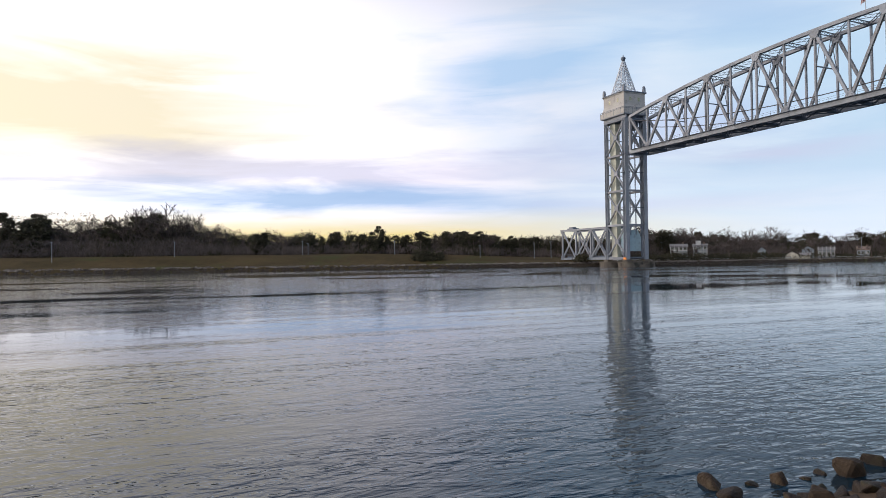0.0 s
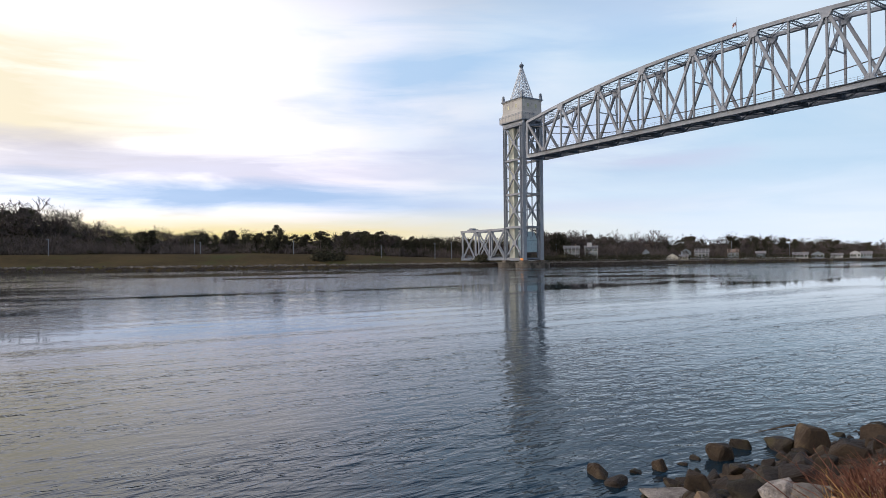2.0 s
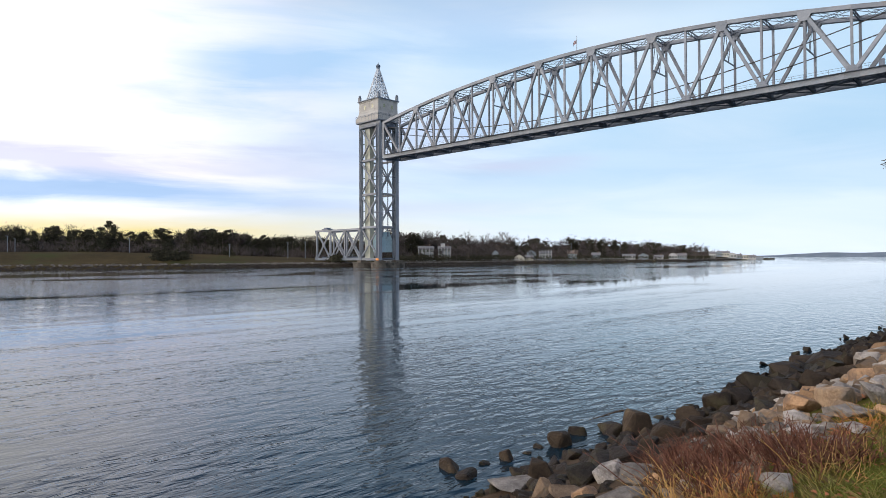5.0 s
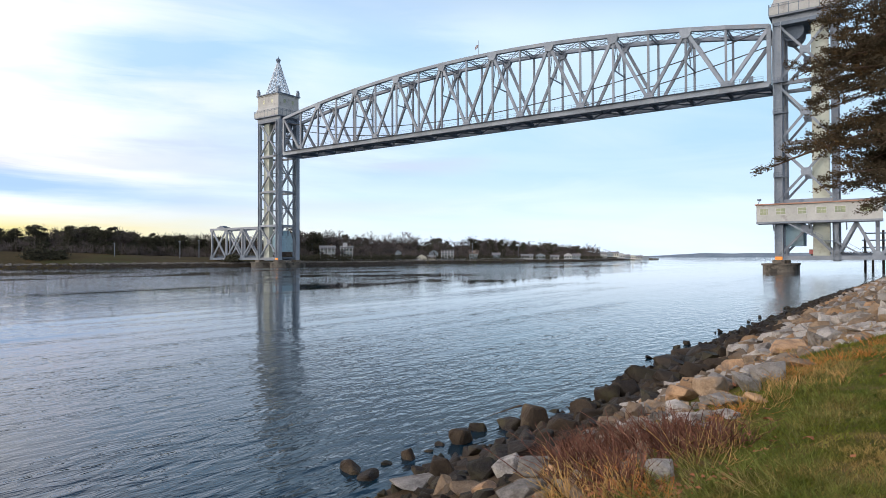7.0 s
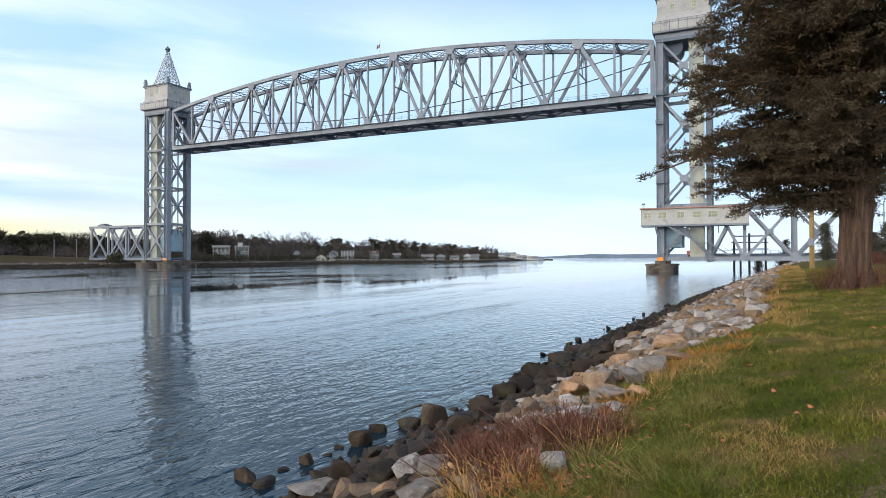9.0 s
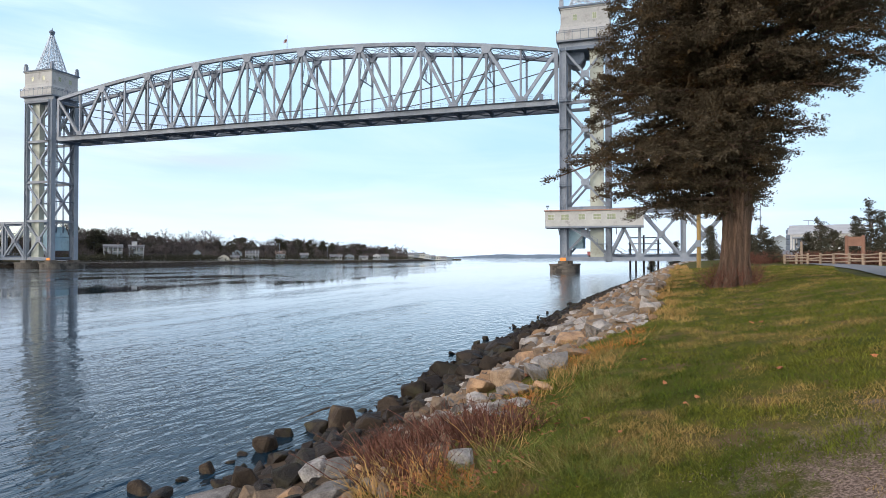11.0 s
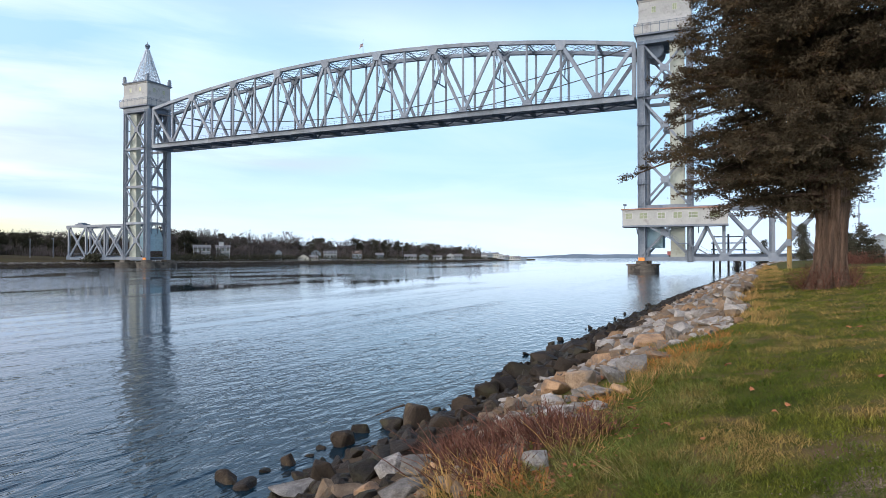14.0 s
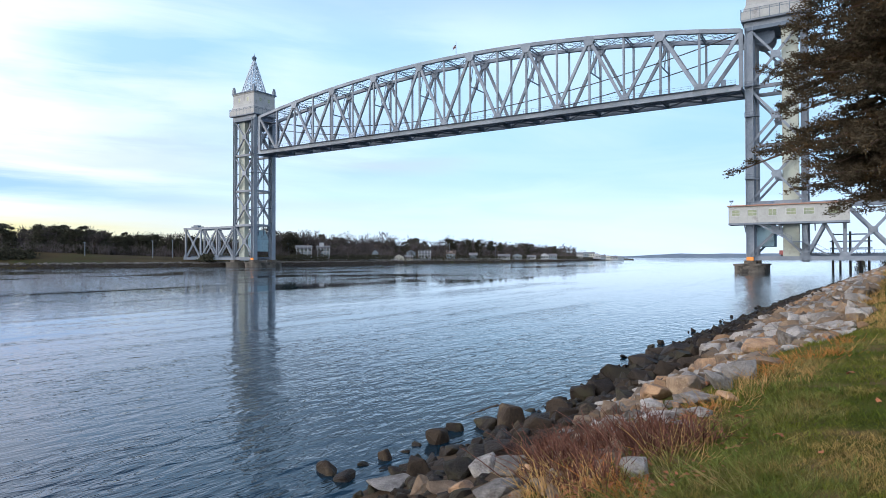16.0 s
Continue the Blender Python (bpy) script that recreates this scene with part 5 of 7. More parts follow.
def cedar():
    foot = polar(73.3, 23.0)
    foot.z = ground_at(foot)
    t = thing("cedar_tree", Matrix.Translation(foot), "old red cedar with a thick stringy trunk on the lawn", "tree")
    rnd = random.Random(4)
    right = Vector((math.cos(radians(73.3)), -math.sin(radians(73.3)), 0))  # along the bank, away from the water
    toward = Vector((-math.sin(radians(73.3)), -math.cos(radians(73.3)), 0))  # to the near end of the lawn
    tv, tf = [], []
    sides = 48
    levels = [(-0.3, 0.68), (0.0, 0.60), (0.2, 0.53), (0.45, 0.47), (0.75, 0.43), (1.05, 0.41), (1.35, 0.40), (1.65, 0.39), (1.95, 0.39), (2.25, 0.39), (2.55, 0.40), (2.85, 0.42), (3.15, 0.43), (3.45, 0.42), (3.9, 0.38), (5.0, 0.33), (7.0, 0.26), (9.5, 0.18), (12.0, 0.09), (13.9, 0.03)]
    for z, r in levels:
        off = right * (0.02 * z + 0.12 * math.sin(z * 0.5))
        for k in range(sides):
            a = 2 * math.pi * k / sides
            rr = r * (1 + 0.13 * math.sin(3 * a + z * 0.8) + 0.10 * math.sin(6 * a - z * 0.9 + 1) + 0.085 * math.sin(13 * a + z * 1.3) + 0.05 * rnd.gauss(0, 1)) if z < 4.5 else r
            tv.append(Vector((math.cos(a) * rr, math.sin(a) * rr, z)) + off)
    for i in range(len(levels) - 1):
        for k in range(sides):
            k2 = (k + 1) % sides
            tf.append((i * sides + k, i * sides + k2, (i + 1) * sides + k2, (i + 1) * sides + k))
    mesh_object("trunk", lists_mesh("trunk", tv, tf), BARK, t, smooth=True)
    lv, lf, cv, cf = [], [], [], []

    def along(z, stops):
        for (z0, r0), (z1, r1) in zip(stops[:-1], stops[1:]):
            if z <= z1:
                return r0 + (r1 - r0) * max(z - z0, 0) / (z1 - z0)
        return stops[-1][1]

    def reach_of(z, a_right):
        """How far limbs go at height z, by how much they point away from the water."""
        left = along(z, ((2.2, 1.5), (3.2, 3.8), (4.4, 4.6), (6.0, 4.8), (8.0, 4.6), (9.5, 4.2), (11.0, 3.3), (14.0, 1.1)))
        rgt = along(z, ((2.6, 0.4), (3.6, 0.8), (4.8, 1.7), (6.0, 3.3), (7.5, 5.0), (9.0, 6.0), (11.0, 5.4), (14.0, 1.8)))
        f = (a_right + 1) / 2
        return max(0.5, left * (1 - f) + rgt * f)

    def spray(q, e, n, leaf):
        """Scale-like leaflets that follow a twig."""
        d = (e - q).normalized()
        for _ in range(n):
            c = q.lerp(e, rnd.uniform(0.15, 1.05)) + Vector((rnd.gauss(0, 0.05), rnd.gauss(0, 0.05), rnd.gauss(0, 0.04)))
            w = (d * 0.9 + Vector((rnd.gauss(0, 0.55), rnd.gauss(0, 0.55), rnd.gauss(0.1, 0.5)))).normalized()
            x = w.cross(Vector((rnd.gauss(0, 1), rnd.gauss(0, 1), rnd.gauss(0, 1)))).normalized() * leaf * rnd.uniform(0.2, 0.34)
            k, tip = len(cv), c + w * leaf * rnd.uniform(0.7, 1.5)
            cv.extend((c, c.lerp(tip, 0.5) + x, tip, c.lerp(tip, 0.5) - x))
            cf.append((k, k + 1, k + 2, k + 3))
    limbs = []
    z = 2.5
    while z < 13.6:
        for i in range(11):
            limbs.append((z + rnd.uniform(-0.15, 0.15), rnd.uniform(0, 2 * math.pi)))
        z += 0.27
    for z, a in limbs:
        d = Vector((math.cos(a), math.sin(a), 0))
        if z < 3.0 and d.dot(toward) > 0.5:
            continue
        if d.dot(right) > 0.2 and rnd.random() < 0.42:
            continue
        reach = reach_of(z, d.dot(right)) * rnd.choice((rnd.uniform(0.55, 0.9), rnd.uniform(0.85, 1.06))) * (1.3 if rnd.random() < 0.07 else 1.0)
        rise = rnd.uniform(0.0, 0.28) if z < 6 else rnd.uniform(0.12, 0.5)
        p = Vector((0, 0, z)) + right * (0.02 * z)
        pts = []
        for j in range(7):
            f = j / 6
            sag = (-0.24 if z > 4 else -0.14) * reach * f * f + rise * reach * f * 0.8
            side = Vector((-d.y, d.x, 0)) * (0.12 * reach * math.sin(f * 4 + a * 3))
            pts.append(p + d * (reach * f) + side + Vector((0, 0, sag)))
        r0 = 0.03 + 0.016 * reach
        tube(lv, lf, pts, [r0 * (1 - 0.85 * j / 6) for j in range(7)], 5)
        n = int(reach / 0.34)
        for j in range(n):  # plumes: a bough with side sprays lying in one leaning plane
            f = 0.2 + 0.8 * (j + rnd.random()) / n
            i0 = min(int(f * 6), 5)
            q = pts[i0].lerp(pts[i0 + 1], f * 6 - i0)
            side = Vector((-d.y, d.x, 0)) * rnd.choice((-1, 1))
            out = (side * rnd.uniform(0.2, 0.9) + d * rnd.uniform(0.4, 1.0) + Vector((0, 0, rnd.uniform(-0.45, 0.6)))).normalized()
            length = rnd.uniform(0.5, 1.1) * (1.15 - 0.45 * f)
            e = q + out * length
            tube(lv, lf, [q, q.lerp(e, 0.5) + Vector((0, 0, 0.03)), e], [0.014, 0.01, 0.005], 3)
            spray(q, e, int(52 * length / 0.75), 0.068)
            wing = out.cross(Vector((rnd.gauss(0, 0.3), rnd.gauss(0, 0.3), 1))).normalized()
            for k in range(5):
                g = 0.25 + 0.17 * k
                m = q.lerp(e, g)
                off = (out + wing * (1.1 if k % 2 else -1.1) + Vector((0, 0, rnd.uniform(-0.25, 0.35)))).normalized()
                spray(m, m + off * length * 0.5 * (1.15 - 0.6 * g), 24, 0.066)
        for j in range(int(reach * 1.6)):
            f = rnd.uniform(0.1, 0.8)
            i0 = min(int(f * 6), 5)
            leafy(cv, cf, pts[i0].lerp(pts[i0 + 1], f * 6 - i0), 0.2, 30, rnd, 0.9, 0.12, (0.25, 0.42))
        tip = (pts[-1] - pts[-2]).normalized()
        spray(pts[-1] - tip * 0.1, pts[-1] + tip * 0.45, 50, 0.075)
    for lean, z0, r0 in (((-1.5, -0.3, 3.0), 2.5, 0.20), ((1.1, 0.2, 3.2), 2.9, 0.17), ((-0.9, 0.8, 3.6), 3.2, 0.16), ((-2.6, 0.4, 2.2), 2.9, 0.13)):
        end = right * lean[0] + toward * lean[1] + Vector((0, 0, lean[2]))
        root = Vector((0, 0, z0)) + right * 0.05
        tube(lv, lf, [root - Vector((0, 0, 0.4)), root + end * 0.22 - Vector((0, 0, 0.12)), root + end * 0.55, root + end], [r0 * 1.5, r0, r0 * 0.75, r0 * 0.4], 9)
    mesh_object("branchwork", lists_mesh("branchwork", lv, lf), BARK, t)
    mesh_object("crown", lists_mesh("crown", cv, cf), NEEDLE, t)
    # bare shrub stems round its foot
    s = thing("bare_shrub", Matrix.Translation(foot), "reddish leafless shrub at the foot of the cedar", "shrub")
    sv, sf = [], []
    for n in range(210):
        a, r = rnd.uniform(0, 2 * math.pi), abs(rnd.gauss(0.66, 0.22))
        p = Vector((math.cos(a) * r, math.sin(a) * r * 0.9, -0.05))
        p.z = bank_height(*bank_uv(foot.x + p.x, foot.y + p.y)) - foot.z - 0.05
        h = rnd.uniform(0.25, 0.95) * (1.4 - 0.6 * r)
        e = p + Vector((rnd.gauss(0, 0.25), rnd.gauss(0, 0.25), max(h, 0.25)))
        tube(sv, sf, [p, p.lerp(e, 0.6) + Vector((rnd.gauss(0, 0.05), rnd.gauss(0, 0.05), 0)), e], [0.010, 0.007, 0.003], 3)
        for b in range(3):
            q = p.lerp(e, rnd.uniform(0.4, 0.9))
            tube(sv, sf, [q, q + Vector((rnd.gauss(0, 0.15), rnd.gauss(0, 0.15), rnd.uniform(0.05, 0.25)))], [0.006, 0.003], 3)
    mesh_object("brushwood", lists_mesh("brushwood", sv, sf), TWIG, s)


cedar()


# ---- riprap ----
def rock_mesh(seed, soft=0.022, plain=False):
    """An angular broken block."""
    rnd = random.Random(seed)
    bm = bmesh.new()
    for n in range(15):
        v = Vector((rnd.gauss(0, 1), rnd.gauss(0, 1), rnd.gauss(0, 1))).normalized()
        big = max(abs(v.x), abs(v.y), abs(v.z))
        v = v / (big ** 0.75)
        bm.verts.new((v.x * 0.5 * rnd.uniform(0.82, 1.0), v.y * 0.42 * rnd.uniform(0.82, 1.0), v.z * 0.34 * rnd.uniform(0.8, 1.0)))
    out = bmesh.ops.convex_hull(bm, input=bm.verts[:])
    bmesh.ops.delete(bm, geom=[e for e in out["geom_interior"] if isinstance(e, bmesh.types.BMVert)], context="VERTS")
    bmesh.ops.dissolve_limit(bm, angle_limit=radians(14), verts=bm.verts[:], edges=bm.edges[:])
    if not plain:
        bmesh.ops.bevel(bm, geom=bm.edges[:], offset=soft, segments=1, affect="EDGES", profile=0.5, clamp_overlap=True)
    bmesh.ops.triangulate(bm, faces=[f for f in bm.faces if len(f.verts) > 4])
    for v in bm.verts:
        v.co += v.co.normalized() * 0.035 * noise.noise(v.co * 5 + Vector((seed, 0, 0)))
    me = bpy.data.meshes.new("boulder")
    bm.to_mesh(me)
    bm.free()
    me.polygons.foreach_set("use_smooth", [False] * len(me.polygons))
    return me


def riprap():
    rnd = random.Random(8)
    tones = {"wet": GRANITE_WET, "brown": GRANITE_BROWN, "tan": GRANITE, "warm": GRANITE_WARM, "grey": GRANITE_GREY}
    shapes = {}
    for tone, material in tones.items():
        shapes[tone] = []
        for i in range(7):
            pair = [rock_mesh(100 + i + 13 * len(shapes), 0.06 if tone in ("wet", "brown") else 0.016, plain) for plain in (False, True)]
            for me in pair:
                me.materials.append(material)
            shapes[tone].append(pair)
    words = {"wet": "dark wet boulder with algae at the waterline", "brown": "damp brown boulder above the waterline", "tan": "tan broken granite boulder on the bank",
             "warm": "rust-tinted granite boulder on the bank", "grey": "pale grey granite boulder on the bank"}
    # the stones of the near end, one by one: along, inland, width, height
    wet = ((4.27, 0.61, 0.49, 0.29), (4.93, 0.31, 0.27, 0.21), (4.8, 1.24, 0.33, 0.23), (5.97, 0.45, 0.24, 0.2), (6.38, 0.36, 0.27, 0.22), (7.65, 0.35, 0.41, 0.41),
           (3.73, 3.1, 0.55, 0.39), (5.87, 1.62, 0.41, 0.26), (8.14, 0.79, 0.61, 0.44), (5.44, 2.88, 0.55, 0.37), (4.69, 3.18, 0.59, 0.34), (4.62, 2.81, 0.69, 0.34),
           (10.79, 1.85, 0.64, 0.64), (11.17, 2.14, 0.73, 0.62), (7.5, 3.97, 0.51, 0.29), (14.01, 1.45, 1.0, 0.66), (15.63, 1.6, 0.9, 0.65), (12.49, 2.64, 0.75, 0.45),
           (11.0, 0.57, 0.22, 0.15), (13.02, 0.44, 0.21, 0.16), (18.78, 0.99, 0.91, 0.62), (17.76, 2.01, 0.98, 0.67))
    brown = ((4.35, 0.1, 0.46, 0.4), (5.44, 0.44, 0.3, 0.38), (6.81, 0.53, 0.53, 0.57), (4.52, 1.93, 0.51, 0.42), (8.37, 1.32, 0.78, 0.71), (6.42, 2.96, 0.65, 0.37),
             (8.88, 2.1, 0.54, 0.51), (6.66, 3.34, 0.39, 0.34), (6.36, 3.8, 0.47, 0.34), (12.26, 3.31, 0.49, 0.52), (5.21, 3.3, 0.44, 0.3))
    grey = ((3.85, 1.9, 0.69, 0.34), (3.74, 3.54, 0.42, 0.32), (3.4, 4.1, 0.45, 0.29), (2.53, 4.5, 0.52, 0.21), (5.31, 5.95, 0.41, 0.33), (4.58, 5.91, 0.37, 0.19),
            (4.96, 5.28, 0.4, 0.2), (5.98, 6.11, 0.42, 0.33), (3.98, 5.65, 0.41, 0.2), (2.15, 5.99, 0.25, 0.24), (4.01, 6.05, 0.27, 0.13), (11.12, 6.03, 0.57, 0.52), (3.48, 6.08, 0.31, 0.12))
    tan = ((3.37, 2.83, 0.26, 0.32), (3.1, 3.34, 0.43, 0.26), (5.48, 4.48, 0.29, 0.39), (5.69, 5.46, 0.46, 0.36), (6.25, 4.53, 0.34, 0.18), (4.54, 4.89, 0.38, 0.17),
           (1.86, 5.41, 0.16, 0.19), (2.58, 5.72, 0.15, 0.17), (7.17, 6.22, 0.66, 0.17), (11.79, 4.7, 0.5, 0.36), (13.78, 3.43, 0.47, 0.32))
    warm = ((3.0, 3.72, 0.35, 0.19), (5.96, 5.06, 0.48, 0.31), (10.62, 4.63, 0.51, 0.49), (12.29, 5.32, 0.84, 0.45), (3.84, 5.6, 0.27, 0.12), (4.67, 6.23, 0.29, 0.1))
    chosen = [(tone, *row) for tone, rows in (("wet", wet), ("brown", brown), ("grey", grey), ("tan", tan), ("warm", warm)) for row in rows]
    for tone, u, v, wide, high in chosen:
        ob = new("boulder", rnd.choice(shapes[tone])[0])
        x, y = bank(u, v)
        ob.matrix_world = pose(x, y, max(bank_height(u, v), -0.1) + high * 0.26, rnd.uniform(-14, 14), rnd.uniform(-14, 14), rnd.uniform(0, 360)) @ Matrix.Diagonal((wide * 1.12, wide * 1.16, high * 1.5, 1))
        tagged(ob, words[tone], "boulder", "riprap boulders")
    placed = []
    u = -12.0
    while u < 150:
        if 0.8 < u < 2.4:  # worn open here
            u = 2.4
        far = smooth_step((u - 25) / 40)
        v = 0.5 + shrink(u) + rnd.uniform(-0.2, 0.35)
        brim = edge(u) - 0.15 - 1.6 * smooth_step((u - 12) / 6) * max(0.0, noise.noise(Vector((u * 0.45, 3.0, 0.0))) + 0.1)
        while v < brim:
            size = rnd.choice((0.3, 0.36, 0.44, 0.56, 0.72, 0.95)) * rnd.uniform(0.85, 1.15) * (1 + 0.15 * far)
            size = min(size, 0.5 if v < 3.2 else 0.58)
            if u < 13.0:
                size = rnd.uniform(0.2, 0.38) * (0.75 if u < 5 else 1)
            if v < 1.5 + shrink(u) and rnd.random() < 0.35:
                v += size
                continue
            spot = (u + rnd.uniform(-0.25, 0.25), v + rnd.uniform(-0.12, 0.12))
            if not any((spot[0] - c[1]) ** 2 + (spot[1] - c[2]) ** 2 < (0.34 * (c[3] + size)) ** 2 for c in chosen):
                placed.append((*spot, size))
            v += size * rnd.uniform(0.68, 0.95)
        u += (0.27 if u < 13 else 0.46) + 0.1 * far
    # a few stones out in the shallows
    for n in range(36):
        u = 16.0 + 30 * rnd.random() ** 1.6
        placed.append((u, rnd.uniform(-0.3, 0.6) + shrink(u), rnd.uniform(0.18, 0.34)))
    placed.sort(key=lambda s: (s[0] ** 2 + (7.7 - s[1]) ** 2) if s[0] > 0.5 else 1e6)
    rest = {tone: ([], []) for tone in tones}
    for n, (u, v, size) in enumerate(placed):
        a = v + rnd.gauss(0, 0.3)
        a -= 1.2 * (1 - smooth_step((u - 4) / 4)) * (1 - smooth_step((v - 3.7) / 1.0))
        tone = "wet" if a < 2.2 else ("wet" if rnd.random() < 0.4 else "brown") if a < 3.4 else rnd.choice(("tan", "tan", "warm", "grey", "brown" if a < 4.2 else "grey"))
        me = rnd.choice(shapes[tone])[0 if n < 700 else 1]
        x, y = bank(u, v)
        z = bank_height(u, v) + size * (rnd.uniform(0.02, 0.24) if u > 13 else rnd.uniform(-0.05, 0.12))
        tip = 34 if tone in ("wet", "brown") else 24
        m = pose(x, y, z, rnd.uniform(-tip, tip), rnd.uniform(-tip, tip), rnd.uniform(0, 360)) @ Matrix.Diagonal((size * rnd.uniform(0.95, 1.4), size * rnd.uniform(0.9, 1.25), size * rnd.uniform(0.9, 1.45), 1))
        if n < 230:
            ob = new("boulder", me)
            ob.matrix_world = m
            tagged(ob, words[tone], "boulder", "riprap boulders")
        else:
            verts, faces = rest[tone]
            k = len(verts)
            verts += [m @ q.co for q in me.vertices]
            faces += [tuple(k + i for i in f.vertices) for f in me.polygons]
    for tone, (verts, faces) in rest.items():
        if faces:
            ob = mesh_object("riprap", lists_mesh("riprap", verts, faces), tones[tone])
            tagged(ob, words[tone].replace("boulder", "boulders"), "rocks", kind="stuff")


riprap()


# ---- lawn cover ----
def blades(name, material, label, count, seed, pick, high, bend, wide):
    """Grass as one object: pick(rnd) gives u, v or None; high and wide depend on the distance."""
    rnd = random.Random(seed)
    verts, faces = [], []
    made = 0
    tries = 0
    while made < count and tries < count * 12:
        tries += 1
        spot = pick(rnd)
        if not spot:
            continue
        u, v = spot
        x, y = bank(u, v)
        d = math.hypot(x, y)
        z = bank_height(u, v) - 0.01
        h = high(rnd, d) * (0.55 + 1.1 * max(0.0, 0.5 + noise.noise(Vector((x * 2.3, y * 2.3, 5)))))
        a = rnd.uniform(0, 2 * math.pi)
        w = wide(d) * rnd.uniform(0.7, 1.3)
        lx, ly = rnd.gauss(0, bend) * h, rnd.gauss(0, bend) * h
        cx, cy = math.cos(a) * w, math.sin(a) * w
        k = len(verts)
        if d > 9:
            verts += [(x - cx, y - cy, z), (x + cx, y + cy, z), (x + lx, y + ly, z + h)]
            faces.append((k, k + 1, k + 2))
            made += 1
            continue
        verts += [(x - cx, y - cy, z), (x + cx, y + cy, z), (x + lx * 0.4 - cx * 0.7, y + ly * 0.4 - cy * 0.7, z + h * 0.6), (x + lx * 0.4 + cx * 0.7, y + ly * 0.4 + cy * 0.7, z + h * 0.6), (x + lx, y + ly, z + h)]
        faces += [(k, k + 1, k + 3, k + 2), (k + 2, k + 3, k + 4)]
        made += 1
    return tagged(mesh_object(name, lists_mesh(name, verts, faces), material), label, "grass", kind="stuff")


def gravelly(u, v):
    """How bare the ground is."""
    x, y = bank(u, v)
    dx, dy = (x - 4.2) / 2.3, (y - 0.05) / 1.35
    return math.exp(-(dx * dx + dy * dy)) + 0.45 * noise.noise(Vector((u * 1.3, v * 1.3, 7)))


def lawn_spot(rnd):  # thins out over bare ground
    if rnd.random() < 0.12:
        p = polar(rnd.uniform(89, 382), 0.4 + 12 * rnd.random() ** 0.7)
    else:
        p = polar(rnd.uniform(22, 89), 2.2 + 46 * rnd.random() ** 2.2)
    u, v = bank_uv(p.x, p.y)
    if v < edge(u) - 0.05 or v > 13.2 + 4.5 * smooth_step((u - 18) / 34):
        return None
    if rnd.random() < 1.3 * (gravelly(u, v) - 0.22):
        return None
    if rnd.random() < 1.5 * (noise.noise(Vector((u * 1.2, v * 1.5, 9))) - 0.12):
        return None
    return u, v


def brim_spot(lo, hi, u0, u1, patch=0.0, near=0.0):
    def pick(rnd):
        u = u0 + (u1 - u0) * rnd.random() ** 1.6
        v = edge(u) + near * (1 - smooth_step((u - 2) / 4)) + rnd.uniform(lo, hi)
        if patch and noise.noise(Vector((u * 0.8, v * 0.8, 3))) < patch - 0.5:
            return None
        return u, v
    return pick


blades("lawn_grass", BLADE, "short worn green and straw grass on the bank", 258000, 21, lawn_spot, lambda r, d: r.uniform(0.014, 0.055) + 0.0008 * d, 0.9, lambda d: 0.0011 + 0.00034 * d)
blades("edge_grass", BLADE_TALL, "long green grass tufts along the stones", 9000, 22, brim_spot(0.15, 1.3, 0.3, 9.0, 0.42, 0.35), lambda r, d: r.uniform(0.03, 0.09), 0.9, lambda d: 0.0022)
blades("edge_straw", STRAW, "dry orange grass along the top of the stones", 5000, 23, brim_spot(-0.25, 1.1, 4.6, 60.0, 0.62), lambda r, d: r.uniform(0.04, 0.15) if d < 12 else r.uniform(0.04, 0.14), 0.8, lambda d: 0.002 + 0.0003 * d)


blades("bank_straw", STRAW, "dry tan grass between the upper stones", 5000, 24, brim_spot(-1.7, 0.3, 10.0, 70.0, 0.55), lambda r, d: r.uniform(0.08, 0.24), 0.8, lambda d: 0.003 + 0.0003 * d)


def stems(rnd, count, spread, low, high, lean, thick, forks):
    """A tuft of arching stems, some of them forked."""
    verts, faces = [], []
    for n in range(count):
        a, r = rnd.uniform(0, 6.28), abs(rnd.gauss(0, spread))
        p = Vector((math.cos(a) * r, math.sin(a) * r, -0.1))
        h = rnd.uniform(low, high) * (0.7 + 0.6 * rnd.random() ** 2)
        e = p + Vector((rnd.gauss(0, lean) + p.x * 0.8, rnd.gauss(0, lean) + p.y * 0.8, h + 0.1))
        m = p.lerp(e, 0.55) + Vector((rnd.gauss(0, 0.02), rnd.gauss(0, 0.02), h * 0.14))
        w = thick * rnd.uniform(0.7, 1.4)
        tube(verts, faces, [p, m, e], [w, w * 0.8, w * 0.3], 3)
        for b in range(forks):
            q = p.lerp(m, rnd.uniform(0.4, 1)) if rnd.random() < 0.4 else m.lerp(e, rnd.uniform(0, 0.9))
            tube(verts, faces, [q, q + Vector((rnd.gauss(0, 0.06), rnd.gauss(0, 0.06), rnd.uniform(0.0, 0.10)))], [w * 0.5, w * 0.2], 3)
    return lists_mesh("brushwood", verts, faces)


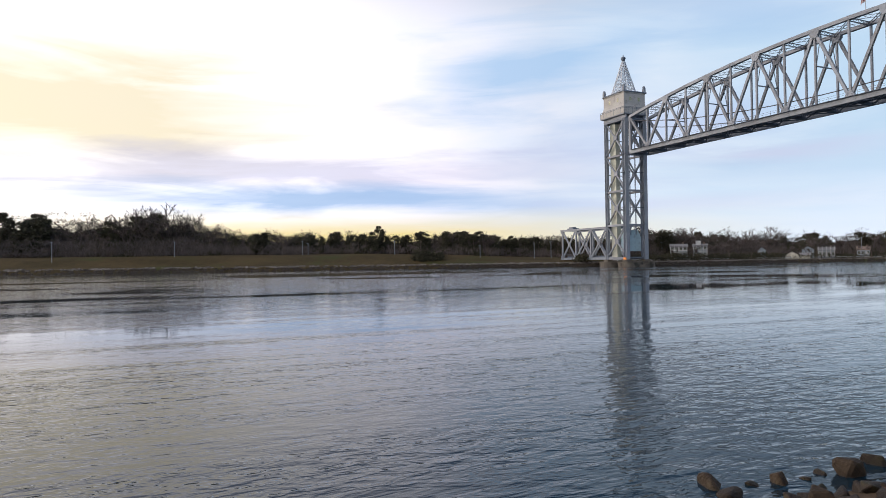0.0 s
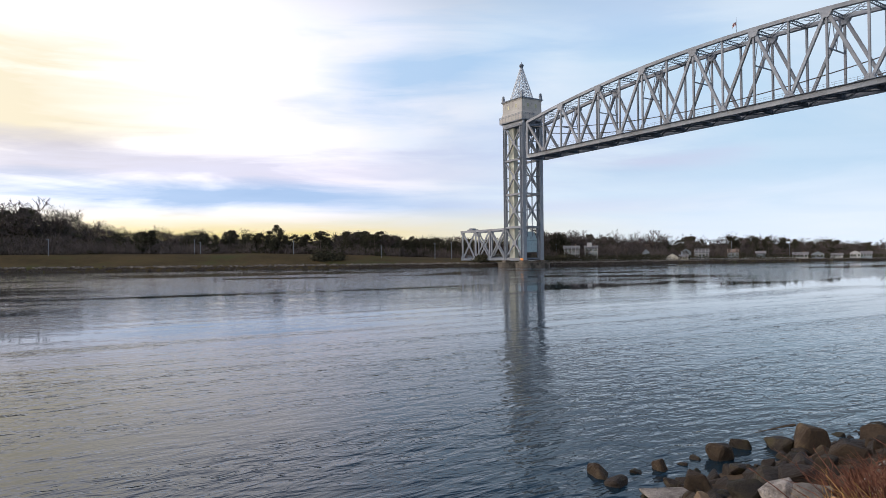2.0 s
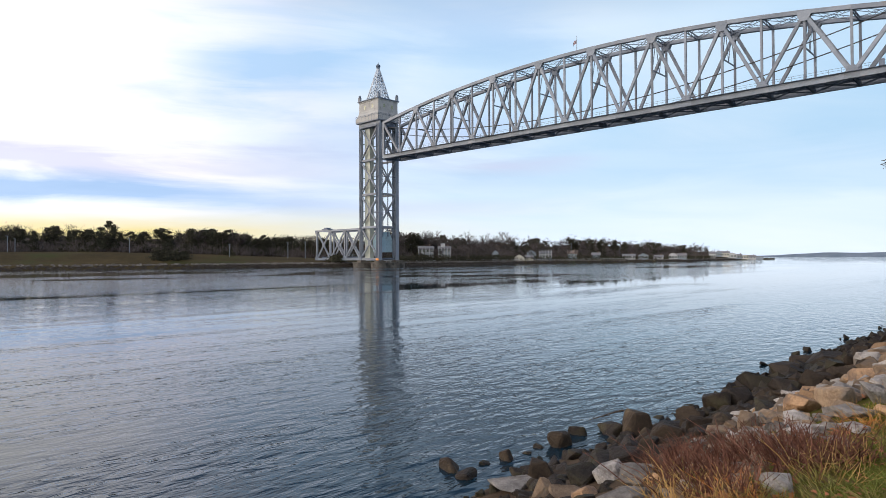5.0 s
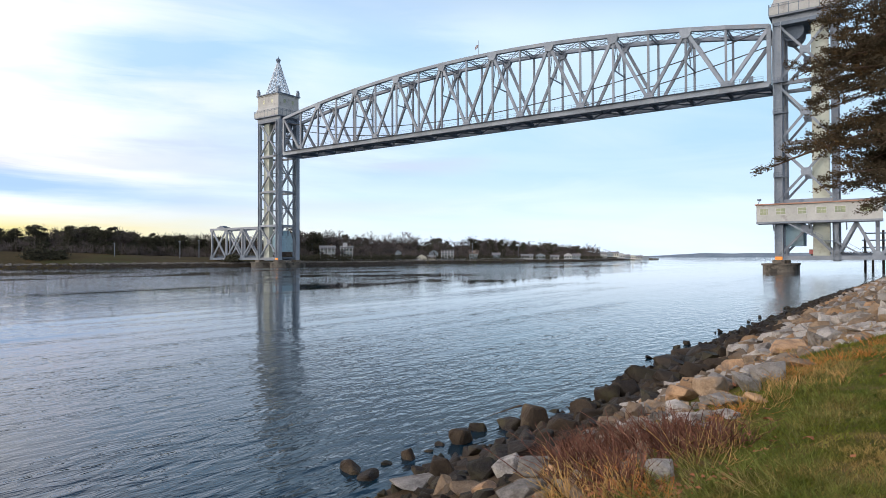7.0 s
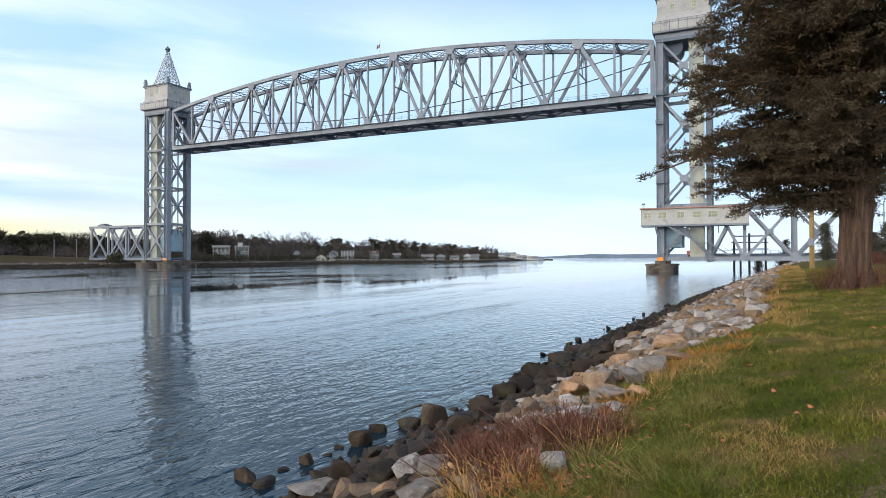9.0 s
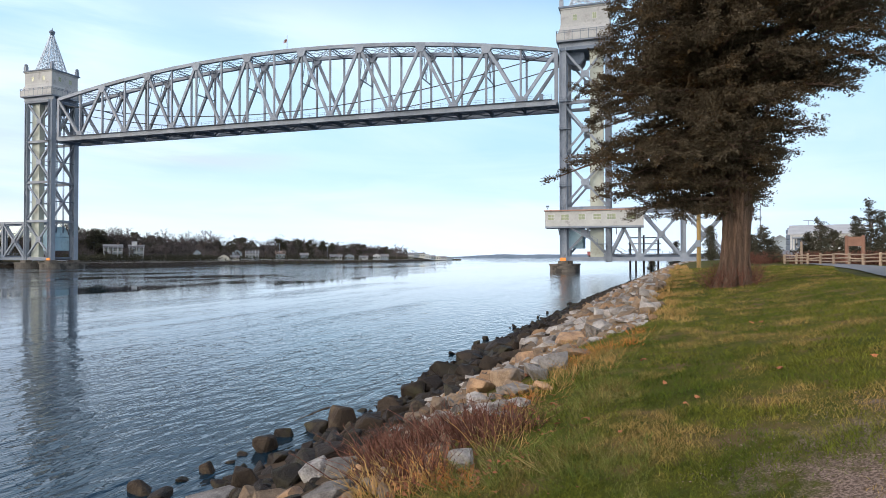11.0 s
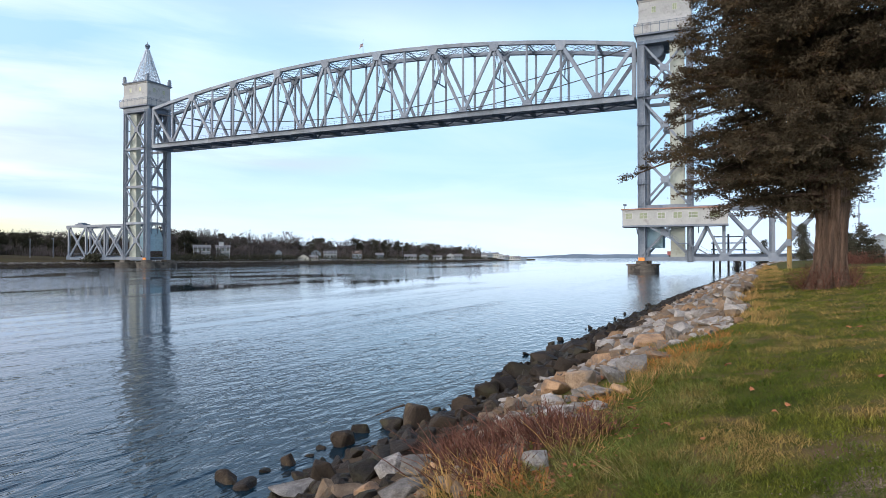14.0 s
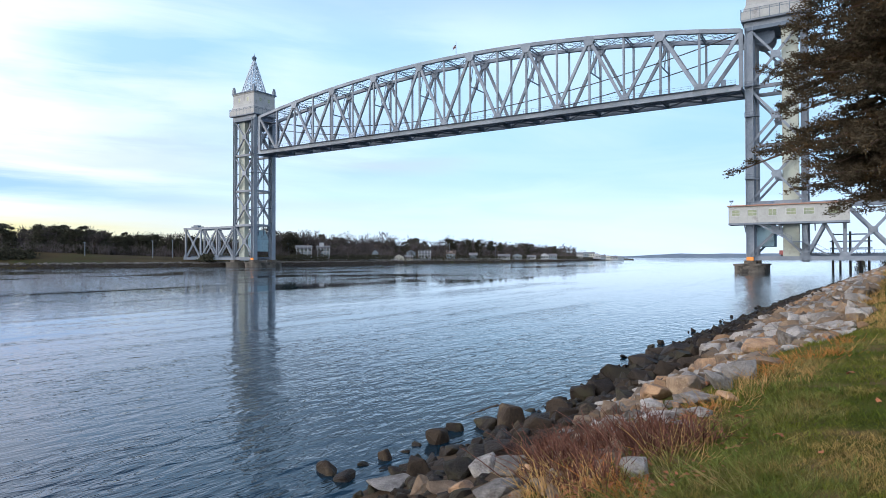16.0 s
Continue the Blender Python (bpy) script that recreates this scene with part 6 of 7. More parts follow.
def tufts():
    rnd = random.Random(31)
    red = ((3.93, 4.19), (3.95, 4.41), (2.83, 5.04), (3.72, 4.81), (2.84, 5.32), (3.62, 5.13), (3.42, 5.44), (3.37, 5.59), (3.36, 5.78), (2.96, 6.08), (3.12, 6.18), (2.82, 4.86), (2.29, 5.38), (2.01, 5.82), (2.72, 5.92), (3.3, 4.7), (3.2, 5.0))
    gold = ((2.13, 5.06), (2.21, 5.14), (2.45, 5.16), (1.86, 5.5), (2.54, 5.33), (1.75, 5.75), (1.79, 5.88), (2.73, 4.77), (2.55, 6.14), (2.55, 6.27), (3.0, 6.35), (4.16, 6.18), (4.39, 6.23), (4.79, 6.43), (2.0, 5.3))
    rust = ((6.43, 6.46), (7.0, 6.49), (4.25, 6.09), (7.64, 7.04), (7.34, 6.8), (2.1, 5.87), (1.78, 6.13), (6.07, 6.37), (9.0, 7.1))
    green = ((2.43, 6.75), (2.55, 6.83), (2.25, 6.95), (2.37, 7.05), (2.19, 6.68), (1.96, 6.59), (1.75, 6.51), (1.68, 6.39), (2.07, 6.33), (1.74, 7.19), (1.62, 6.23), (1.82, 6.97), (3.2, 6.9), (3.9, 7.0), (4.6, 6.9))
    for spots, name, material, words, category, group, shape in (
            (red, "bare_shrub", TWIG, "low leafless shrub of red-brown twigs among the stones", "shrub", "red shrubs", (72, 0.14, 0.10, 0.32, 0.15, 0.0062, 2)),
            (gold, "dry_grass_clump", STRAW, "tall clump of dry straw-coloured grass stems", "grass", "dry grass clumps", (24, 0.12, 0.10, 0.28, 0.12, 0.0034, 1)),
            (rust, "rust_grass_clump", RUST_GRASS, "small rust-orange grass tuft at the edge of the stones", "grass", "rust grass tufts", (55, 0.14, 0.04, 0.13, 0.09, 0.0036, 1)),
            (green, "green_grass_clump", BLADE_TALL, "long green grass tuft arching over the bank edge", "grass", "green grass tufts", (120, 0.16, 0.05, 0.15, 0.13, 0.0019, 0))):
        for u, v in spots:
            x, y = bank(u, v)
            t = thing(name, Matrix.Translation((x, y, bank_height(u, v))), words, category, group)
            far = 1 + max(0.0, math.hypot(x, y) - 9) * 0.05
            count, spread, low, high, lean, thick, forks = shape
            tagged(mesh_object("brushwood", stems(rnd, count, spread * far, low * min(far, 1.4), high * min(far, 1.4), lean, thick * far, forks), material, t), kind="stuff")


tufts()


def gravel_patch():
    rnd = random.Random(33)
    verts, faces = [], []
    n = 0
    while n < 12000:
        u, v = bank_uv(rnd.gauss(4.4, 1.7), rnd.gauss(0.3, 1.1))
        if gravelly(u, v) < 0.42 + rnd.uniform(-0.3, 0.2):
            n += 0.2
            continue
        x, y = bank(u, v)
        if math.hypot(x, y) < 1.2:
            n += 0.2
            continue
        z = bank_height(u, v)
        r = rnd.uniform(0.003, 0.009) if rnd.random() < 0.985 else rnd.uniform(0.012, 0.022)
        k = len(verts)
        for dx, dy, dz in ((1, 0, 0), (0, 1, 0), (-1, 0.1, 0), (0, -1, 0), (0.1, 0.1, 0.7)):
            verts.append((x + dx * r * rnd.uniform(0.7, 1.3), y + dy * r * rnd.uniform(0.7, 1.3), z + dz * r))
        faces += [(k, k + 1, k + 4), (k + 1, k + 2, k + 4), (k + 2, k + 3, k + 4), (k + 3, k, k + 4)]
        n += 1
    tagged(mesh_object("gravel", lists_mesh("gravel", verts, faces), GRAVEL), "scattered sandy gravel in the worn turf", "gravel", kind="stuff")


gravel_patch()


def fallen_leaves():
    rnd = random.Random(34)
    for n in range(16):
        p = polar(rnd.uniform(45, 85), rnd.uniform(4.5, 12))
        u, v = bank_uv(p.x, p.y)
        if v < edge(u) - 0.6:
            continue
        bm = bmesh.new()
        r = rnd.uniform(0.03, 0.05)
        ring = []
        for i in range(12):
            a = i / 12 * 2 * math.pi
            rr = r * (1.0 if i % 2 else 0.62) * (0.75 + 0.25 * abs(math.cos(a)))
            ring.append(bm.verts.new((math.cos(a) * rr * 1.3, math.sin(a) * rr, 0.012 * math.sin(a * 2))))
        mid = bm.verts.new((0, 0, 0.018))
        for i in range(12):
            bm.faces.new((mid, ring[i], ring[(i + 1) % 12]))
        ob = part("fallen_leaf", bm, LEAF)
        ob.matrix_world = pose(p.x, p.y, bank_height(u, v) + 0.035, rnd.uniform(-20, 20), rnd.uniform(-20, 20), rnd.uniform(0, 360))
        tagged(ob, "curled rust-brown fallen leaf on the grass", "leaf", "fallen leaves")


fallen_leaves()


def leaf_litter():
    """Rust-brown dead leaves caught between the twigs and the stones."""
    rnd = random.Random(36)
    verts, faces = [], []
    for n in range(2600):
        u, v = rnd.gauss(2.6, 0.75), rnd.gauss(5.55, 0.45)
        if noise.noise(Vector((u * 2.2, v * 2.2, 8))) < -0.05:
            continue
        x, y = bank(u, v)
        z = bank_height(u, v) + rnd.uniform(0.01, 0.06)
        r, a = rnd.uniform(0.012, 0.03), rnd.uniform(0, 6.28)
        k = len(verts)
        for i, (f, g) in enumerate(((1.4, 0), (0.2, 0.7), (-1.2, 0.1), (0.1, -0.7))):
            dx, dy = r * (f * math.cos(a) - g * math.sin(a)), r * (f * math.sin(a) + g * math.cos(a))
            verts.append((x + dx, y + dy, z + rnd.uniform(-0.4, 0.8) * r))
        faces.append((k, k + 1, k + 2, k + 3))
    tagged(mesh_object("leaf_litter", lists_mesh("leaf_litter", verts, faces), LEAF), "rust-brown dead leaves caught among twigs and stones", "leaves", kind="stuff")


leaf_litter()


# ---- path, fence and what stands behind the lawn ----
def bike_path():
    """An asphalt path that comes past the lawn, bends away behind it and climbs to the sheds."""
    stops = [polar(a, far) for a, far in ((118, 20), (105, 15.5), (94, 16.5), (87.5, 23), (83.6, 38), (81.0, 54), (79.2, 70), (77.9, 86), (77.0, 104), (76.6, 122))]
    line = []
    for i in range(len(stops) - 1):
        p0, p1, p2, p3 = stops[max(i - 1, 0)], stops[i], stops[i + 1], stops[min(i + 2, len(stops) - 1)]
        for k in range(10):
            f = k / 10
            line.append(0.5 * (2 * p1 + (p2 - p0) * f + (2 * p0 - 5 * p1 + 4 * p2 - p3) * f * f + (3 * p1 - p0 - 3 * p2 + p3) * f ** 3))
    verts, faces = [], []
    for i, c in enumerate(line):
        d = (line[min(i + 1, len(line) - 1)] - line[max(i - 1, 0)]).normalized()
        for w in (-1.5, -0.5, 0.5, 1.5):
            q = c + Vector((d.y, -d.x, 0)) * w
            verts.append((q.x, q.y, ground_at(q) + 0.05))
    for i in range(len(line) - 1):
        for k in range(3):
            a = i * 4 + k
            faces.append((a, a + 1, a + 5, a + 4))
    tagged(mesh_object("path", lists_mesh("path", verts, faces), ASPHALT, smooth=True), "grey asphalt path behind the lawn", "path", kind="structure")


bike_path()


def post_at(parent, p, h, r, name="post", material=None, sides=9):
    verts, faces = [], []
    tube(verts, faces, [Vector((p[0], p[1], p[2] - 0.3)), Vector((p[0], p[1], p[2] + h * 0.97)), Vector((p[0], p[1], p[2] + h))], [r, r * 0.97, r * 0.75], sides)
    k = len(verts)
    faces.append(tuple(range(k - sides, k)))
    return mesh_object(name, lists_mesh(name, verts, faces), material or RAIL, parent)


def rail_fence():
    rnd = random.Random(41)
    t = thing("split_rail_fence", Matrix.Identity(4), "low weathered wooden rail fence beside the path", "fence")
    last = None
    a, b = polar(77.1, 66), polar(93.0, 44)
    for i in range(15):
        p = a.lerp(b, i / 14) + Vector((rnd.gauss(0, 0.05), rnd.gauss(0, 0.05), 0))
        p.z = ground_at(p)
        post_at(t, p, 0.92 + rnd.uniform(-0.06, 0.08), 0.10)
        if last:
            for h in (0.30, 0.55, 0.78):
                verts, faces = [], []
                q, r = last + Vector((0, 0, h + rnd.gauss(0, 0.04))), p + Vector((0, 0, h + rnd.gauss(0, 0.04)))
                e = (r - q).normalized() * 0.15
                tube(verts, faces, [q - e, q.lerp(r, 0.5) + Vector((0, 0, rnd.gauss(0, 0.02))), r + e], [0.045, 0.06, 0.045], 6)
                mesh_object("rail", lists_mesh("rail", verts, faces), RAIL, t)
        last = p


rail_fence()


def facing(heading, far, z):
    """A pose that looks back at the camera's foot: x to the right, y away."""
    p = polar(heading, far)
    return pose(p.x, p.y, z, 0, 0, -heading)


def set_down(heading, far):
    """facing(), with its height taken from the ground."""
    return facing(heading, far, ground_at(polar(heading, far)))


def notice_board():
    t = thing("notice_board", set_down(81.75, 60), "brown timber notice board on two posts", "sign")
    for x in (-0.5, 0.62):
        post_at(t, (x, 0, 0), 2.35, 0.14, material=BROWN)
    part("board", boxed(-0.40, 0.54, -0.08, 0.05, 1.5, 2.25, 0.02), BROWN, t)
    u = thing("wooden_post", set_down(78.25, 64), "plain wooden post beside the fence", "post")
    post_at(u, (0, 0, 0), 2.0, 0.10)


notice_board()


def utility_pole():
    t = thing("utility_pole", facing(70.68, 50, 2.92), "yellow-brown wooden utility pole beside the cedar", "pole")
    verts, faces = [], []
    tube(verts, faces, [Vector((0, 0, -0.5)), Vector((0, 0, 5)), Vector((0, 0, 10.5))], [0.16, 0.14, 0.12], 14)
    mesh_object("pole", lists_mesh("pole", verts, faces), POST, t)
    part("cross_arm", boxed(-1.1, 1.1, -0.3, -0.18, 9.6, 9.75, 0.02), POST, t)
    part("meter_box", boxed(-0.22, 0.12, -0.36, -0.16, 1.4, 1.9, 0.03), STEEL, t)


utility_pole()


def house(name, heading, far, z, wide, deep, walls, roof_rise, wall_mat, roof_mat, label, storeys=2, cols=4, gable="side", turn=0.0, porch=False, category="house", chimney=True):
    """A house with gabled roof, windows and chimney; gable 'front': the gable faces the camera."""
    t = thing(name, facing(heading, far, z) @ Matrix.Rotation(radians(turn), 4, "Z"), label, category)
    w, d = wide / 2, deep / 2
    bm = bmesh.new()
    base = [bm.verts.new(c) for c in ((-w, -d, -0.5), (w, -d, -0.5), (w, d, -0.5), (-w, d, -0.5))]
    top = [bm.verts.new((v.co.x, v.co.y, walls)) for v in base]
    for k in range(4):
        bm.faces.new((base[k], base[(k + 1) % 4], top[(k + 1) % 4], top[k]))
    if gable == "side":
        r0, r1 = bm.verts.new((-w, 0, walls + roof_rise)), bm.verts.new((w, 0, walls + roof_rise))
        bm.faces.new((top[0], top[3], r0))
        bm.faces.new((top[2], top[1], r1))
    else:
        r0, r1 = bm.verts.new((0, -d, walls + roof_rise)), bm.verts.new((0, d, walls + roof_rise))
        bm.faces.new((top[1], top[0], r0))
        bm.faces.new((top[3], top[2], r1))
    bmesh.ops.recalc_face_normals(bm, faces=bm.faces[:])
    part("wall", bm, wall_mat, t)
    over = 0.35
    for side in (-1, 1):
        bm = bmesh.new()
        if gable == "side":
            drop = roof_rise * over / d
            q = ((-w - over, side * (d + over), walls - drop), (w + over, side * (d + over), walls - drop), (w + over, 0, walls + roof_rise + 0.02), (-w - over, 0, walls + roof_rise + 0.02))
        else:
            drop = roof_rise * over / w
            q = ((side * (w + over), -d - over, walls - drop), (side * (w + over), d + over, walls - drop), (0, d + over, walls + roof_rise + 0.02), (0, -d - over, walls + roof_rise + 0.02))
        lo = [bm.verts.new(c) for c in q]
        hi = [bm.verts.new((c[0], c[1], c[2] + 0.18)) for c in q]
        bm.faces.new(lo)
        bm.faces.new(hi)
        for k in range(4):
            bm.faces.new((lo[k], lo[(k + 1) % 4], hi[(k + 1) % 4], hi[k]))
        bmesh.ops.recalc_face_normals(bm, faces=bm.faces[:])
        part("roof", bm, roof_mat, t)
    for f in range(storeys):
        z0 = 0.9 + f * 2.8
        if z0 + 1.4 > walls:
            continue
        for c in range(cols):
            x = -w + wide * (c + 0.5) / cols
            panes(t, x, -d, z0, min(1.3, wide / cols * 0.55), 1.5, -1, cols=2, rows=2)
    if gable == "side" and chimney:
        part("chimney", boxed(w * 0.4, w * 0.4 + 0.8, -0.4, 0.4, walls + roof_rise * 0.5, walls + roof_rise + 1.0, 0.03), ROOF_BROWN, t)
    if porch:
        for f in range(storeys):
            z0 = f * 2.8
            part("porch_floor", boxed(-w, w, -d - 2.2, -d, z0 + 0.1, z0 + 0.3), WHITE, t)
            for k in range(5):
                x = -w + 0.15 + (wide - 0.3) * k / 4
                part("porch_post", boxed(x - 0.1, x + 0.1, -d - 2.1, -d - 1.9, z0 + 0.3, z0 + 2.9), WHITE, t)
            part("porch_rail", boxed(-w, w, -d - 2.05, -d - 1.97, z0 + 0.9, z0 + 1.1), WHITE, t)
        part("porch_roof", boxed(-w - 0.2, w + 0.2, -d - 2.4, -d, storeys * 2.8, storeys * 2.8 + 0.22), roof_mat, t)
    return t


# Grey-blue walls also carry the porch shade in their colour; posts stay white
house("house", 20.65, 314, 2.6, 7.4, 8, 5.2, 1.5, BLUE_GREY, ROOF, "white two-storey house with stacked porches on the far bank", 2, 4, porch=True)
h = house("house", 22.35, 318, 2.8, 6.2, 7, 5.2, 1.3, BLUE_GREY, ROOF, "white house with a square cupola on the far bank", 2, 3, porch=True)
part("cupola", boxed(-1.9, 0.3, -1.2, 1.2, 5.6, 8.0, 0.05), WHITE, h)
part("cupola_roof", boxed(-2.2, 0.6, -1.5, 1.5, 8.0, 8.3, 0.05), ROOF, h)
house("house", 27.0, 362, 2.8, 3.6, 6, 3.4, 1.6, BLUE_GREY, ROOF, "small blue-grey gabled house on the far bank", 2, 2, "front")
house("barn", 29.15, 368, 1.6, 6.0, 8, 2.1, 1.5, CREAM, ROOF, "low cream barn with a gabled front by the far water", 1, 2, "front", category="barn")
house("shed", 30.05, 370, 1.6, 4.4, 5, 2.0, 1.0, CREAM, ROOF, "cream shed beside the far barn", 1, 2, category="shed", chimney=False)
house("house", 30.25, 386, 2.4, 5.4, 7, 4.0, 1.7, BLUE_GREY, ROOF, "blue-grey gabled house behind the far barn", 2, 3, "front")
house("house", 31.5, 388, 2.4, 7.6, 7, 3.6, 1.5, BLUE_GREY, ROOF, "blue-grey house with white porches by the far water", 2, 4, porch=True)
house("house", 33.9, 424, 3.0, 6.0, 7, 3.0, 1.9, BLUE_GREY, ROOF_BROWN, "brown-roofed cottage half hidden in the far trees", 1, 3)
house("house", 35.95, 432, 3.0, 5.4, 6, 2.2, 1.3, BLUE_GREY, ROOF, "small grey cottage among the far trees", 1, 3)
house("house", 38.75, 458, 1.7, 8.6, 7, 2.4, 1.5, WHITE, ROOF, "white bungalow by the far water", 1, 4)
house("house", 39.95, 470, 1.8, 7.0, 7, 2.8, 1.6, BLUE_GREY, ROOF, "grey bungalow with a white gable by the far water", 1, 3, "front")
house("house", 41.2, 486, 1.6, 7.0, 7, 2.0, 1.3, WHITE, ROOF, "low white cottage by the far water", 1, 3)
house("house", 42.4, 498, 1.9, 6.0, 8, 3.2, 1.6, WHITE, ROOF_BROWN, "white gabled house near the far point", 1, 3, "front")
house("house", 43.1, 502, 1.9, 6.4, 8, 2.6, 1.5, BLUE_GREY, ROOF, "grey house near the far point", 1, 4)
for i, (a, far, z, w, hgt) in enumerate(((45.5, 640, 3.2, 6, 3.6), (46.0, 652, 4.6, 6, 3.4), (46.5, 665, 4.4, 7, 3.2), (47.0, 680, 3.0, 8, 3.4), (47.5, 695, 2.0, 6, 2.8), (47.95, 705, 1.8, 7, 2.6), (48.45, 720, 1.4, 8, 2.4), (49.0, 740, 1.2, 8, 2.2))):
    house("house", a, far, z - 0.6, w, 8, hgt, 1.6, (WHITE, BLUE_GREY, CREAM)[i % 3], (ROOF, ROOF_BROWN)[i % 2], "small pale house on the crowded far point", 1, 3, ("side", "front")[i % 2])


def point_hill():
    """Low rise under the houses of the far point."""
    verts, faces = [], []
    for i in range(15):
        a = 44.8 + i * 0.38
        far = 610 + i * 14
        lift = 5.6 * math.sin(math.pi * min(1, max(0, (i + 1) / 9))) if i < 8 else max(0.9, 1.9 - (i - 8) * 0.15)
        for dd, z in ((0, -0.5), (10, 1.2), (45, max(lift, 1.4)), (120, max(lift, 1.2)), (220, -0.5)):
            verts.append(polar(a, far + dd, z))
    for i in range(14):
        for j in range(4):
            faces.append((i * 5 + j, i * 5 + 5 + j, i * 5 + 6 + j, i * 5 + 1 + j))
    tagged(mesh_object("far_point", lists_mesh("far_point", verts, faces), FARGRASS, smooth=True), "low grassy rise under the far point houses", "ground", kind="structure")


point_hill()


def far_poles():
    for a, far, hgt in ((-32.0, 300, 9), (-23.2, 292, 9), (-12.62, 288, 9), (-12.15, 289, 8), (-4.4, 285, 8.5), (3.4, 280, 6), (8.3, 285, 7), (9.8, 290, 7.5), (19.3, 318, 8), (33.8, 395, 10), (38.0, 480, 9)):
        p = polar(a, far)
        t = thing("light_pole", Matrix.Translation((p.x, p.y, 3.0 if a > 12 else 4.2)), "thin pale light pole on the far bank", "pole", "far bank poles")
        post_at(t, (0, 0, -0.6), hgt, 0.13, material=STEEL, sides=7)
        part("lamp_head", boxed(-0.7, 0.3, -0.15, 0.15, hgt - 0.75, hgt - 0.55, 0.03), STEEL, t)


far_poles()


def far_guard_rail():
    t = thing("guard_rail", Matrix.Identity(4), "low white guard rail along the far shore road", "fence")
    last = None
    for i in range(56):
        k = 5.25 + i * 2.4 / 55
        q = far_point(k, 12.0)
        p = Vector((q.x, q.y, far_height(q.x, 12.0)))
        post_at(t, p, 0.85, 0.09, material=WHITE, sides=6)
        if last:
            part("rail", barred(last + Vector((0, 0, 0.7)), p + Vector((0, 0, 0.7)), 0.08, 0.32), WHITE, t)
        last = p


far_guard_rail()


def far_bushes():
    rnd = random.Random(61)
    for a, far, r, h in ((-2.0, 268, 5.2, 4.6), (-0.6, 270, 4.2, 4.2), (-20, 300, 5, 5), (-27, 310, 5, 5), (3.4, 290, 2.2, 4.0), (12.5, 268, 3, 2.0)):
        p = polar(a, far)
        t = thing("dark_bush", Matrix.Translation((p.x, p.y, 2.6)), "dense dark evergreen bush on the far bank", "bush", "far bank bushes")
        verts, faces = [], []
        for n in range(240):
            c = Vector((rnd.gauss(0, r * 0.4), rnd.gauss(0, r * 0.4), abs(rnd.gauss(0, h * 0.45))))
            leafy(verts, faces, c, 0.4, 6, rnd, 0.8, 0.8)
        mesh_object("foliage", lists_mesh("foliage", verts, faces), PINE, t)


far_bushes()


def wild_cedar(seed, high, wide, bareness):
    """A young ragged juniper: a leader with flat drooping boughs, some of them bare."""
    rnd = random.Random(seed)
    tv, tf, cv, cf = [], [], [], []
    tube(tv, tf, [Vector((0, 0, -0.3)), Vector((0.06 * high, 0, high * 0.5)), Vector((0, 0, high))], [high * 0.022, high * 0.014, 0.012], 6)
    z = 0.05 * high
    while z < high * 0.97:
        f = z / high
        for i in range(4):
            a = rnd.uniform(0, 2 * math.pi)
            length = wide * (1 - f) ** 0.85 * rnd.uniform(0.5, 1.15) + 0.12
            d = Vector((math.cos(a), math.sin(a), rnd.uniform(0.0, 0.5)))
            p = Vector((0.05 * high * math.sin(f * 3), 0, z))
            q = p + d * length
            tube(tv, tf, [p, p.lerp(q, 0.5) + Vector((0, 0, 0.06)), q], [0.035, 0.025, 0.01], 3)
            if rnd.random() < bareness:
                continue
            for k in range(max(2, int(length / 0.16))):
                c = p.lerp(q, rnd.uniform(0.25, 1.05)) + Vector((0, 0, rnd.uniform(-0.06, 0.08)))
                leafy(cv, cf, c, 0.13, 9, rnd, 0.45, 0.2, (0.16, 0.3))
        z += high * rnd.uniform(0.03, 0.05)
    leafy(cv, cf, Vector((0, 0, high)), 0.06, 8, rnd, 1.2, 0.2, (0.16, 0.3))
    return lists_mesh("trunk", tv, tf), lists_mesh("crown", cv, cf)


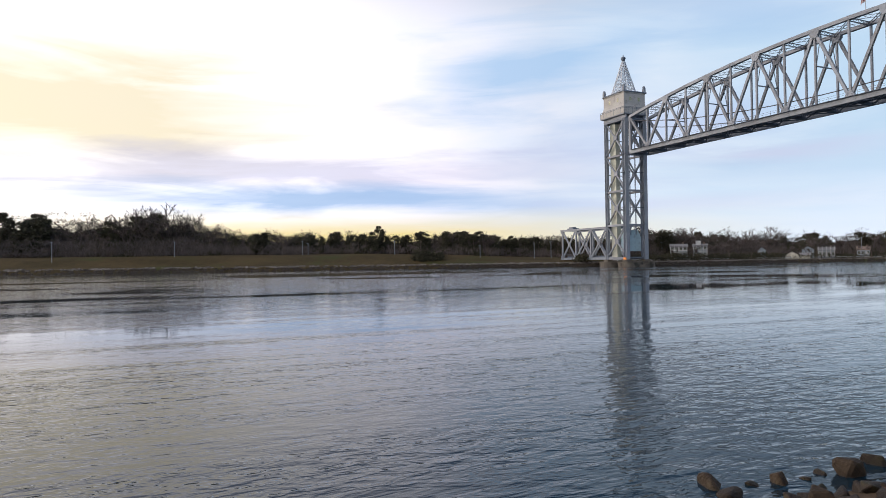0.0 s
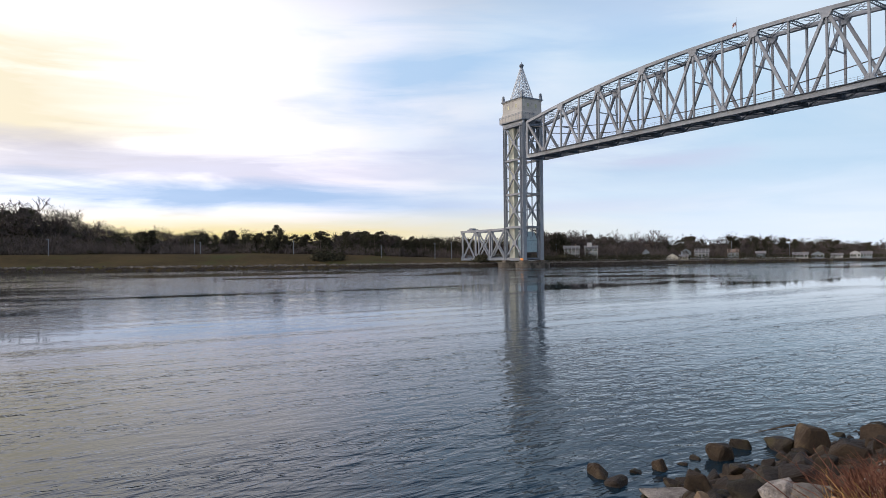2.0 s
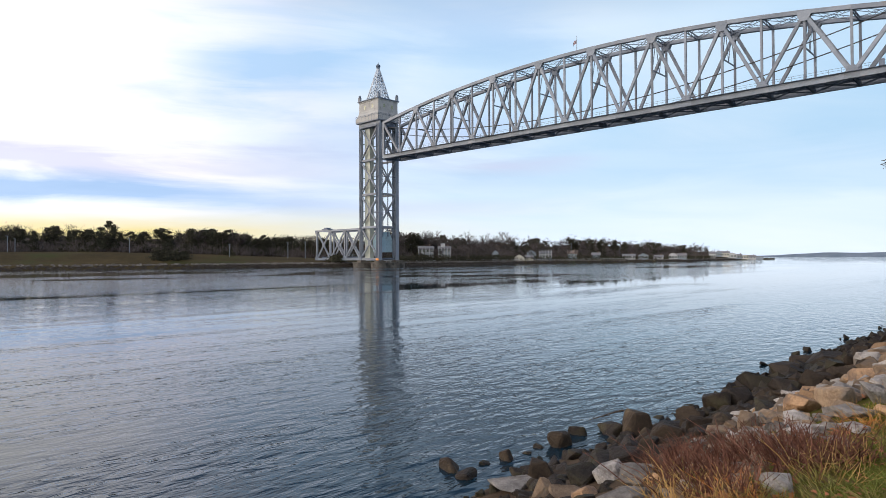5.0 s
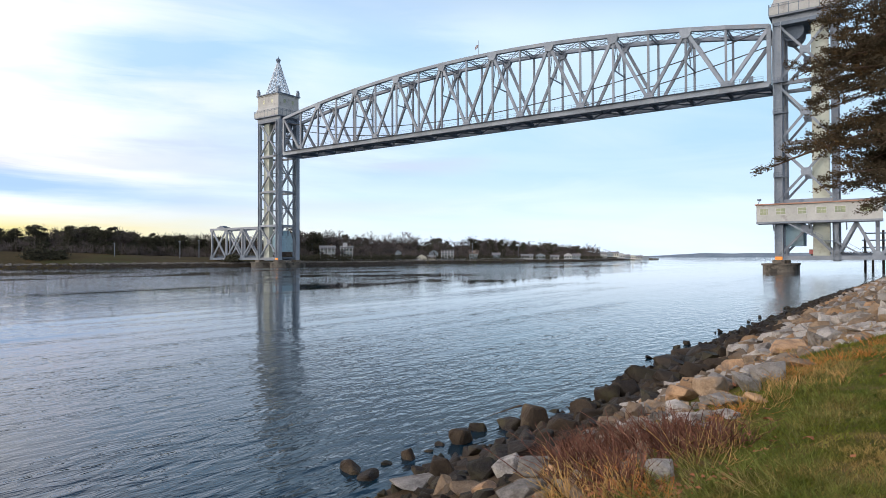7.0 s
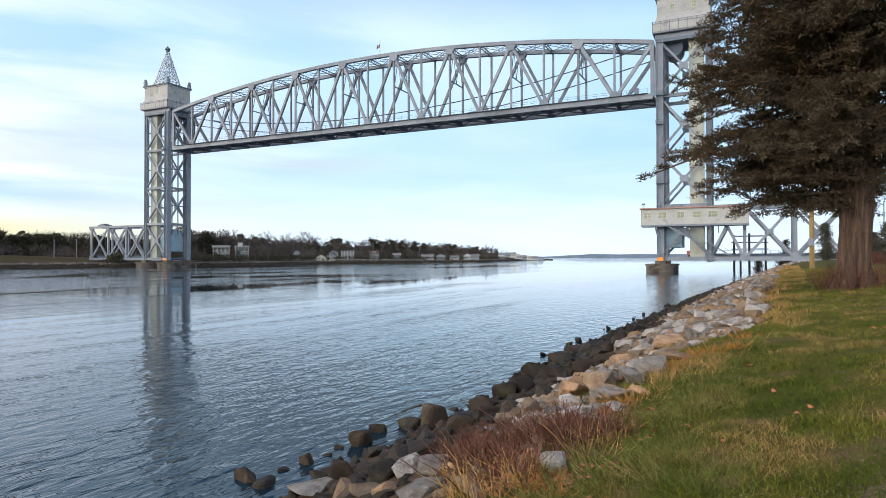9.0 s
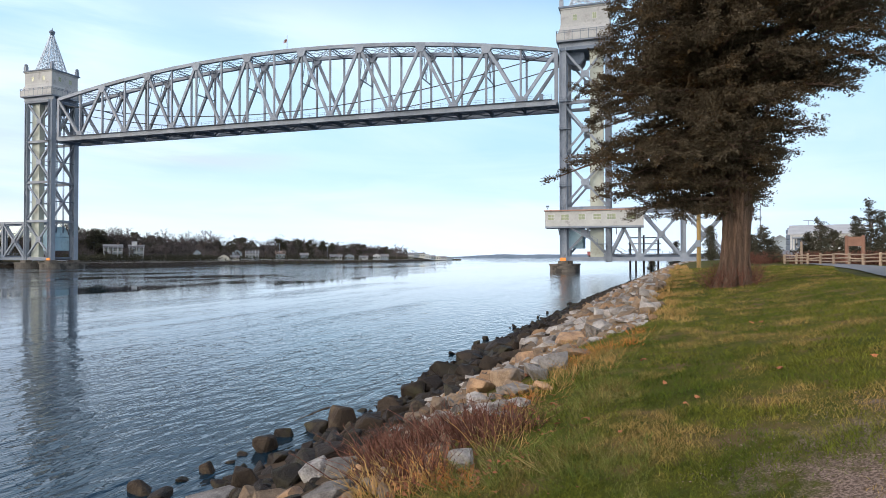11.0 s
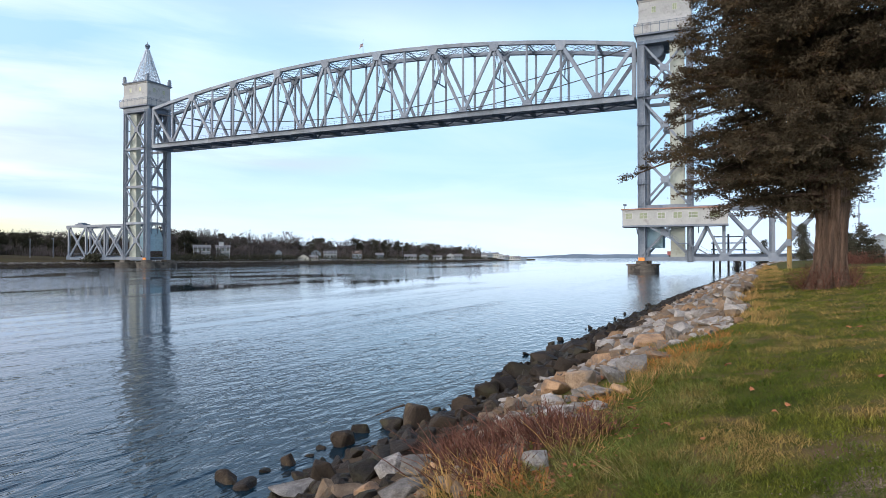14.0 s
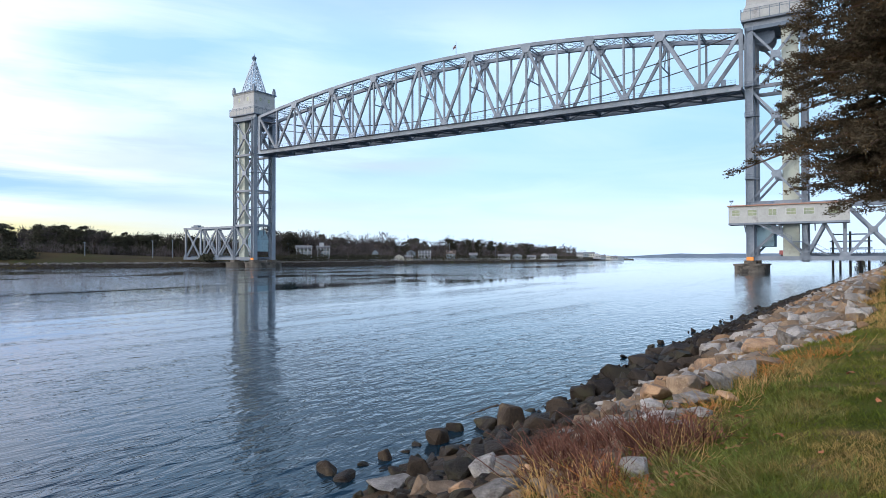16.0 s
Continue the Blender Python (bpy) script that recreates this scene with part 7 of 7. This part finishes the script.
def land_side():
    """Buildings, cedars and clutter behind the fence."""
    b = house("boathouse", 79.9, 118, 4.3, 9.6, 9, 2.9, 1.4, WHITE, ROOF_PALE, "white building with a pale grey roof behind the fence", 1, 3, category="building", chimney=False)
    part("awning", boxed(-4.4, 1.2, -5.6, -4.5, 2.2, 2.4, 0.03), STEEL, b, "grey metal awning")
    part("door", boxed(-4.2, -2.4, -4.56, -4.49, 0.2, 2.1, 0.02), STEEL_DARK, b, "dark grey sliding door")
    mast = bmesh.new()
    beam(mast, (-2.4, 0, 4.1), (-2.4, 0, 5.3), 0.09, 0.09)
    beam(mast, (-3.1, 0, 5.25), (-1.7, 0, 5.25), 0.07, 0.08)
    for x in (-3.0, -2.7, -2.1, -1.8):
        beam(mast, (x, -0.4, 5.29), (x, 0.4, 5.29), 0.06, 0.06)
    part("antenna", mast, STEEL, b, "thin roof antenna")
    house("shed", 76.75, 150, 4.3, 5.0, 8, 2.2, 1.5, BLUE_GREY, ROOF_PALE, "pale blue-grey shed behind a wire fence", 1, 2, "front", category="shed")
    t = thing("chimney_stack", set_down(77.35, 130), "dark steel stack beside the sheds", "stack")
    for k in range(4):
        part("drum", boxed(-0.42, 0.42, -0.4, 0.4, 0.2 + k * 0.95, 1.05 + k * 0.95, 0.12), STEEL_DARK, t)
    part("pipe", barred((0, 0, 0), (0, 0, 4.2), 0.3, 0.3), STEEL_DARK, t)
    rnd = random.Random(71)
    for i, (a, far, h, wide, bare) in enumerate(((75.45, 70, 3.7, 1.8, 0.1), (74.6, 74, 3.0, 1.7, 0.1), (79.35, 72, 4.4, 1.7, 0.35), (80.3, 70, 3.2, 1.9, 0.3), (78.6, 76, 3.0, 1.5, 0.3), (82.6, 74, 6.2, 1.7, 0.25), (81.8, 78, 4.6, 1.7, 0.15), (83.4, 70, 4.9, 1.6, 0.1), (84.3, 66, 5.2, 2.3, 0.0), (85.6, 64, 4.9, 2.4, 0.0), (87.6, 66, 5.4, 2.6, 0.0))):
        plant("juniper_tree", wild_cedar(200 + i, h, wide, bare), (PINE_BARK, PINE), set_down(a, far), "ragged dark juniper behind the path", "tree", "junipers behind the path")
    for i, (a, far, h, wide) in enumerate(((71.6, 150, 7.5, 3.0), (68.9, 190, 8.0, 3.0), (66.9, 205, 6.5, 2.6))):
        plant("fir_tree", pine_meshes(220 + i, h, wide, 0.05, 0.3, 16, 1.0, (0.2, 0.36)), (PINE_BARK, PINE), set_down(a, far), "dark fir tree beyond the bridge", "tree", "firs beyond the bridge")
    t = thing("wire_fence", set_down(76.6, 112), "grey wire fence with steel posts", "fence")
    for i in range(9):
        post_at(t, (-8 + i * 2.0, 0, 0), 2.2, 0.05, material=STEEL, sides=6)
    for z in (0.4, 1.3, 2.1):
        part("wire", barred((-8, 0, z), (8, 0, z), 0.03, 0.03), STEEL, t)
    t = thing("radio_mast", set_down(75.35, 140), "thin grey mast behind the shed", "mast")
    post_at(t, (0, 0, 0), 9.6, 0.10, material=STEEL, sides=6)
    for i, (a, far, wide) in enumerate(((74.6, 66, 1.8), (75.8, 72, 1.4), (78.6, 68, 1.8), (79.6, 68, 2.0), (81.0, 67, 2.2), (82.4, 66, 2.2), (83.8, 62, 2.2))):
        t = thing("brush_clump", set_down(a, far), "brown leafless brush behind the path", "shrub", "brush behind the path")
        verts, faces = [], []
        for n in range(300):
            p = Vector((rnd.gauss(0, wide * 0.5), rnd.gauss(0, 0.7), -0.1))
            e = p + Vector((rnd.gauss(0, 0.35), rnd.gauss(0, 0.3), rnd.uniform(0.4, 1.35)))
            tube(verts, faces, [p, e], [0.02, 0.008], 3)
            q = p.lerp(e, rnd.uniform(0.3, 0.8))
            tube(verts, faces, [q, q + Vector((rnd.gauss(0, 0.25), rnd.gauss(0, 0.2), rnd.uniform(0.0, 0.3)))], [0.012, 0.005], 3)
        mesh_object("brushwood", lists_mesh("brushwood", verts, faces), TWIG, t)


land_side()
